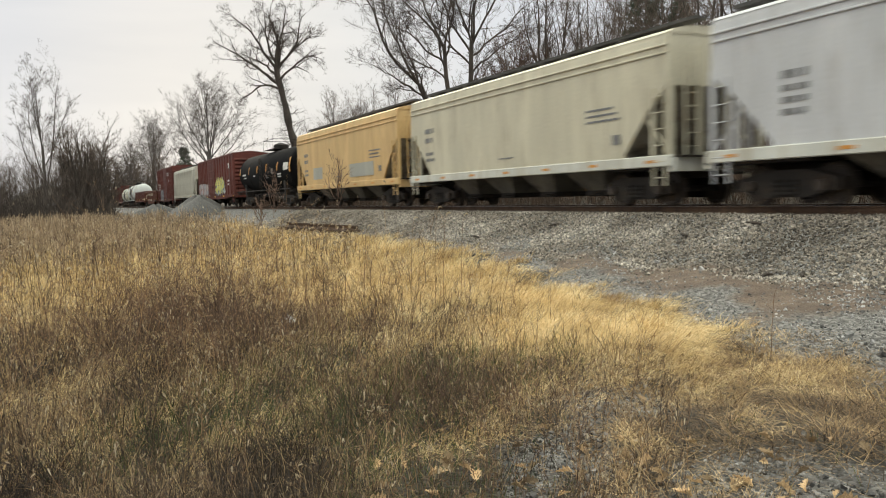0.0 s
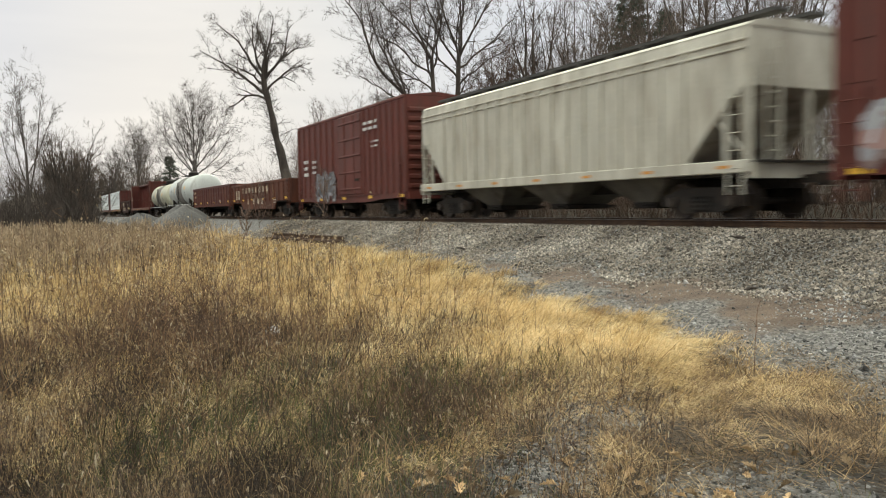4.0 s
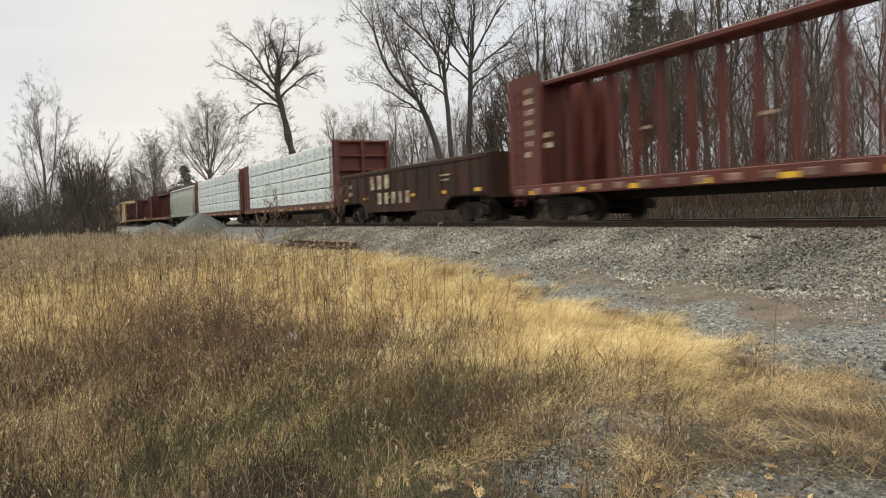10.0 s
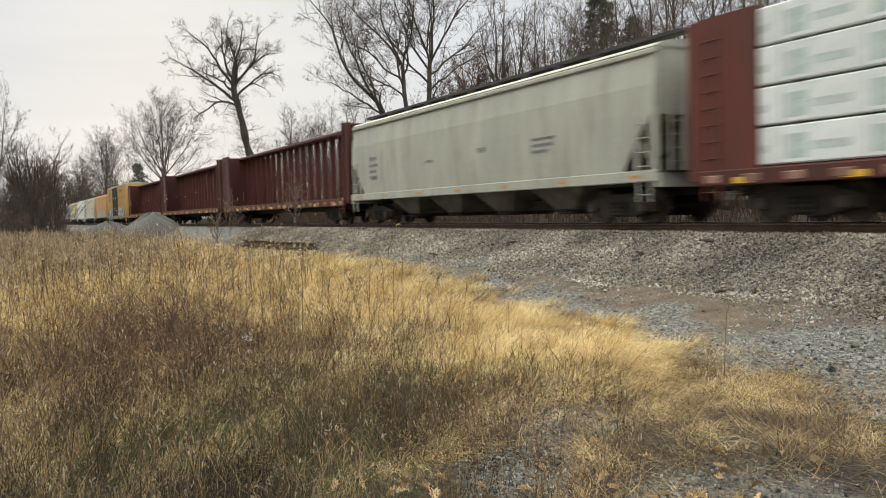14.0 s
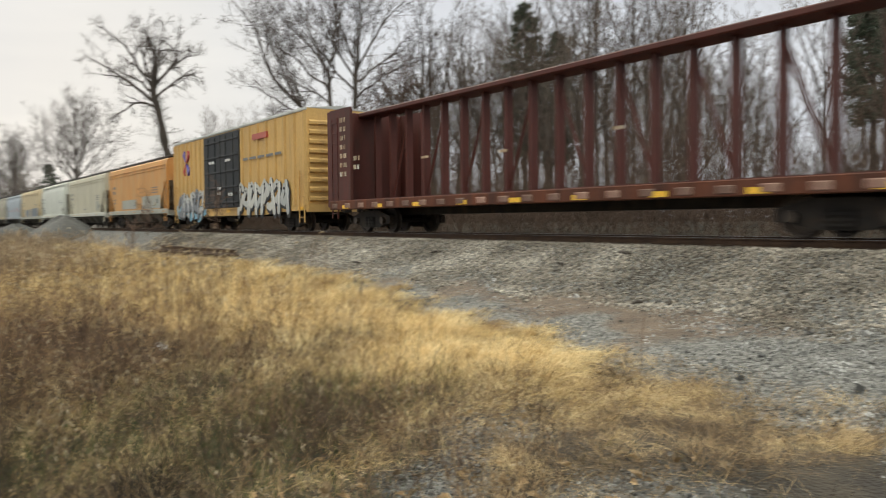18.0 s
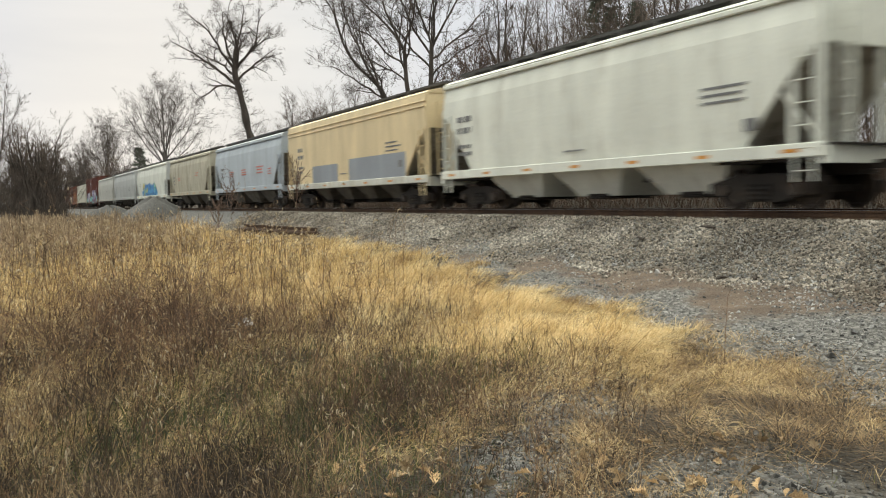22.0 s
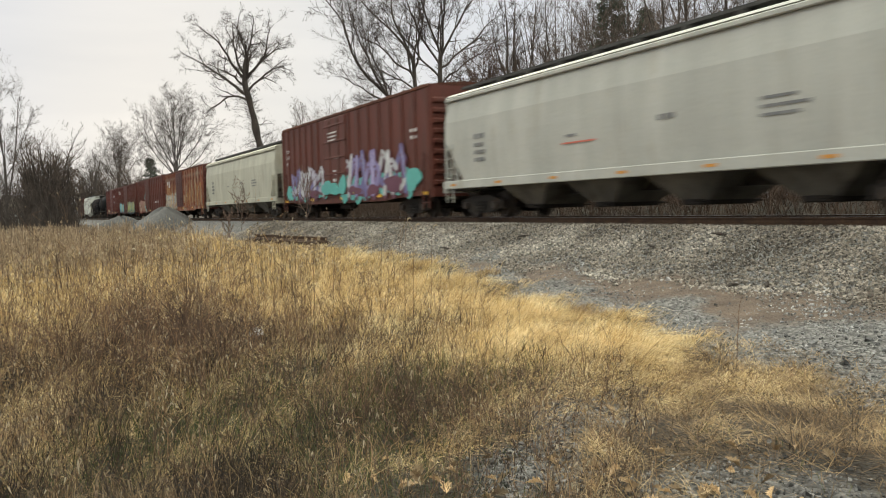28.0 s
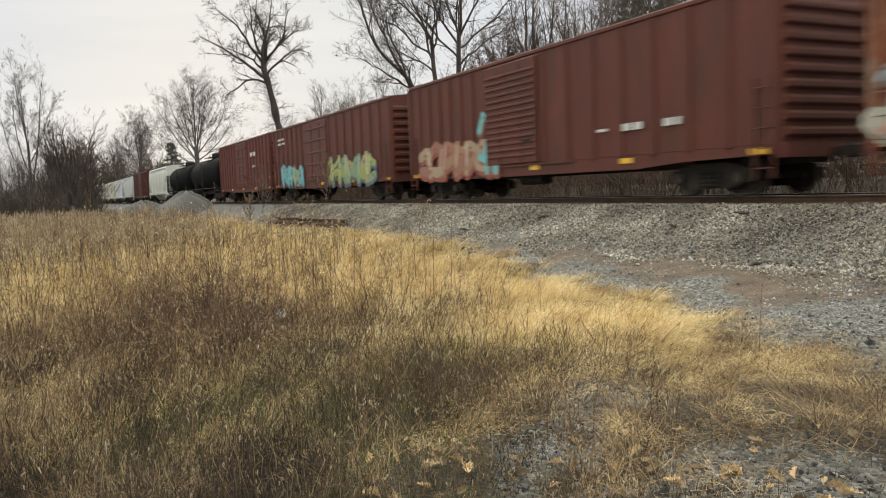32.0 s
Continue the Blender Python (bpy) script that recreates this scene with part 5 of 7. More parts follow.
b29 = boxcar(521.0, 538.3, RED_B, "brown-red high boxcar covered in purple and teal graffiti", 4.72, roof_mat=RUST_BROWN, marks=[(7.6, 3.2, 0.4, 1.0, 3), (-7.4, 3.1, 0.5, 0.5, 2)], seed=30, door_w=2.8, door_at=0.6, lines=False)
graffiti(b29, -3.6, 1.85, 6.2, 1.9, [(0.46, 0.46, 0.48), (0.15, 0.13, 0.29), (0.5, 0.5, 0.5), (0.26, 0.22, 0.42)], (0.13, 0.035, 0.065), 8, -1.53, 17, back=(0.1, 0.42, 0.38))
graffiti(b29, 4.6, 1.75, 4.8, 1.5, [(0.46, 0.46, 0.48), (0.15, 0.13, 0.29), (0.4, 0.38, 0.45)], (0.13, 0.035, 0.065), 7, -1.53, 18, back=(0.1, 0.42, 0.38))
bars(b29, WHITE_MARK, [(0.75, 3.75, 1.3, 0.5, 3), (0.3, 2.75, 0.7, 0.14, 1), (0.6, 2.1, 0.5, 0.3, 2), (0.6, 1.75, 0.45, 0.25, 1)], x=-1.574, seed=30)
cloud_rng = random.Random(41)
for cy, cz, ry, rz, face, tint in ((1.75, 1.42, 0.55, 0.36, -1.612, (0.1, 0.42, 0.38)), (0.75, 1.34, 0.7, 0.26, -1.6126, (0.1, 0.42, 0.38)), (-0.3, 1.46, 0.5, 0.38, -1.6132, (0.1, 0.42, 0.38)),
                                   (-7.25, 1.45, 0.7, 0.4, -1.5415, (0.1, 0.42, 0.38)), (7.5, 1.3, 0.5, 0.35, -1.5415, (0.1, 0.42, 0.38)),
                                   (-1.6, 1.2, 0.7, 0.2, -1.5602, (0.13, 0.035, 0.065)), (-3.6, 1.18, 0.7, 0.18, -1.5608, (0.13, 0.035, 0.065)), (-5.6, 1.35, 0.9, 0.28, -1.5614, (0.13, 0.035, 0.065)),
                                   (3.6, 1.18, 0.8, 0.17, -1.5602, (0.13, 0.035, 0.065))):
    part("graffiti_cloud", Geo().prism(blob(cy, cz, ry, rz, cloud_rng), 0, face, -1.5 if face > -1.6 else -1.56), flat_paint(tint), b29, "sprayed graffiti background in one colour")
hopper(539.8, 558.0, DULL_CREAM, "dull cream long covered hopper", "round", 4.05, sill=0.98, marks=T_MARKS, seed=31)
b31 = boxcar(559.2, 576.0, RUSTY, "heavily rusted boxcar with peeling cream paint and graffiti", 4.2, door="corrugated", door_mat=DARK_RED, end_mat=DARK_RED, roof_mat=RUST_BROWN, door_w=3.0, door_at=1.2, seed=32, lines=False)
peel(b31)
graffiti(b31, 5.5, 1.65, 5.4, 1.5, [(0.55, 0.53, 0.44), (0.48, 0.45, 0.36), (0.3, 0.36, 0.40), (0.45, 0.22, 0.16), (0.5, 0.3, 0.08)], (0.16, 0.13, 0.11), 15, -1.53, 19, back=(0.42, 0.40, 0.33))
b32 = boxcar(577.9, 595.2, RED_B, "brown-red boxcar with turquoise graffiti", 4.28, door="corrugated", door_w=3.0, door_at=1.2, marks=[(-4.4, 1.75, 0.8, 0.35, 1), (-5.8, 1.75, 0.7, 0.35, 1), (-3.2, 1.75, 0.4, 0.2, 1)], seed=33, lines=False)
graffiti(b32, 5.0, 1.4, 5.2, 1.1, [(0.36, 0.2, 0.12), (0.4, 0.3, 0.2), (0.33, 0.15, 0.1)], (0.3, 0.08, 0.05), 6, -1.53, 20)
graffiti(b32, 2.4, 1.75, 1.4, 2.0, [(0.15, 0.5, 0.52)], (0.3, 0.1, 0.06), 2, -1.54, 21)
b33 = boxcar(597.0, 615.1, RED_B, "brown-red boxcar with yellow and green graffiti", 4.25, marks=[(7.2, 3.5, 1.6, 0.5, 2), (2.0, 3.5, 0.6, 0.4, 2), (0.2, 3.5, 0.6, 0.4, 2)], seed=34, door_w=3.4, door_at=0.6)
graffiti(b33, -4.2, 1.5, 6.4, 1.3, [(0.35, 0.38, 0.12), (0.25, 0.35, 0.2), (0.4, 0.35, 0.15)], (0.1, 0.16, 0.2), 7, -1.53, 22)
graffiti(b33, 5.2, 1.5, 4.2, 1.1, [(0.15, 0.4, 0.42), (0.35, 0.36, 0.15)], (0.08, 0.15, 0.2), 5, -1.53, 23)
boxcar(616.0, 631.2, RED, "red boxcar with white markings", 4.25, marks=[(-3.4, 3.2, 1.6, 0.5, 1), (-3.4, 2.4, 0.8, 0.3, 1)], seed=35, door_w=3.0)
tank(632.6, 646.0, BLACK, "black tank car with clean shell", 1.42, 2.45, rail_mat=STEEL_DARK)
tank(647.0, 660.2, BLACK, "black tank car with grimy shell", 1.38, 2.4, rail_mat=STEEL_DARK)
hopper(661.4, 676.4, WHITE_P, "white three-bay covered hopper", "round", 4.05, sill=1.0, bays=3, seed=36)
boxcar(677.8, 694.4, DARK_RED, "dark red boxcar with plain sides", 4.25, seed=37)
for k in range(6):
    hopper(696.0 + 16.6 * k, 711.2 + 16.6 * k, (PALE_GREY, GREY_L, CREAM)[k % 3], "grey covered hopper at the rear of the train", "flat" if k % 3 == 2 else "round", 4.05, seed=40 + k)


def motions():
    for car, s in CARS:
        walk(car, [(t, pose(TRACK_X, s - SPEED * t, RAIL_Z)) for t in (0, 8, 16, 24, 32)])

# ---- trees ----
BARK = node_mat("grey_brown_bark", [(0.05, 0.04, 0.033), (0.1, 0.081, 0.067)], 0.95, scale=3, stretch=(1, 1, 0.3), bump=0.5, bump_scale=12, random_amount=0.2)
BARK_PALE = node_mat("pale_grey_bark", [(0.08, 0.068, 0.06), (0.14, 0.122, 0.11)], 0.95, scale=3, stretch=(1, 1, 0.3), bump=0.4, bump_scale=12, random_amount=0.2)
TWIG = node_mat("brown_twigs", [(0.045, 0.034, 0.028), (0.085, 0.066, 0.054)], 0.95, bump=0, islands=True, random_amount=0.25)
TWIG_PALE = node_mat("pale_twigs", [(0.065, 0.053, 0.045), (0.12, 0.10, 0.088)], 0.95, bump=0, islands=True, random_amount=0.2)
TWIG_WOOD = node_mat("grey_brown_twigs", [(0.085, 0.063, 0.05), (0.155, 0.12, 0.096)], 0.95, bump=0, islands=True, random_amount=0.25)
TWIG_RED = node_mat("reddish_twigs", [(0.06, 0.037, 0.027), (0.12, 0.078, 0.055)], 0.95, bump=0, islands=True, random_amount=0.3)
TWIG_SAPLING = node_mat("pale_reddish_twigs", [(0.13, 0.085, 0.065), (0.22, 0.15, 0.115)], 0.95, bump=0, islands=True, random_amount=0.25)


def tubes(segs, n):
    """Tapered bars from rows of x0 y0 z0 r0 x1 y1 z1 r1, all with n sides, as arrays of corners and quads."""
    s = np.array(segs, dtype=float).reshape(-1, 8)
    p, q = s[:, :3], s[:, 4:7]
    d = q - p
    d /= np.maximum(np.linalg.norm(d, axis=1), 1e-6)[:, None]
    ref = np.where(np.abs(d[:, 2:3]) < 0.9, np.array([[0.0, 0.0, 1.0]]), np.array([[1.0, 0.0, 0.0]]))
    u = np.cross(d, ref)
    u /= np.linalg.norm(u, axis=1)[:, None]
    w = np.cross(d, u)
    ring = []
    for base, r in ((p, s[:, 3]), (q, s[:, 7])):
        for k in range(n):
            a = 2 * math.pi * k / n
            ring.append(base + r[:, None] * (math.cos(a) * u + math.sin(a) * w))
    v = np.stack(ring, 1).reshape(-1, 3)
    o = (np.arange(len(s)) * 2 * n)[:, None, None]
    f = np.array([[k, (k + 1) % n, n + (k + 1) % n, n + k] for k in range(n)])[None]
    return v, (o + f).ravel()


def ribbons(segs, seed=1):
    """Very thin twigs, a hair's breadth at their distance, as single narrow strips turned at random."""
    s = np.array(segs, dtype=float).reshape(-1, 8)
    p, q = s[:, :3], s[:, 4:7]
    d = q - p
    u = np.cross(d, np.random.default_rng(seed).normal(0, 1, (len(s), 3)))
    u /= np.maximum(np.linalg.norm(u, axis=1), 1e-9)[:, None]
    v = np.stack([p - u * s[:, 3:4], p + u * s[:, 3:4], q + u * s[:, 7:8], q - u * s[:, 7:8]], 1).reshape(-1, 3)
    return v, np.arange(len(s) * 4)


def branchlets(r, lines, rad, count, ratio, angle, up, segs, wig, start=0.2, r0=0.02, r1=0.008, shrink=0.6):
    """One more generation: side branches from every line of points, alternating round it and curving up."""
    n, m = lines.shape[:2]
    k = np.repeat(np.arange(n), count)
    t = start + (1 - start) * ((np.tile(np.arange(count), n) + r.uniform(0, 1, n * count)) / count)
    f = t * (m - 1)
    i = np.minimum(f.astype(int), m - 2)
    w = (f - i)[:, None]
    p = lines[k, i] * (1 - w) + lines[k, i + 1] * w
    tan = lines[k, i + 1] - lines[k, i]
    tan /= np.maximum(np.linalg.norm(tan, axis=1), 1e-6)[:, None]
    q = r.normal(0, 1, (len(k), 3))
    q -= (q * tan).sum(1)[:, None] * tan
    q /= np.linalg.norm(q, axis=1)[:, None]
    a = np.radians(r.normal(angle, 13, len(k)))[:, None]
    d = tan * np.cos(a) + q * np.sin(a)
    whole = np.linalg.norm(np.diff(lines, axis=1), axis=2).sum(1)[k]
    ln = whole * ratio * (1.05 - shrink * t) * r.uniform(0.55, 1.25, len(k))
    base = np.minimum(r0, 0.7 * (rad[k, i] * (1 - w[:, 0]) + rad[k, i + 1] * w[:, 0])) * r.uniform(0.8, 1.15, len(k))
    pts, rr = [p], [base]
    for j in range(segs):
        d = d + r.normal(0, wig, d.shape) + np.array([0, 0, up / segs])
        d /= np.linalg.norm(d, axis=1)[:, None]
        p = p + d * (ln / segs)[:, None]
        pts.append(p)
        rr.append(base + (np.minimum(r1, base) - base) * ((j + 1) / segs) ** 0.8)
    return np.stack(pts, 1), np.stack(rr, 1)


def rows_of(lines, rad):
    return np.concatenate([lines[:, :-1], rad[:, :-1, None], lines[:, 1:], rad[:, 1:, None]], 2).reshape(-1, 8)


def limb_lines(r, line, tr_r, specs, wig, stout=1.0, segs=10):
    """Main limbs off a trunk line: each spec is height, tilt at its foot and at its tip, turn about the trunk, length."""
    m = len(line) - 1
    L, R = [], []
    for z, a0, a1, turn, ln in specs:
        i = int(np.clip(np.searchsorted(line[:, 2], z) - 1, 0, m - 1))
        u = np.clip((z - line[i, 2]) / max(1e-6, line[i + 1, 2] - line[i, 2]), 0, 1)
        p = line[i] + (line[i + 1] - line[i]) * u
        b = min(0.8 * (tr_r[i] + (tr_r[i + 1] - tr_r[i]) * u), stout * (0.013 * ln + 0.03))
        c, s = math.cos(radians(turn)), math.sin(radians(turn))
        pts, rr = [p], [b]
        sway = np.zeros(3)
        for j in range(segs):
            a = radians(a0 + (a1 - a0) * j / (segs - 1))
            sway = 0.55 * sway + r.normal(0, wig, 3)
            d = np.array([math.sin(a) * c, math.sin(a) * s, math.cos(a)]) + sway
            p = p + d / np.linalg.norm(d) * ln / segs
            pts.append(p)
            rr.append(b * (1 - (j + 1) / segs) ** 0.8 + 0.012)
        L.append(pts)
        R.append(rr)
    return np.array(L), np.array(R)


def grow(seed, trunk_h, trunk, limbs, lean=(0, 0), counts=(7, 6, 5, 3), ratios=(0.5, 0.5, 0.52, 0.55), fine=1.0, up=0.3, wig=0.14, angle=40, sprouts=0, leaves=0, burl=0.0, start=0.22, taper=0.45, bow=1.4, stout=1.0, crook=0.010):
    """Branch rows of one bare tree: a trunk, its limbs and up to four generations of side branches."""
    r = np.random.default_rng(seed)
    m = 14
    t = np.linspace(0, 1, m + 1)
    line = np.stack([lean[0] * t ** bow, lean[1] * t, trunk_h * t], 1)
    line[1:, :2] += np.cumsum(r.normal(0, crook * trunk_h / 4, (m, 2)), 0)
    tr_r = trunk * (1 - taper * t) * (1 + 0.3 * np.exp(-9 * t)) * (1 + r.normal(0, burl, m + 1))
    rows = [rows_of(line[None], tr_r[None])]
    L, R = limb_lines(r, line, tr_r, limbs, wig, stout)
    rows.append(rows_of(L, R))
    caps = ((0.06 * stout, 0.012), (0.024 * stout, 0.009 * fine), (0.014 * fine, 0.008 * fine), (0.010 * fine, 0.006 * fine))
    last = (L, R)
    for k, n in enumerate(counts):
        last = branchlets(r, *last, n, ratios[k], angle + 2 * k, up * (1, 1, 0.7, 0.5)[k], (7, 5, 3, 2)[k], wig * (1, 1.15, 1.3, 1.4)[k], start if k == 0 else 0.15, *caps[k], 0.5)
        rows.append(rows_of(*last))
    if sprouts:
        b1 = branchlets(r, line[None], tr_r[None], sprouts, 0.14, 60, up, 4, 0.25, 0.4, 0.03, 0.01, 0.2)
        b2 = branchlets(r, *b1, 7, 0.5, 45, up, 3, 0.25, 0.1, 0.014 * fine, 0.008 * fine)
        b3 = branchlets(r, *b2, 4, 0.55, 45, up, 2, 0.25, 0.1, 0.010 * fine, 0.006 * fine)
        rows += [rows_of(*b1), rows_of(*b2), rows_of(*b3)]
    if leaves:
        e = last[0][:, -1]
        e = e[r.uniform(0, 1, len(e)) < leaves]
        c = np.full((len(e), 1), 0.05)
        rows.append(np.concatenate([e, c, e + r.normal(0, 0.06, e.shape) + np.array([0, 0, -0.08]), c * 0.6], 1))
    every = np.concatenate(rows)
    thick = every[:, 3] > 0.028
    return every[thick], every[~thick]


TREE_KINDS = {}


def tree_meshes(key, bark, twig, **kw):
    if key not in TREE_KINDS:
        a, b = grow(**kw)
        thick = a[:, 3] > 0.06
        v, f = tubes(a[thick], 7)
        v2, f2 = tubes(a[~thick], 4)
        f = np.concatenate([f, f2 + len(v)])
        v = np.concatenate([v, v2])
        w, g = ribbons(b)
        TREE_KINDS[key] = (big_mesh("trunk", v, f, 4, bark, True), big_mesh("crown", w, g, 4, twig))
    return TREE_KINDS[key]


def tree(key, x, y, turn=0, size=1.0, label="", group="", bark=BARK, twig=TWIG, z=None, **kw):
    tr, cr = tree_meshes(key, bark, twig, **kw)
    t = tagged(new("tree"), label or "bare deciduous tree in late autumn behind the track", "tree", group)
    z = float(ground_z(np.array(x), np.array(y))) - 0.1 if z is None else z
    t.matrix_basis = pose(x, y, z, 0, 0, turn) @ Matrix.Diagonal((size, size, size, 1))
    part("trunk", tr, None, t)
    part("crown", cr, None, t)
    return t


def polar(az, d):
    return d * math.sin(radians(az)), d * math.cos(radians(az))


def whorl(seed, n, z0, z1, a0, a1, l0, l1, spread=8):
    """Limbs set spirally up the trunk from z0 to z1, shorter and steeper towards the top."""
    r = random.Random(seed)
    out = []
    for k in range(n):
        t = (k + r.uniform(-0.3, 0.3)) / max(1, n - 1)
        t = min(1, max(0, t))
        foot = a0 + (a1 - a0) * t + r.uniform(-spread, spread)
        out.append((z0 + (z1 - z0) * t, foot, foot * r.uniform(0.25, 0.7), 137.5 * k + r.uniform(-20, 20), (l0 + (l1 - l0) * t) * r.uniform(0.8, 1.15)))
    return out


def shrub(seed, n, tilt, l0, l1):
    """Stems rising from the ground in a sheaf."""
    r = random.Random(seed)
    return [(r.uniform(0.05, 0.5), tilt * math.sqrt((k + 0.5) / n) + r.uniform(-4, 4), tilt * 0.35 * r.uniform(0.2, 1.4), 137.5 * k, r.uniform(l0, l1) * (1.1 - 0.3 * k / n)) for k in range(n)]


# the landmark tree: a leaning trunk, a drooping low limb, long limbs to both sides and a cluster of leaders
tree("forked", *polar(16.4, 72), turn=-16.4, label="tall bare tree with a forked ivy-clad trunk", seed=3, trunk_h=12.6, lean=(-2.3, 0), trunk=0.47, burl=0.1, crook=0.03, wig=0.17, fine=1.0, sprouts=64, up=0.12, taper=0.5, angle=44,
     counts=(8, 6, 5, 3), ratios=(0.44, 0.56, 0.66, 0.75), start=0.25, bow=1.5, stout=1.1,
     limbs=[(10.6, -62, -140, 8, 4.6), (11.0, -40, -66, -10, 7.0), (11.8, -58, -92, 20, 4.2), (12.4, -34, -46, 12, 6.2), (12.5, -20, -12, -14, 5.7), (12.6, 8, 14, 15, 5.9),
            (12.5, -6, 0, -25, 5.8), (12.2, 36, 76, 10, 5.4), (12.4, 30, 30, -20, 5.8), (11.2, 40, 92, -8, 5.0), (12.0, -12, -48, 70, 5.0), (12.0, 18, 50, 75, 4.8)])
tree("leaning", *polar(26.5, 50), turn=-26.5, label="tall bare tree with its trunk leaning far over", seed=12, trunk_h=7.4, lean=(-1.6, 0), trunk=0.24, wig=0.15, fine=0.92, stout=0.6, bow=2.0, taper=0.3,
     counts=(11, 6, 5, 3), ratios=(0.5, 0.58, 0.64, 0.72), start=0.1, angle=38,
     limbs=[(7.3, -46, -30, 0, 9.0), (7.2, -40, -12, 25, 7.5), (6.6, -52, -75, -15, 4.6), (7.0, -22, 5, -30, 6.0), (6.0, -30, -40, 60, 4.6)])
tree("stooped", *polar(27.0, 51), turn=-27, label="tall bare tree with arching limbs", seed=15, trunk_h=9.8, lean=(-0.5, 0), trunk=0.2, wig=0.15, fine=0.92, stout=0.6, taper=0.4,
     counts=(9, 6, 5, 3), ratios=(0.52, 0.58, 0.64, 0.72), start=0.15, angle=38,
     limbs=[(9.6, -40, -48, 5, 6.4), (9.7, -20, -32, -20, 6.6), (8.6, -52, -62, 15, 5.2), (9.4, 4, -10, 40, 5.6), (7.6, -38, -70, -30, 4.6), (9.0, 20, 12, -40, 5.0), (8.2, -30, -20, 80, 4.8)])
tree("spreading", *polar(28.0, 52), turn=-28, label="tall bare tree with a spreading crown", seed=21, trunk_h=10.2, lean=(0.4, 0), trunk=0.23, wig=0.13, fine=0.92, stout=0.6, taper=0.4,
     counts=(9, 6, 5, 3), ratios=(0.52, 0.58, 0.64, 0.72), start=0.15, angle=38,
     limbs=[(10.0, 8, 4, 10, 7.0), (9.8, 26, 30, -15, 6.8), (9.2, 38, 46, 20, 6.0), (10.0, -14, -8, -20, 6.8), (9.4, -30, -18, 15, 6.4), (8.0, 48, 58, -20, 5.2), (8.6, -40, -34, 30, 5.6), (9.6, 16, 8, 70, 6.0), (9.0, 14, 20, -75, 5.6), (7.0, 50, 40, 60, 4.4)])
tree("rusty", *polar(31.4, 50), label="dense reddish-brown bushy tree", seed=24, trunk_h=5.0, trunk=0.15, wig=0.13, fine=1.25, counts=(9, 6, 5, 4), ratios=(0.45, 0.5, 0.55, 0.55), angle=36, limbs=whorl(24, 13, 2.0, 5.0, 42, 14, 5.0, 5.0), twig=TWIG_RED)
tree("rusty", *polar(29.6, 56), turn=110, size=0.9, label="dense reddish-brown bushy tree", twig=TWIG_RED)
tree("twin", *polar(33.8, 54), label="slim bare tree with a pair of upright trunks", seed=28, trunk_h=7.0, trunk=0.2, wig=0.07, fine=1.1, counts=(10, 6, 5), ratios=(0.34, 0.45, 0.5), angle=34, limbs=[(2.2, -10, -5, 0, 12.5), (3.0, 9, 5, 10, 12.0), (6.9, -3, 2, 40, 8.0), (6.0, 20, 10, 160, 7.0), (5.6, 18, 9, 70, 7.2)])
tree("round", *polar(9.95, 112), label="round-crowned bare tree beyond the track", seed=26, trunk_h=8.0, trunk=0.40, counts=(8, 6, 6, 5), ratios=(0.55, 0.55, 0.6, 0.66), fine=1.5, wig=0.06, angle=36, up=0.16, taper=0.25, start=0.12, stout=0.55,
     limbs=[(6.2, -50, -22, 6, 8.4), (7.0, -32, -14, -25, 8.6), (7.8, -15, -6, 20, 8.8), (8.0, 4, 3, -18, 8.8), (7.6, 19, 9, 22, 8.8), (6.8, 36, 18, -20, 8.6), (6.0, 52, 26, 10, 8.2), (5.4, -66, -44, -10, 7.0), (5.2, 68, 46, -15, 7.0), (7.0, 24, 14, 85, 8.4), (7.0, 26, 14, -85, 8.4), (6.4, -42, -22, 60, 8.0), (6.4, 44, 24, 60, 8.0), (7.9, -6, -10, 60, 8.6), (7.2, 12, 26, -50, 8.2), (5.8, -30, -46, -50, 7.4)], bark=BARK_PALE, twig=TWIG_PALE)
tree("round", *polar(6.3, 200), turn=100, size=1.22, label="smaller bare tree at the end of the field", bark=BARK_PALE, twig=TWIG_PALE)
tree("round", *polar(4.9, 255), turn=210, size=1.08, label="low bare tree at the end of the field", bark=BARK_PALE, twig=TWIG_PALE)
tree("pale", *polar(-0.35, 105), label="slender pale bare tree at the field's edge", seed=31, trunk_h=9.0, trunk=0.22, counts=(9, 6, 6, 5), ratios=(0.4, 0.52, 0.6, 0.66), fine=1.5, wig=0.05, angle=32, up=0.15, taper=0.4, stout=0.45,
     limbs=[(3.0, 14, 4, 0, 14.0), (8.8, -8, -2, 10, 9.0), (8.6, 6, 3, 170, 8.6), (4.6, -34, -14, 20, 8.0), (6.4, 30, 22, -20, 8.4), (5.6, 30, 16, 90, 7.6), (7.4, 22, 14, 250, 7.6), (5.0, -20, -8, -40, 9.6)], bark=BARK_PALE, twig=TWIG_PALE)
tree("thicket", *polar(2.1, 100), label="dense dark shrubby tree", seed=33, trunk_h=0.8, trunk=0.22, counts=(12, 7, 6), ratios=(0.34, 0.46, 0.52), fine=2.3, wig=0.09, angle=32, up=0.25, start=0.08, limbs=shrub(5, 30, 34, 7.8, 10.4), twig=TWIG_WOOD)
tree("thicket", *polar(2.9, 104), turn=80, size=0.66, label="dense dark shrubby tree")
tree("thicket", *polar(4.6, 270), turn=200, size=1.5, label="dense dark low shrubby tree")
tree("thicket", *polar(7.0, 175), turn=20, size=0.98, label="dense dark low shrubby tree")
tree("thicket", *polar(5.7, 190), turn=120, size=0.9, label="dense dark low shrubby tree")
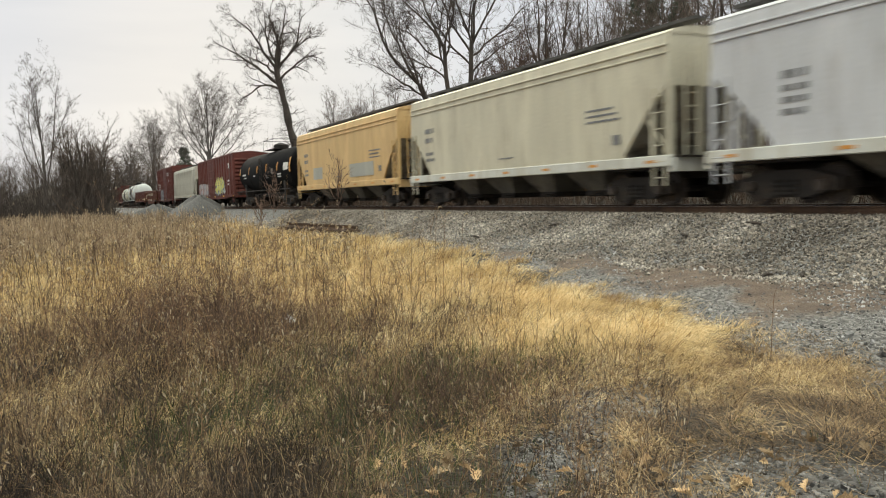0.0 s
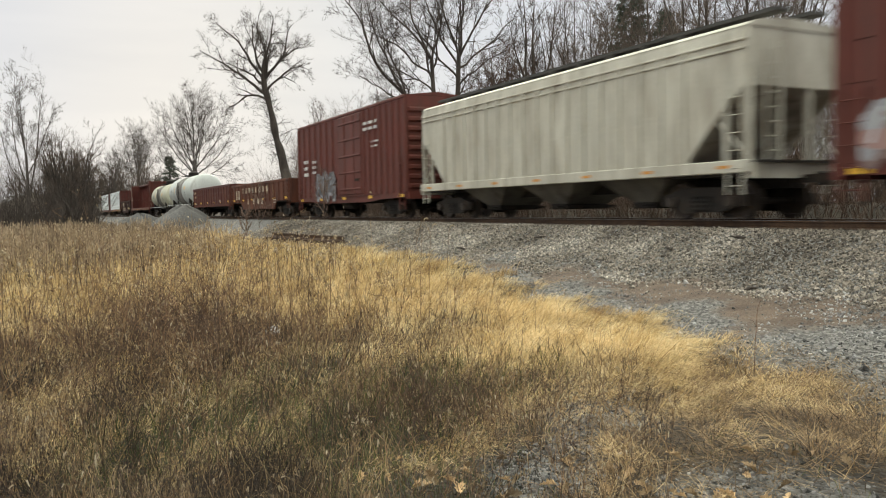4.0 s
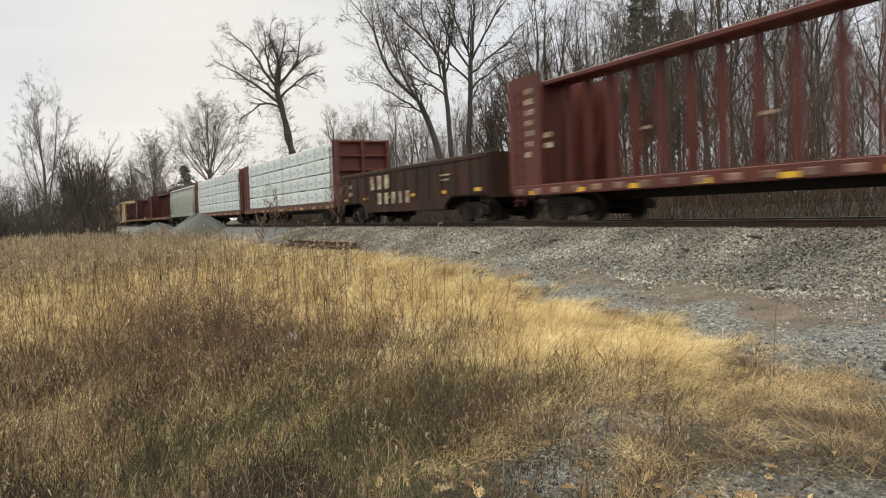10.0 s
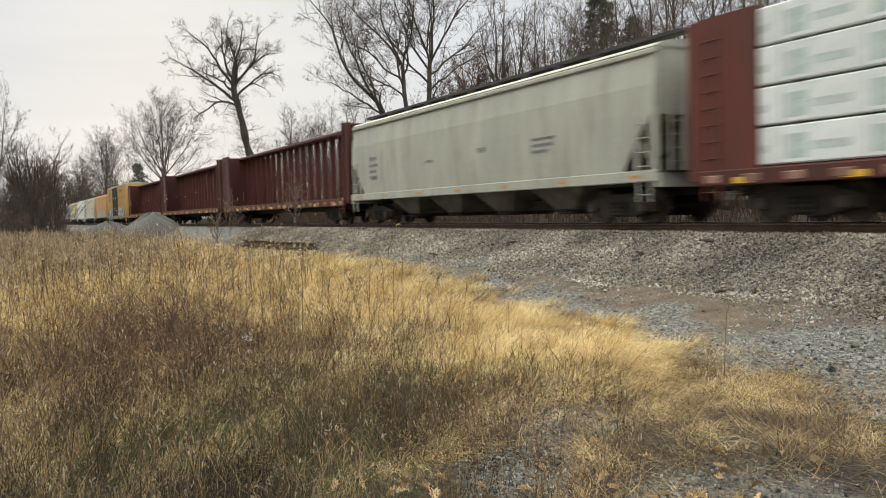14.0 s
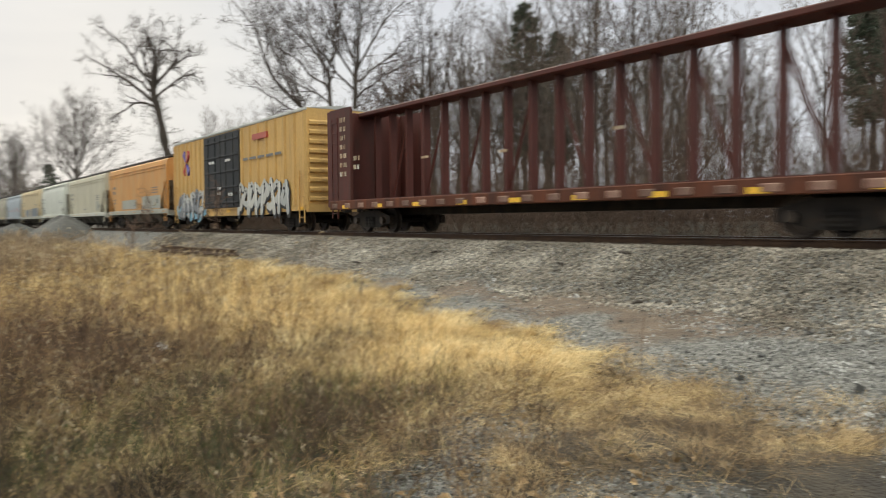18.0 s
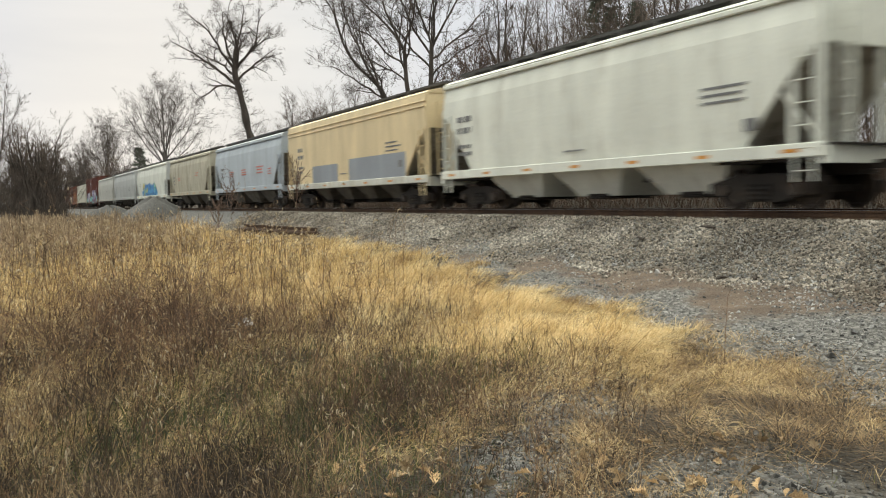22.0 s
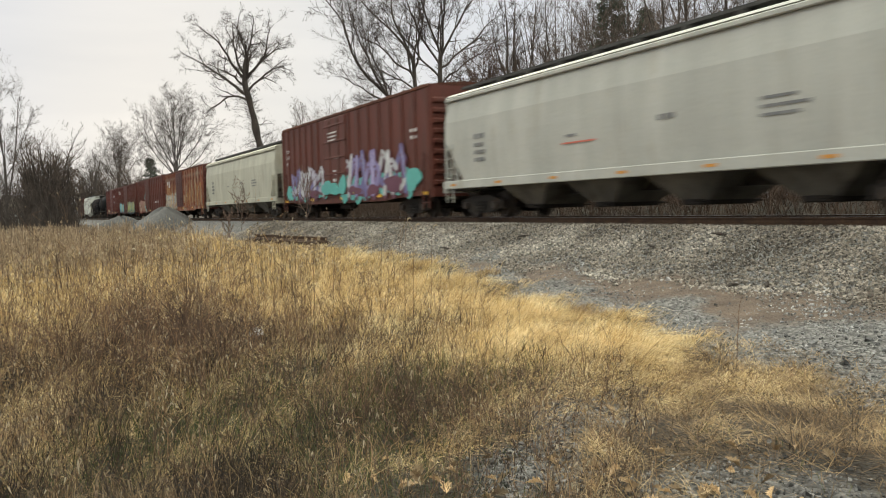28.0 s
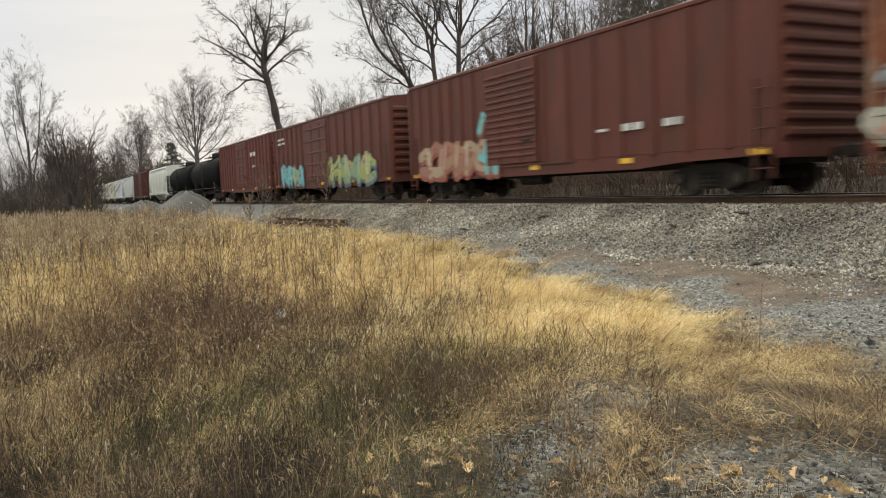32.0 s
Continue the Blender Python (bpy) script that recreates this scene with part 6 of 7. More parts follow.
tree("thicket", *polar(1.6, 103), turn=150, size=0.85, label="dense dark shrubby tree")
tree("thicket", *polar(-3.6, 96), turn=30, size=0.5, label="dense dark low shrubby tree")
KINDS = [dict(seed=51, trunk_h=10.0, trunk=0.14, limbs=whorl(51, 9, 4.5, 10, 38, 10, 6.0, 6.5)), dict(seed=52, trunk_h=8.0, trunk=0.15, lean=(0.5, 0.1), limbs=whorl(52, 9, 4.0, 8, 40, 10, 7.0, 8.0)),
         dict(seed=53, trunk_h=7.0, trunk=0.15, lean=(-0.8, 0.3), limbs=whorl(53, 8, 3.4, 7, 44, 12, 7.0, 9.0)), dict(seed=54, trunk_h=12.5, trunk=0.12, limbs=whorl(54, 11, 5.0, 12.5, 34, 8, 4.6, 4.6))]
rng = random.Random(7)


def wood(n, place, s0, s1, label="slender bare tree in the wood beyond the track"):
    for k in range(n):
        q = k % 4
        x, y = place((k + rng.uniform(-0.4, 0.4)) / n)
        tree("wood%d" % q, x, y, rng.uniform(0, 360), rng.uniform(s0, s1), label, "trees of the wood", counts=(9, 5, 4, 3), ratios=(0.44, 0.54, 0.6, 0.65), up=0.2, wig=0.09, angle=38, fine=0.9, stout=0.46, twig=TWIG_WOOD, **KINDS[q])


def rank(az0, az1, x0, x1):
    def place(u):
        x = rng.uniform(x0, x1)
        return x, x / math.tan(radians(az0 + (az1 - az0) * u))
    return place


wood(14, rank(32, 41, 30, 48), 0.72, 1.05)
wood(17, rank(41, 52, 28, 46), 0.68, 1.0)
wood(26, rank(50, 82, 27, 44), 0.34, 0.55)
wood(10, rank(33, 42, 50, 75), 0.85, 1.1)
wood(16, rank(42, 58, 46, 72), 0.75, 1.0)
wood(24, lambda u: polar(17.0 + 13 * u, rng.uniform(85, 120)), 0.6, 0.92)
wood(7, lambda u: polar(-4.5 + 5.6 * u, rng.uniform(98, 116)), 0.36, 0.62, "slender bare tree at the edge of the field")
wood(12, lambda u: polar(-7 + 8.5 * u, rng.uniform(150, 185)), 0.5, 0.8, "bare tree in the far wood behind the shed")
wood(9, lambda u: polar(3.4 + 3.0 * u, rng.uniform(290, 340)), 0.6, 0.8, "bare tree in the far wood at the end of the line")
for az, d, size in ((19.7, 86, 0.66), (18.4, 92, 0.56), (22.4, 84, 0.62), (21.0, 88, 0.5)):
    tree("leafy", *polar(az, d), turn=40 * az, size=size, label="small tree still holding a few brown leaves", seed=71, trunk_h=6.0, trunk=0.16, counts=(8, 5, 4), fine=1.6, leaves=0.25, limbs=whorl(15, 10, 2.5, 6.0, 40, 10, 6.0, 8.0))


def pine(x, y, height, seed, label, foot=0.22, wide=0.24, count=170):
    """An evergreen: a straight trunk with tiers of boughs, each carrying many needle sprays."""
    r = np.random.default_rng(seed)
    t = tagged(new("pine_tree"), label, "tree")
    t.matrix_basis = pose(x, y, float(ground_z(np.array(x), np.array(y))) - 0.1)
    v, f = tubes([(0, 0, 0, 0.2, 0, 0, height, 0.03)], 7)
    part("trunk", big_mesh("trunk", v, f, 4, BARK, True), None, t)
    rows, cards = [], []
    for k in range(count):
        u = k / count
        z = height * (foot + (0.98 - foot) * u)
        ln = height * wide * (0.35 + 0.65 * min(1, 4 * u)) * (1.03 - u) ** 0.75 * r.uniform(0.55, 1.15) + 0.2
        a = r.uniform(0, 2 * math.pi)
        d = np.array([math.cos(a), math.sin(a), r.uniform(-0.15, 0.4)])
        p = np.array([0, 0, z])
        rows.append((*p, 0.035, *(p + d * ln), 0.008))
        n = 46
        c = p + d * (ln * r.uniform(0.15, 1.0, n) ** 0.6)[:, None] + r.normal(0, 0.10, (n, 3))
        e = d * 0.4 + r.normal(0, 0.6, (n, 3))
        e /= np.linalg.norm(e, axis=1)[:, None]
        cards.append(np.concatenate([c, np.full((n, 1), 0.035), c + e * r.uniform(0.15, 0.38, n)[:, None], np.full((n, 1), 0.006)], 1))
    v, f = tubes(rows, 4)
    part("branchwork", big_mesh("branchwork", v, f, 4, BARK), None, t)
    v, f = tubes(np.concatenate(cards), 3)
    part("foliage", big_mesh("foliage", v, f, 4, NEEDLE), None, t)


NEEDLE = node_mat("pine_needles", [(0.03, 0.045, 0.026), (0.066, 0.084, 0.05)], 0.8, bump=0, islands=True, random_amount=0.35)
pine(*polar(62.7, 40), 10.6, 4, "dark green pine at the edge of the wood", 0.42, 0.17)
pine(*polar(40.4, 62), 17.0, 5, "tall dim evergreen within the bare wood", 0.3, 0.17, 220)
pine(*polar(42.6, 66), 15.5, 6, "tall dim evergreen within the bare wood", 0.3, 0.17, 200)
pine(*polar(8.3, 160), 11.0, 8, "dark evergreen bush beside the far track", 0.02, 0.32)


def build_thickets():
    """Low tangled brush beyond the track and at the end of the field."""
    rng = np.random.default_rng(5)

    def brush(n, x, y, h, thick):
        p = np.stack([x, y, ground_z(x, y)], -1)
        rows = []
        d = np.stack([rng.normal(0, 0.3, n), rng.normal(0, 0.3, n), np.ones(n)], -1)
        a = p
        for i in range(4):
            b = a + d * (h / 4)[:, None]
            r = thick * (1 - i / 4.6)
            rows.append(np.concatenate([a, np.full((n, 1), r), b, np.full((n, 1), r * 0.75)], 1))
            for _ in range(3):
                c = b + (d + rng.normal(0, 0.55, (n, 3))) * (h / 5 * rng.uniform(0.5, 1.2, n))[:, None]
                rows.append(np.concatenate([b, np.full((n, 1), r * 0.6), c, np.full((n, 1), r * 0.3)], 1))
            a = b
            d = d + rng.normal(0, 0.2, (n, 3))
        return np.concatenate(rows)
    n = 21000
    x = 19.6 + 20 * rng.uniform(0, 1, n) ** 1.3
    y = rng.uniform(-6, 95, n)
    lump = 0.5 + 0.5 * np.sin(0.35 * y + 1.0) * np.sin(0.21 * y - 0.4 * x)
    h = 0.5 + (1.2 + 4.4 * lump) * rng.uniform(0, 1, n) ** 1.6
    v, f = ribbons(brush(n, x, y, h, 0.013))
    tagged(new("undergrowth", big_mesh("undergrowth", v, f, 4, TWIG_RED)), "tangled brown undergrowth at the foot of the wood", "brush", kind="stuff")
    n = 7000
    az = np.radians(np.where(rng.uniform(0, 1, n) < 0.7, rng.uniform(-8, 3.7, n), rng.uniform(3.7, 9.5, n)))
    d = np.where(np.degrees(az) < 3.7, rng.uniform(88, 150, n), rng.uniform(130, 300, n))
    x, y = d * np.sin(az), d * np.cos(az)
    keep = (x > 20) | (np.degrees(az) < 3.7)
    x, y = x[keep], y[keep]
    h = np.where(x > 20, 1.0 + 5.5 * rng.uniform(0, 1, len(x)) ** 1.4, 0.6 + 5.6 * rng.uniform(0, 1, len(x)) ** 1.7)
    v, f = ribbons(brush(len(x), x, y, h, 0.024))
    tagged(new("hedgerow", big_mesh("hedgerow", v, f, 4, TWIG)), "bare brown hedgerow along the far edge of the field", "hedge", kind="stuff")


build_thickets()

# ---- grass, weeds and stones ----


def ramp_random(name, stops, rough=0.8, translucent=0.25):
    """Each blade takes its own colour from a ramp."""
    m = bpy.data.materials.new(name)
    m.use_nodes = True
    n, l = m.node_tree.nodes, m.node_tree.links
    g = n.new("ShaderNodeNewGeometry")
    r = n.new("ShaderNodeValToRGB")
    els = r.color_ramp.elements
    while len(els) < len(stops):
        els.new(0.5)
    for e, (p, c) in zip(els, stops):
        e.position, e.color = p, (*c, 1)
    co = n.new("ShaderNodeTexCoord")
    t1 = n.new("ShaderNodeTexNoise")
    t1.inputs["Scale"].default_value, t1.inputs["Detail"].default_value = 1.7, 6
    l.new(co.outputs["Object"], t1.inputs["Vector"])
    wide = n.new("ShaderNodeMapRange")
    wide.inputs["From Min"].default_value, wide.inputs["From Max"].default_value = 0.3, 0.7
    wide.inputs["To Min"].default_value, wide.inputs["To Max"].default_value = -0.48, 0.48
    l.new(t1.outputs["Fac"], wide.inputs["Value"])
    own = n.new("ShaderNodeMath")
    own.operation = "MULTIPLY_ADD"
    own.inputs[1].default_value, own.inputs[2].default_value = 0.72, 0.15
    l.new(g.outputs["Random Per Island"], own.inputs[0])
    add = n.new("ShaderNodeMath")
    add.use_clamp = True
    l.new(own.outputs[0], add.inputs[0])
    l.new(wide.outputs["Result"], add.inputs[1])
    l.new(add.outputs[0], r.inputs["Fac"])
    b = n["Principled BSDF"]
    b.inputs["Roughness"].default_value = rough
    l.new(r.outputs["Color"], b.inputs["Base Color"])
    if translucent:
        t = n.new("ShaderNodeBsdfTranslucent")
        l.new(r.outputs["Color"], t.inputs["Color"])
        x = n.new("ShaderNodeMixShader")
        x.inputs["Fac"].default_value = translucent
        l.new(b.outputs["BSDF"], x.inputs[1])
        l.new(t.outputs["BSDF"], x.inputs[2])
        l.new(x.outputs["Shader"], n["Material Output"].inputs["Surface"])
    return m


STRAW = ramp_random("straw_grass", [(0.0, (0.24, 0.14, 0.06)), (0.3, (0.52, 0.355, 0.155)), (0.7, (0.76, 0.575, 0.285)), (1.0, (0.88, 0.74, 0.46))])
# near-black low end paints the shaded gaps low in the dead grass
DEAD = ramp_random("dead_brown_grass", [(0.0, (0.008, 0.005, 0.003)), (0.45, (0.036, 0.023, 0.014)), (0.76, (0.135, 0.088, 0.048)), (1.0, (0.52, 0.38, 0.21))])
THATCH = ramp_random("flattened_tan_grass", [(0.0, (0.045, 0.029, 0.016)), (0.4, (0.2, 0.128, 0.066)), (0.75, (0.42, 0.29, 0.15)), (1.0, (0.66, 0.5, 0.28))])
GREEN = ramp_random("green_grass", [(0.0, (0.022, 0.034, 0.009)), (0.6, (0.066, 0.086, 0.022)), (1.0, (0.145, 0.15, 0.046))])
STALK = ramp_random("dry_weed_stalks", [(0.0, (0.04, 0.025, 0.016)), (0.5, (0.12, 0.07, 0.042)), (0.85, (0.25, 0.148, 0.075)), (1.0, (0.42, 0.27, 0.13))], translucent=0)
SEED = ramp_random("seed_heads", [(0.0, (0.20, 0.14, 0.08)), (0.6, (0.36, 0.28, 0.18)), (1.0, (0.55, 0.47, 0.34))], translucent=0.2)
gr = np.random.default_rng(12)


def blades(x, y, h, bend, heading, width):
    """Grass blades as bent strips: base, knee, and a tip that droops the further the blade is bent."""
    n = len(x)
    base = np.stack([x, y, ground_z(x, y) - 0.02], -1)
    dirn = np.stack([np.cos(heading), np.sin(heading), np.zeros(n)], -1)
    turn = heading + gr.normal(0, 0.8, n)
    side = np.stack([-np.sin(turn), np.cos(turn), np.zeros(n)], -1) * (width / 2)[:, None]
    up = np.zeros((n, 3))
    up[:, 2] = 1
    twist = np.stack([-np.sin(heading), np.cos(heading), np.zeros(n)], -1) * (gr.normal(0, 0.16, n) * h)[:, None]
    mid = base + up * (h * np.clip(0.68 - 0.17 * bend, 0.2, 1))[:, None] + dirn * (0.26 * bend * h)[:, None] + twist
    tip = base + up * (h * np.clip(1.05 - 0.42 * bend, 0.1, 1))[:, None] + dirn * (0.62 * bend * h)[:, None] - twist
    v = np.stack([base - side, base + side, mid - side * 0.8, mid + side * 0.8, tip], 1).reshape(-1, 3)
    o = (np.arange(n) * 5)[:, None]
    f = (o + np.array([[0, 1, 3, 0, 3, 2, 2, 3, 4]])).ravel()
    return v, f


def tufted(x, y, per, spread):
    """Blades sprung from the crowns of tufts, with the heading in which each leans out."""
    k = np.repeat(np.arange(len(x)), per)
    a = gr.uniform(0, 2 * math.pi, len(k))
    r = np.abs(gr.normal(0, 1, len(k))) * spread[k]
    return x[k] + r * np.cos(a), y[k] + r * np.sin(a), a, k


def scatter(n, near, far, az0=-9, az1=62, power=1.0):
    """Places seen from the eye, thinner with distance."""
    t = gr.uniform(0, 1, n)
    d = near * (far / near) ** (t ** power)
    a = np.radians(gr.uniform(az0, az1, n))
    return d * np.sin(a), d * np.cos(a)


def clump(x, y, f, seed):
    """A smooth field of lumps between 0 and 1."""
    return 0.5 + 0.25 * np.sin(f * x + seed) * np.cos(1.3 * f * y - seed) + 0.25 * np.sin(2.1 * f * x - 1.7 * f * y + 2 * seed)


def straw_share(x, y):
    """Bright straw stands in a band along the gravel, and far out in the field."""
    e = grass_edge(y) - x
    rough = 1.6 * (clump(x, y, 0.8, 1.0) - 0.5) + 1.0 * (clump(x, y, 2.3, 0.4) - 0.5) + 0.7 * (clump(x, y, 6.1, 2.0) - 0.5)
    band = (1 - smooth(1.4, 4.2, e + rough)) * np.maximum(smooth(5.7, 7.4, y + 0.2 * e + 0.7 * rough), 0.3 * smooth(3.6, 5.0, x + 0.8 * rough))
    far = smooth(9.3, 12.2, y + 1.2 * rough) * (1 - 0.45 * smooth(5.5, 10.5, e + 1.5 * rough)) * (1 - 0.4 * smooth(30, 50, y))
    loose = 0.30 * smooth(0.5, 0.9, clump(x, y, 1.9, 0.8) + 0.3 * clump(x, y, 7.0, 1.1))
    weedy = np.exp(-((x - 2.8) / 1.1) ** 2 - ((y - 6.2) / 0.9) ** 2)
    return np.clip(np.maximum(np.maximum(band, far), loose) * (1 - 0.9 * weedy), 0.05, 1)


def build_grass():
    # straw: long tufts laid over by the wind in waves towards the gravel
    x, y = scatter(64000, 4.6, 75, -7, 62)
    k = (gr.uniform(0, 1, len(x)) < straw_share(x, y) * grass_share(x - 0.12, y)) & (x < 13) & (y > 4.6)
    x, y = x[k], y[k]
    tall = gr.uniform(0.6, 1.25, len(x)) * (0.75 + 0.5 * clump(x, y, 1.7, 3.3))
    lie = gr.normal(0, 0.55, len(x)) + 2.6 * (clump(x, y, 1.1, 5.0) - 0.5) - 0.75
    droop = gr.gamma(7.0, 0.34, len(x)).clip(1.3, 3.2) * (1 - 0.35 * smooth(11, 16, y))
    bx, by, a, k = tufted(x, y, 9, 0.035 + 0.004 * np.hypot(x, y))
    d = np.hypot(bx, by)
    h = (0.7 + 0.3 * smooth(4.5, 9, d)) * 0.47 * tall[k] * gr.uniform(0.5, 1.25, len(bx)) * (0.6 + 0.4 * smooth(0.0, 1.2, grass_edge(by) - bx)) * (0.55 + 0.45 * smooth(5.0, 7.0, by))
    head = np.arctan2(np.sin(a) * 0.3 + np.sin(lie[k]), np.cos(a) * 0.3 + np.cos(lie[k])) + gr.normal(0, 0.22, len(bx))
    v, f = blades(bx, by, h, (droop[k] * gr.uniform(0.65, 1.3, len(bx))).clip(0.6, 3.4), head, 0.0016 + 0.00040 * d)
    tagged(new("straw_grass", big_mesh("straw_grass", v, f, 3, STRAW)), "bright straw-yellow dry grass along the gravel", "grass", kind="stuff")
    # flattened tan grass over the stony ground by the eye
    n = 46000
    x, y = gr.uniform(1.4, 7.2, n), gr.uniform(2.9, 7.0, n)
    near = smooth(2.2, 3.4, x + 0.4 * (clump(x, y, 2.0, 1.0) - 0.5)) * (1 - smooth(5.3, 6.3, y - 0.1 * x + 0.8 * (clump(x, y, 1.5, 2.0) - 0.5)))
    k = gr.uniform(0, 1, n) < near * np.clip(grass_share(x, y) + 0.18, 0, 1) * (0.2 + 0.8 * clump(x, y, 3.1, 4.0) + 0.3 * smooth(4.6, 5.6, x))
    x, y = x[k], y[k]
    d = np.hypot(x, y)
    lie = 6.0 * clump(x, y, 1.3, 2.7) + gr.normal(0, 1.4, len(x))
    v, f = blades(x, y, gr.uniform(0.08, 0.34, len(x)) * (0.5 + clump(x, y, 4.0, 0.3)), gr.gamma(7.0, 0.38, len(x)).clip(1.2, 3.4), lie, 0.0018 + 0.0005 * d)
    tagged(new("flattened_grass", big_mesh("flattened_grass", v, f, 3, THATCH)), "flattened tan dead grass over stony ground", "grass", kind="stuff")
    # brown and green
    x, y = scatter(260000, 2.6, 110, -12, 64)
    s = (1 - 0.93 * straw_share(x, y)) * grass_share(x, y) * (1 - 0.55 * smooth(10, 14, y)) * (1 - 0.88 * smooth(2.4, 3.8, x) * (1 - smooth(5.2, 6.4, y)))
    k = (gr.uniform(0, 1, len(x)) < s) & (x < 12.5)
    x, y = x[k], y[k]
    d = np.hypot(x, y)
    h = (0.09 + (0.26 * clump(x, y, 1.3, 7.0) + 0.26 * clump(x, y, 5.3, 2.0)) * smooth(0.3, 2.5, grass_edge(y) - x)) * gr.uniform(0.35, 1.45, len(x))
    near_patch = np.hypot((x - 3.9) / 2.4, (y - 4.0) / 1.5)
    h *= 0.5 + 0.5 * smooth(0.8, 1.6, near_patch)
    lush = 1.1 * np.exp(-((x - 2.8) / 1.2) ** 2 - ((y - 6.3) / 1.0) ** 2) + 0.9 * np.exp(-((x - 3.9) / 0.45) ** 2 - ((y - 3.75) / 0.28) ** 2) + 0.75 * np.exp(-((x - 1.6) / 1.1) ** 2 - ((y - 5.4) / 1.0) ** 2)
    green = ((clump(x, y, 1.1, 2.2) * 0.7 + 0.6 * lush) * gr.uniform(0.5, 1.5, len(x)) > 0.84 - 0.24 * smooth(-0.5, 1.2, x) * (1 - smooth(6.5, 9.5, y))) & (d < 14)
    h = np.where(green, h * 0.8, h)
    w = 0.0013 + 0.00052 * d
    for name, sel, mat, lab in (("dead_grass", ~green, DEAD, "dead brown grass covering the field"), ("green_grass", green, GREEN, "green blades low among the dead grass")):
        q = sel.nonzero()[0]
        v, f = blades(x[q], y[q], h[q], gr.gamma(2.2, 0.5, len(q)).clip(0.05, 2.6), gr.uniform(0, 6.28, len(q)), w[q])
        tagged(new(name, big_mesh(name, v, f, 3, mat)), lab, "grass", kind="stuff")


def build_bent_straws():
    """Long pale stems that arch over and lie across the dead grass."""
    x, y = scatter(4600, 4.3, 26, -9, 42)
    k = (grass_edge(y) - x > 0.4) & (grass_share(x, y) > 0.5) & (gr.uniform(0, 1, len(x)) < 0.25 + 0.75 * clump(x, y, 0.9, 3.0))
    x, y = x[k], y[k]
    n = len(x)
    p = np.stack([x, y, ground_z(x, y)], -1)
    a = gr.uniform(0, 6.28, n)
    flat = np.stack([np.cos(a), np.sin(a), np.zeros(n)], -1)
    ln = gr.uniform(0.2, 0.7, n)
    el = np.radians(gr.uniform(8, 86, n))
    drop = np.radians(gr.uniform(0, 9, n))
    rad = 0.0007 + 0.00017 * np.hypot(x, y)
    rows = []
    for i in range(6):
        q = p + (flat * np.cos(el)[:, None] + np.array([0, 0, 1.0]) * np.sin(el)[:, None]) * (ln / 6)[:, None]
        rows.append(np.concatenate([p, (rad * (1 - 0.12 * i))[:, None], q, (rad * (0.88 - 0.12 * i))[:, None]], 1))
        p, el = q, el - drop * (0.5 + 0.3 * i)
    v, f = tubes(np.concatenate(rows), 3)
    tagged(new("bent_straws", big_mesh("bent_straws", v, f, 4, THATCH)), "long pale slanting grass stems across the field", "grass", kind="stuff")


def build_nodding_heads():
    """Thin stems with small pale nodding seed heads over the brown field."""
    x, y = scatter(3000, 13, 60, -9, 20)
    k = (grass_edge(y) - x > 1.5) & (gr.uniform(0, 1, len(x)) < 0.15 + 0.85 * clump(x, y, 0.5, 1.5) ** 2)
    x, y = x[k], y[k]
    n = len(x)
    h = gr.uniform(0.5, 1.05, n)
    d = np.hypot(x, y)
    p = np.stack([x, y, ground_z(x, y)], -1)
    t = p + np.stack([gr.normal(0, 0.08, n), gr.normal(0, 0.08, n), h], -1)
    a = gr.uniform(0, 6.28, n)
    out = np.stack([np.cos(a), np.sin(a), np.zeros(n)], -1) * 0.045
    r = (0.0012 + 0.00018 * d)[:, None]
    v, f = ribbons(np.concatenate([p, r, t, r * 0.7], 1), 4)
    tagged(new("grass_stems", big_mesh("grass_stems", v, f, 4, DEAD)), "thin dry grass stems over the field", "grass", kind="stuff")
    up = np.array([0, 0, 0.03])
    b, c, e = t + out * 0.6 + up, t + out * 1.4 + up * 0.8, t + out * 2.0 - up * 0.4
    w = (0.007 + 0.0005 * d)[:, None]
    v, f = tubes(np.concatenate([np.concatenate([t, w * 0.5, b, w], 1), np.concatenate([b, w, c, w], 1), np.concatenate([c, w, e, w * 0.3], 1)]), 4)
    tagged(new("nodding_heads", big_mesh("nodding_heads", v, f, 4, SEED)), "small pale nodding grass heads", "grass", kind="stuff")


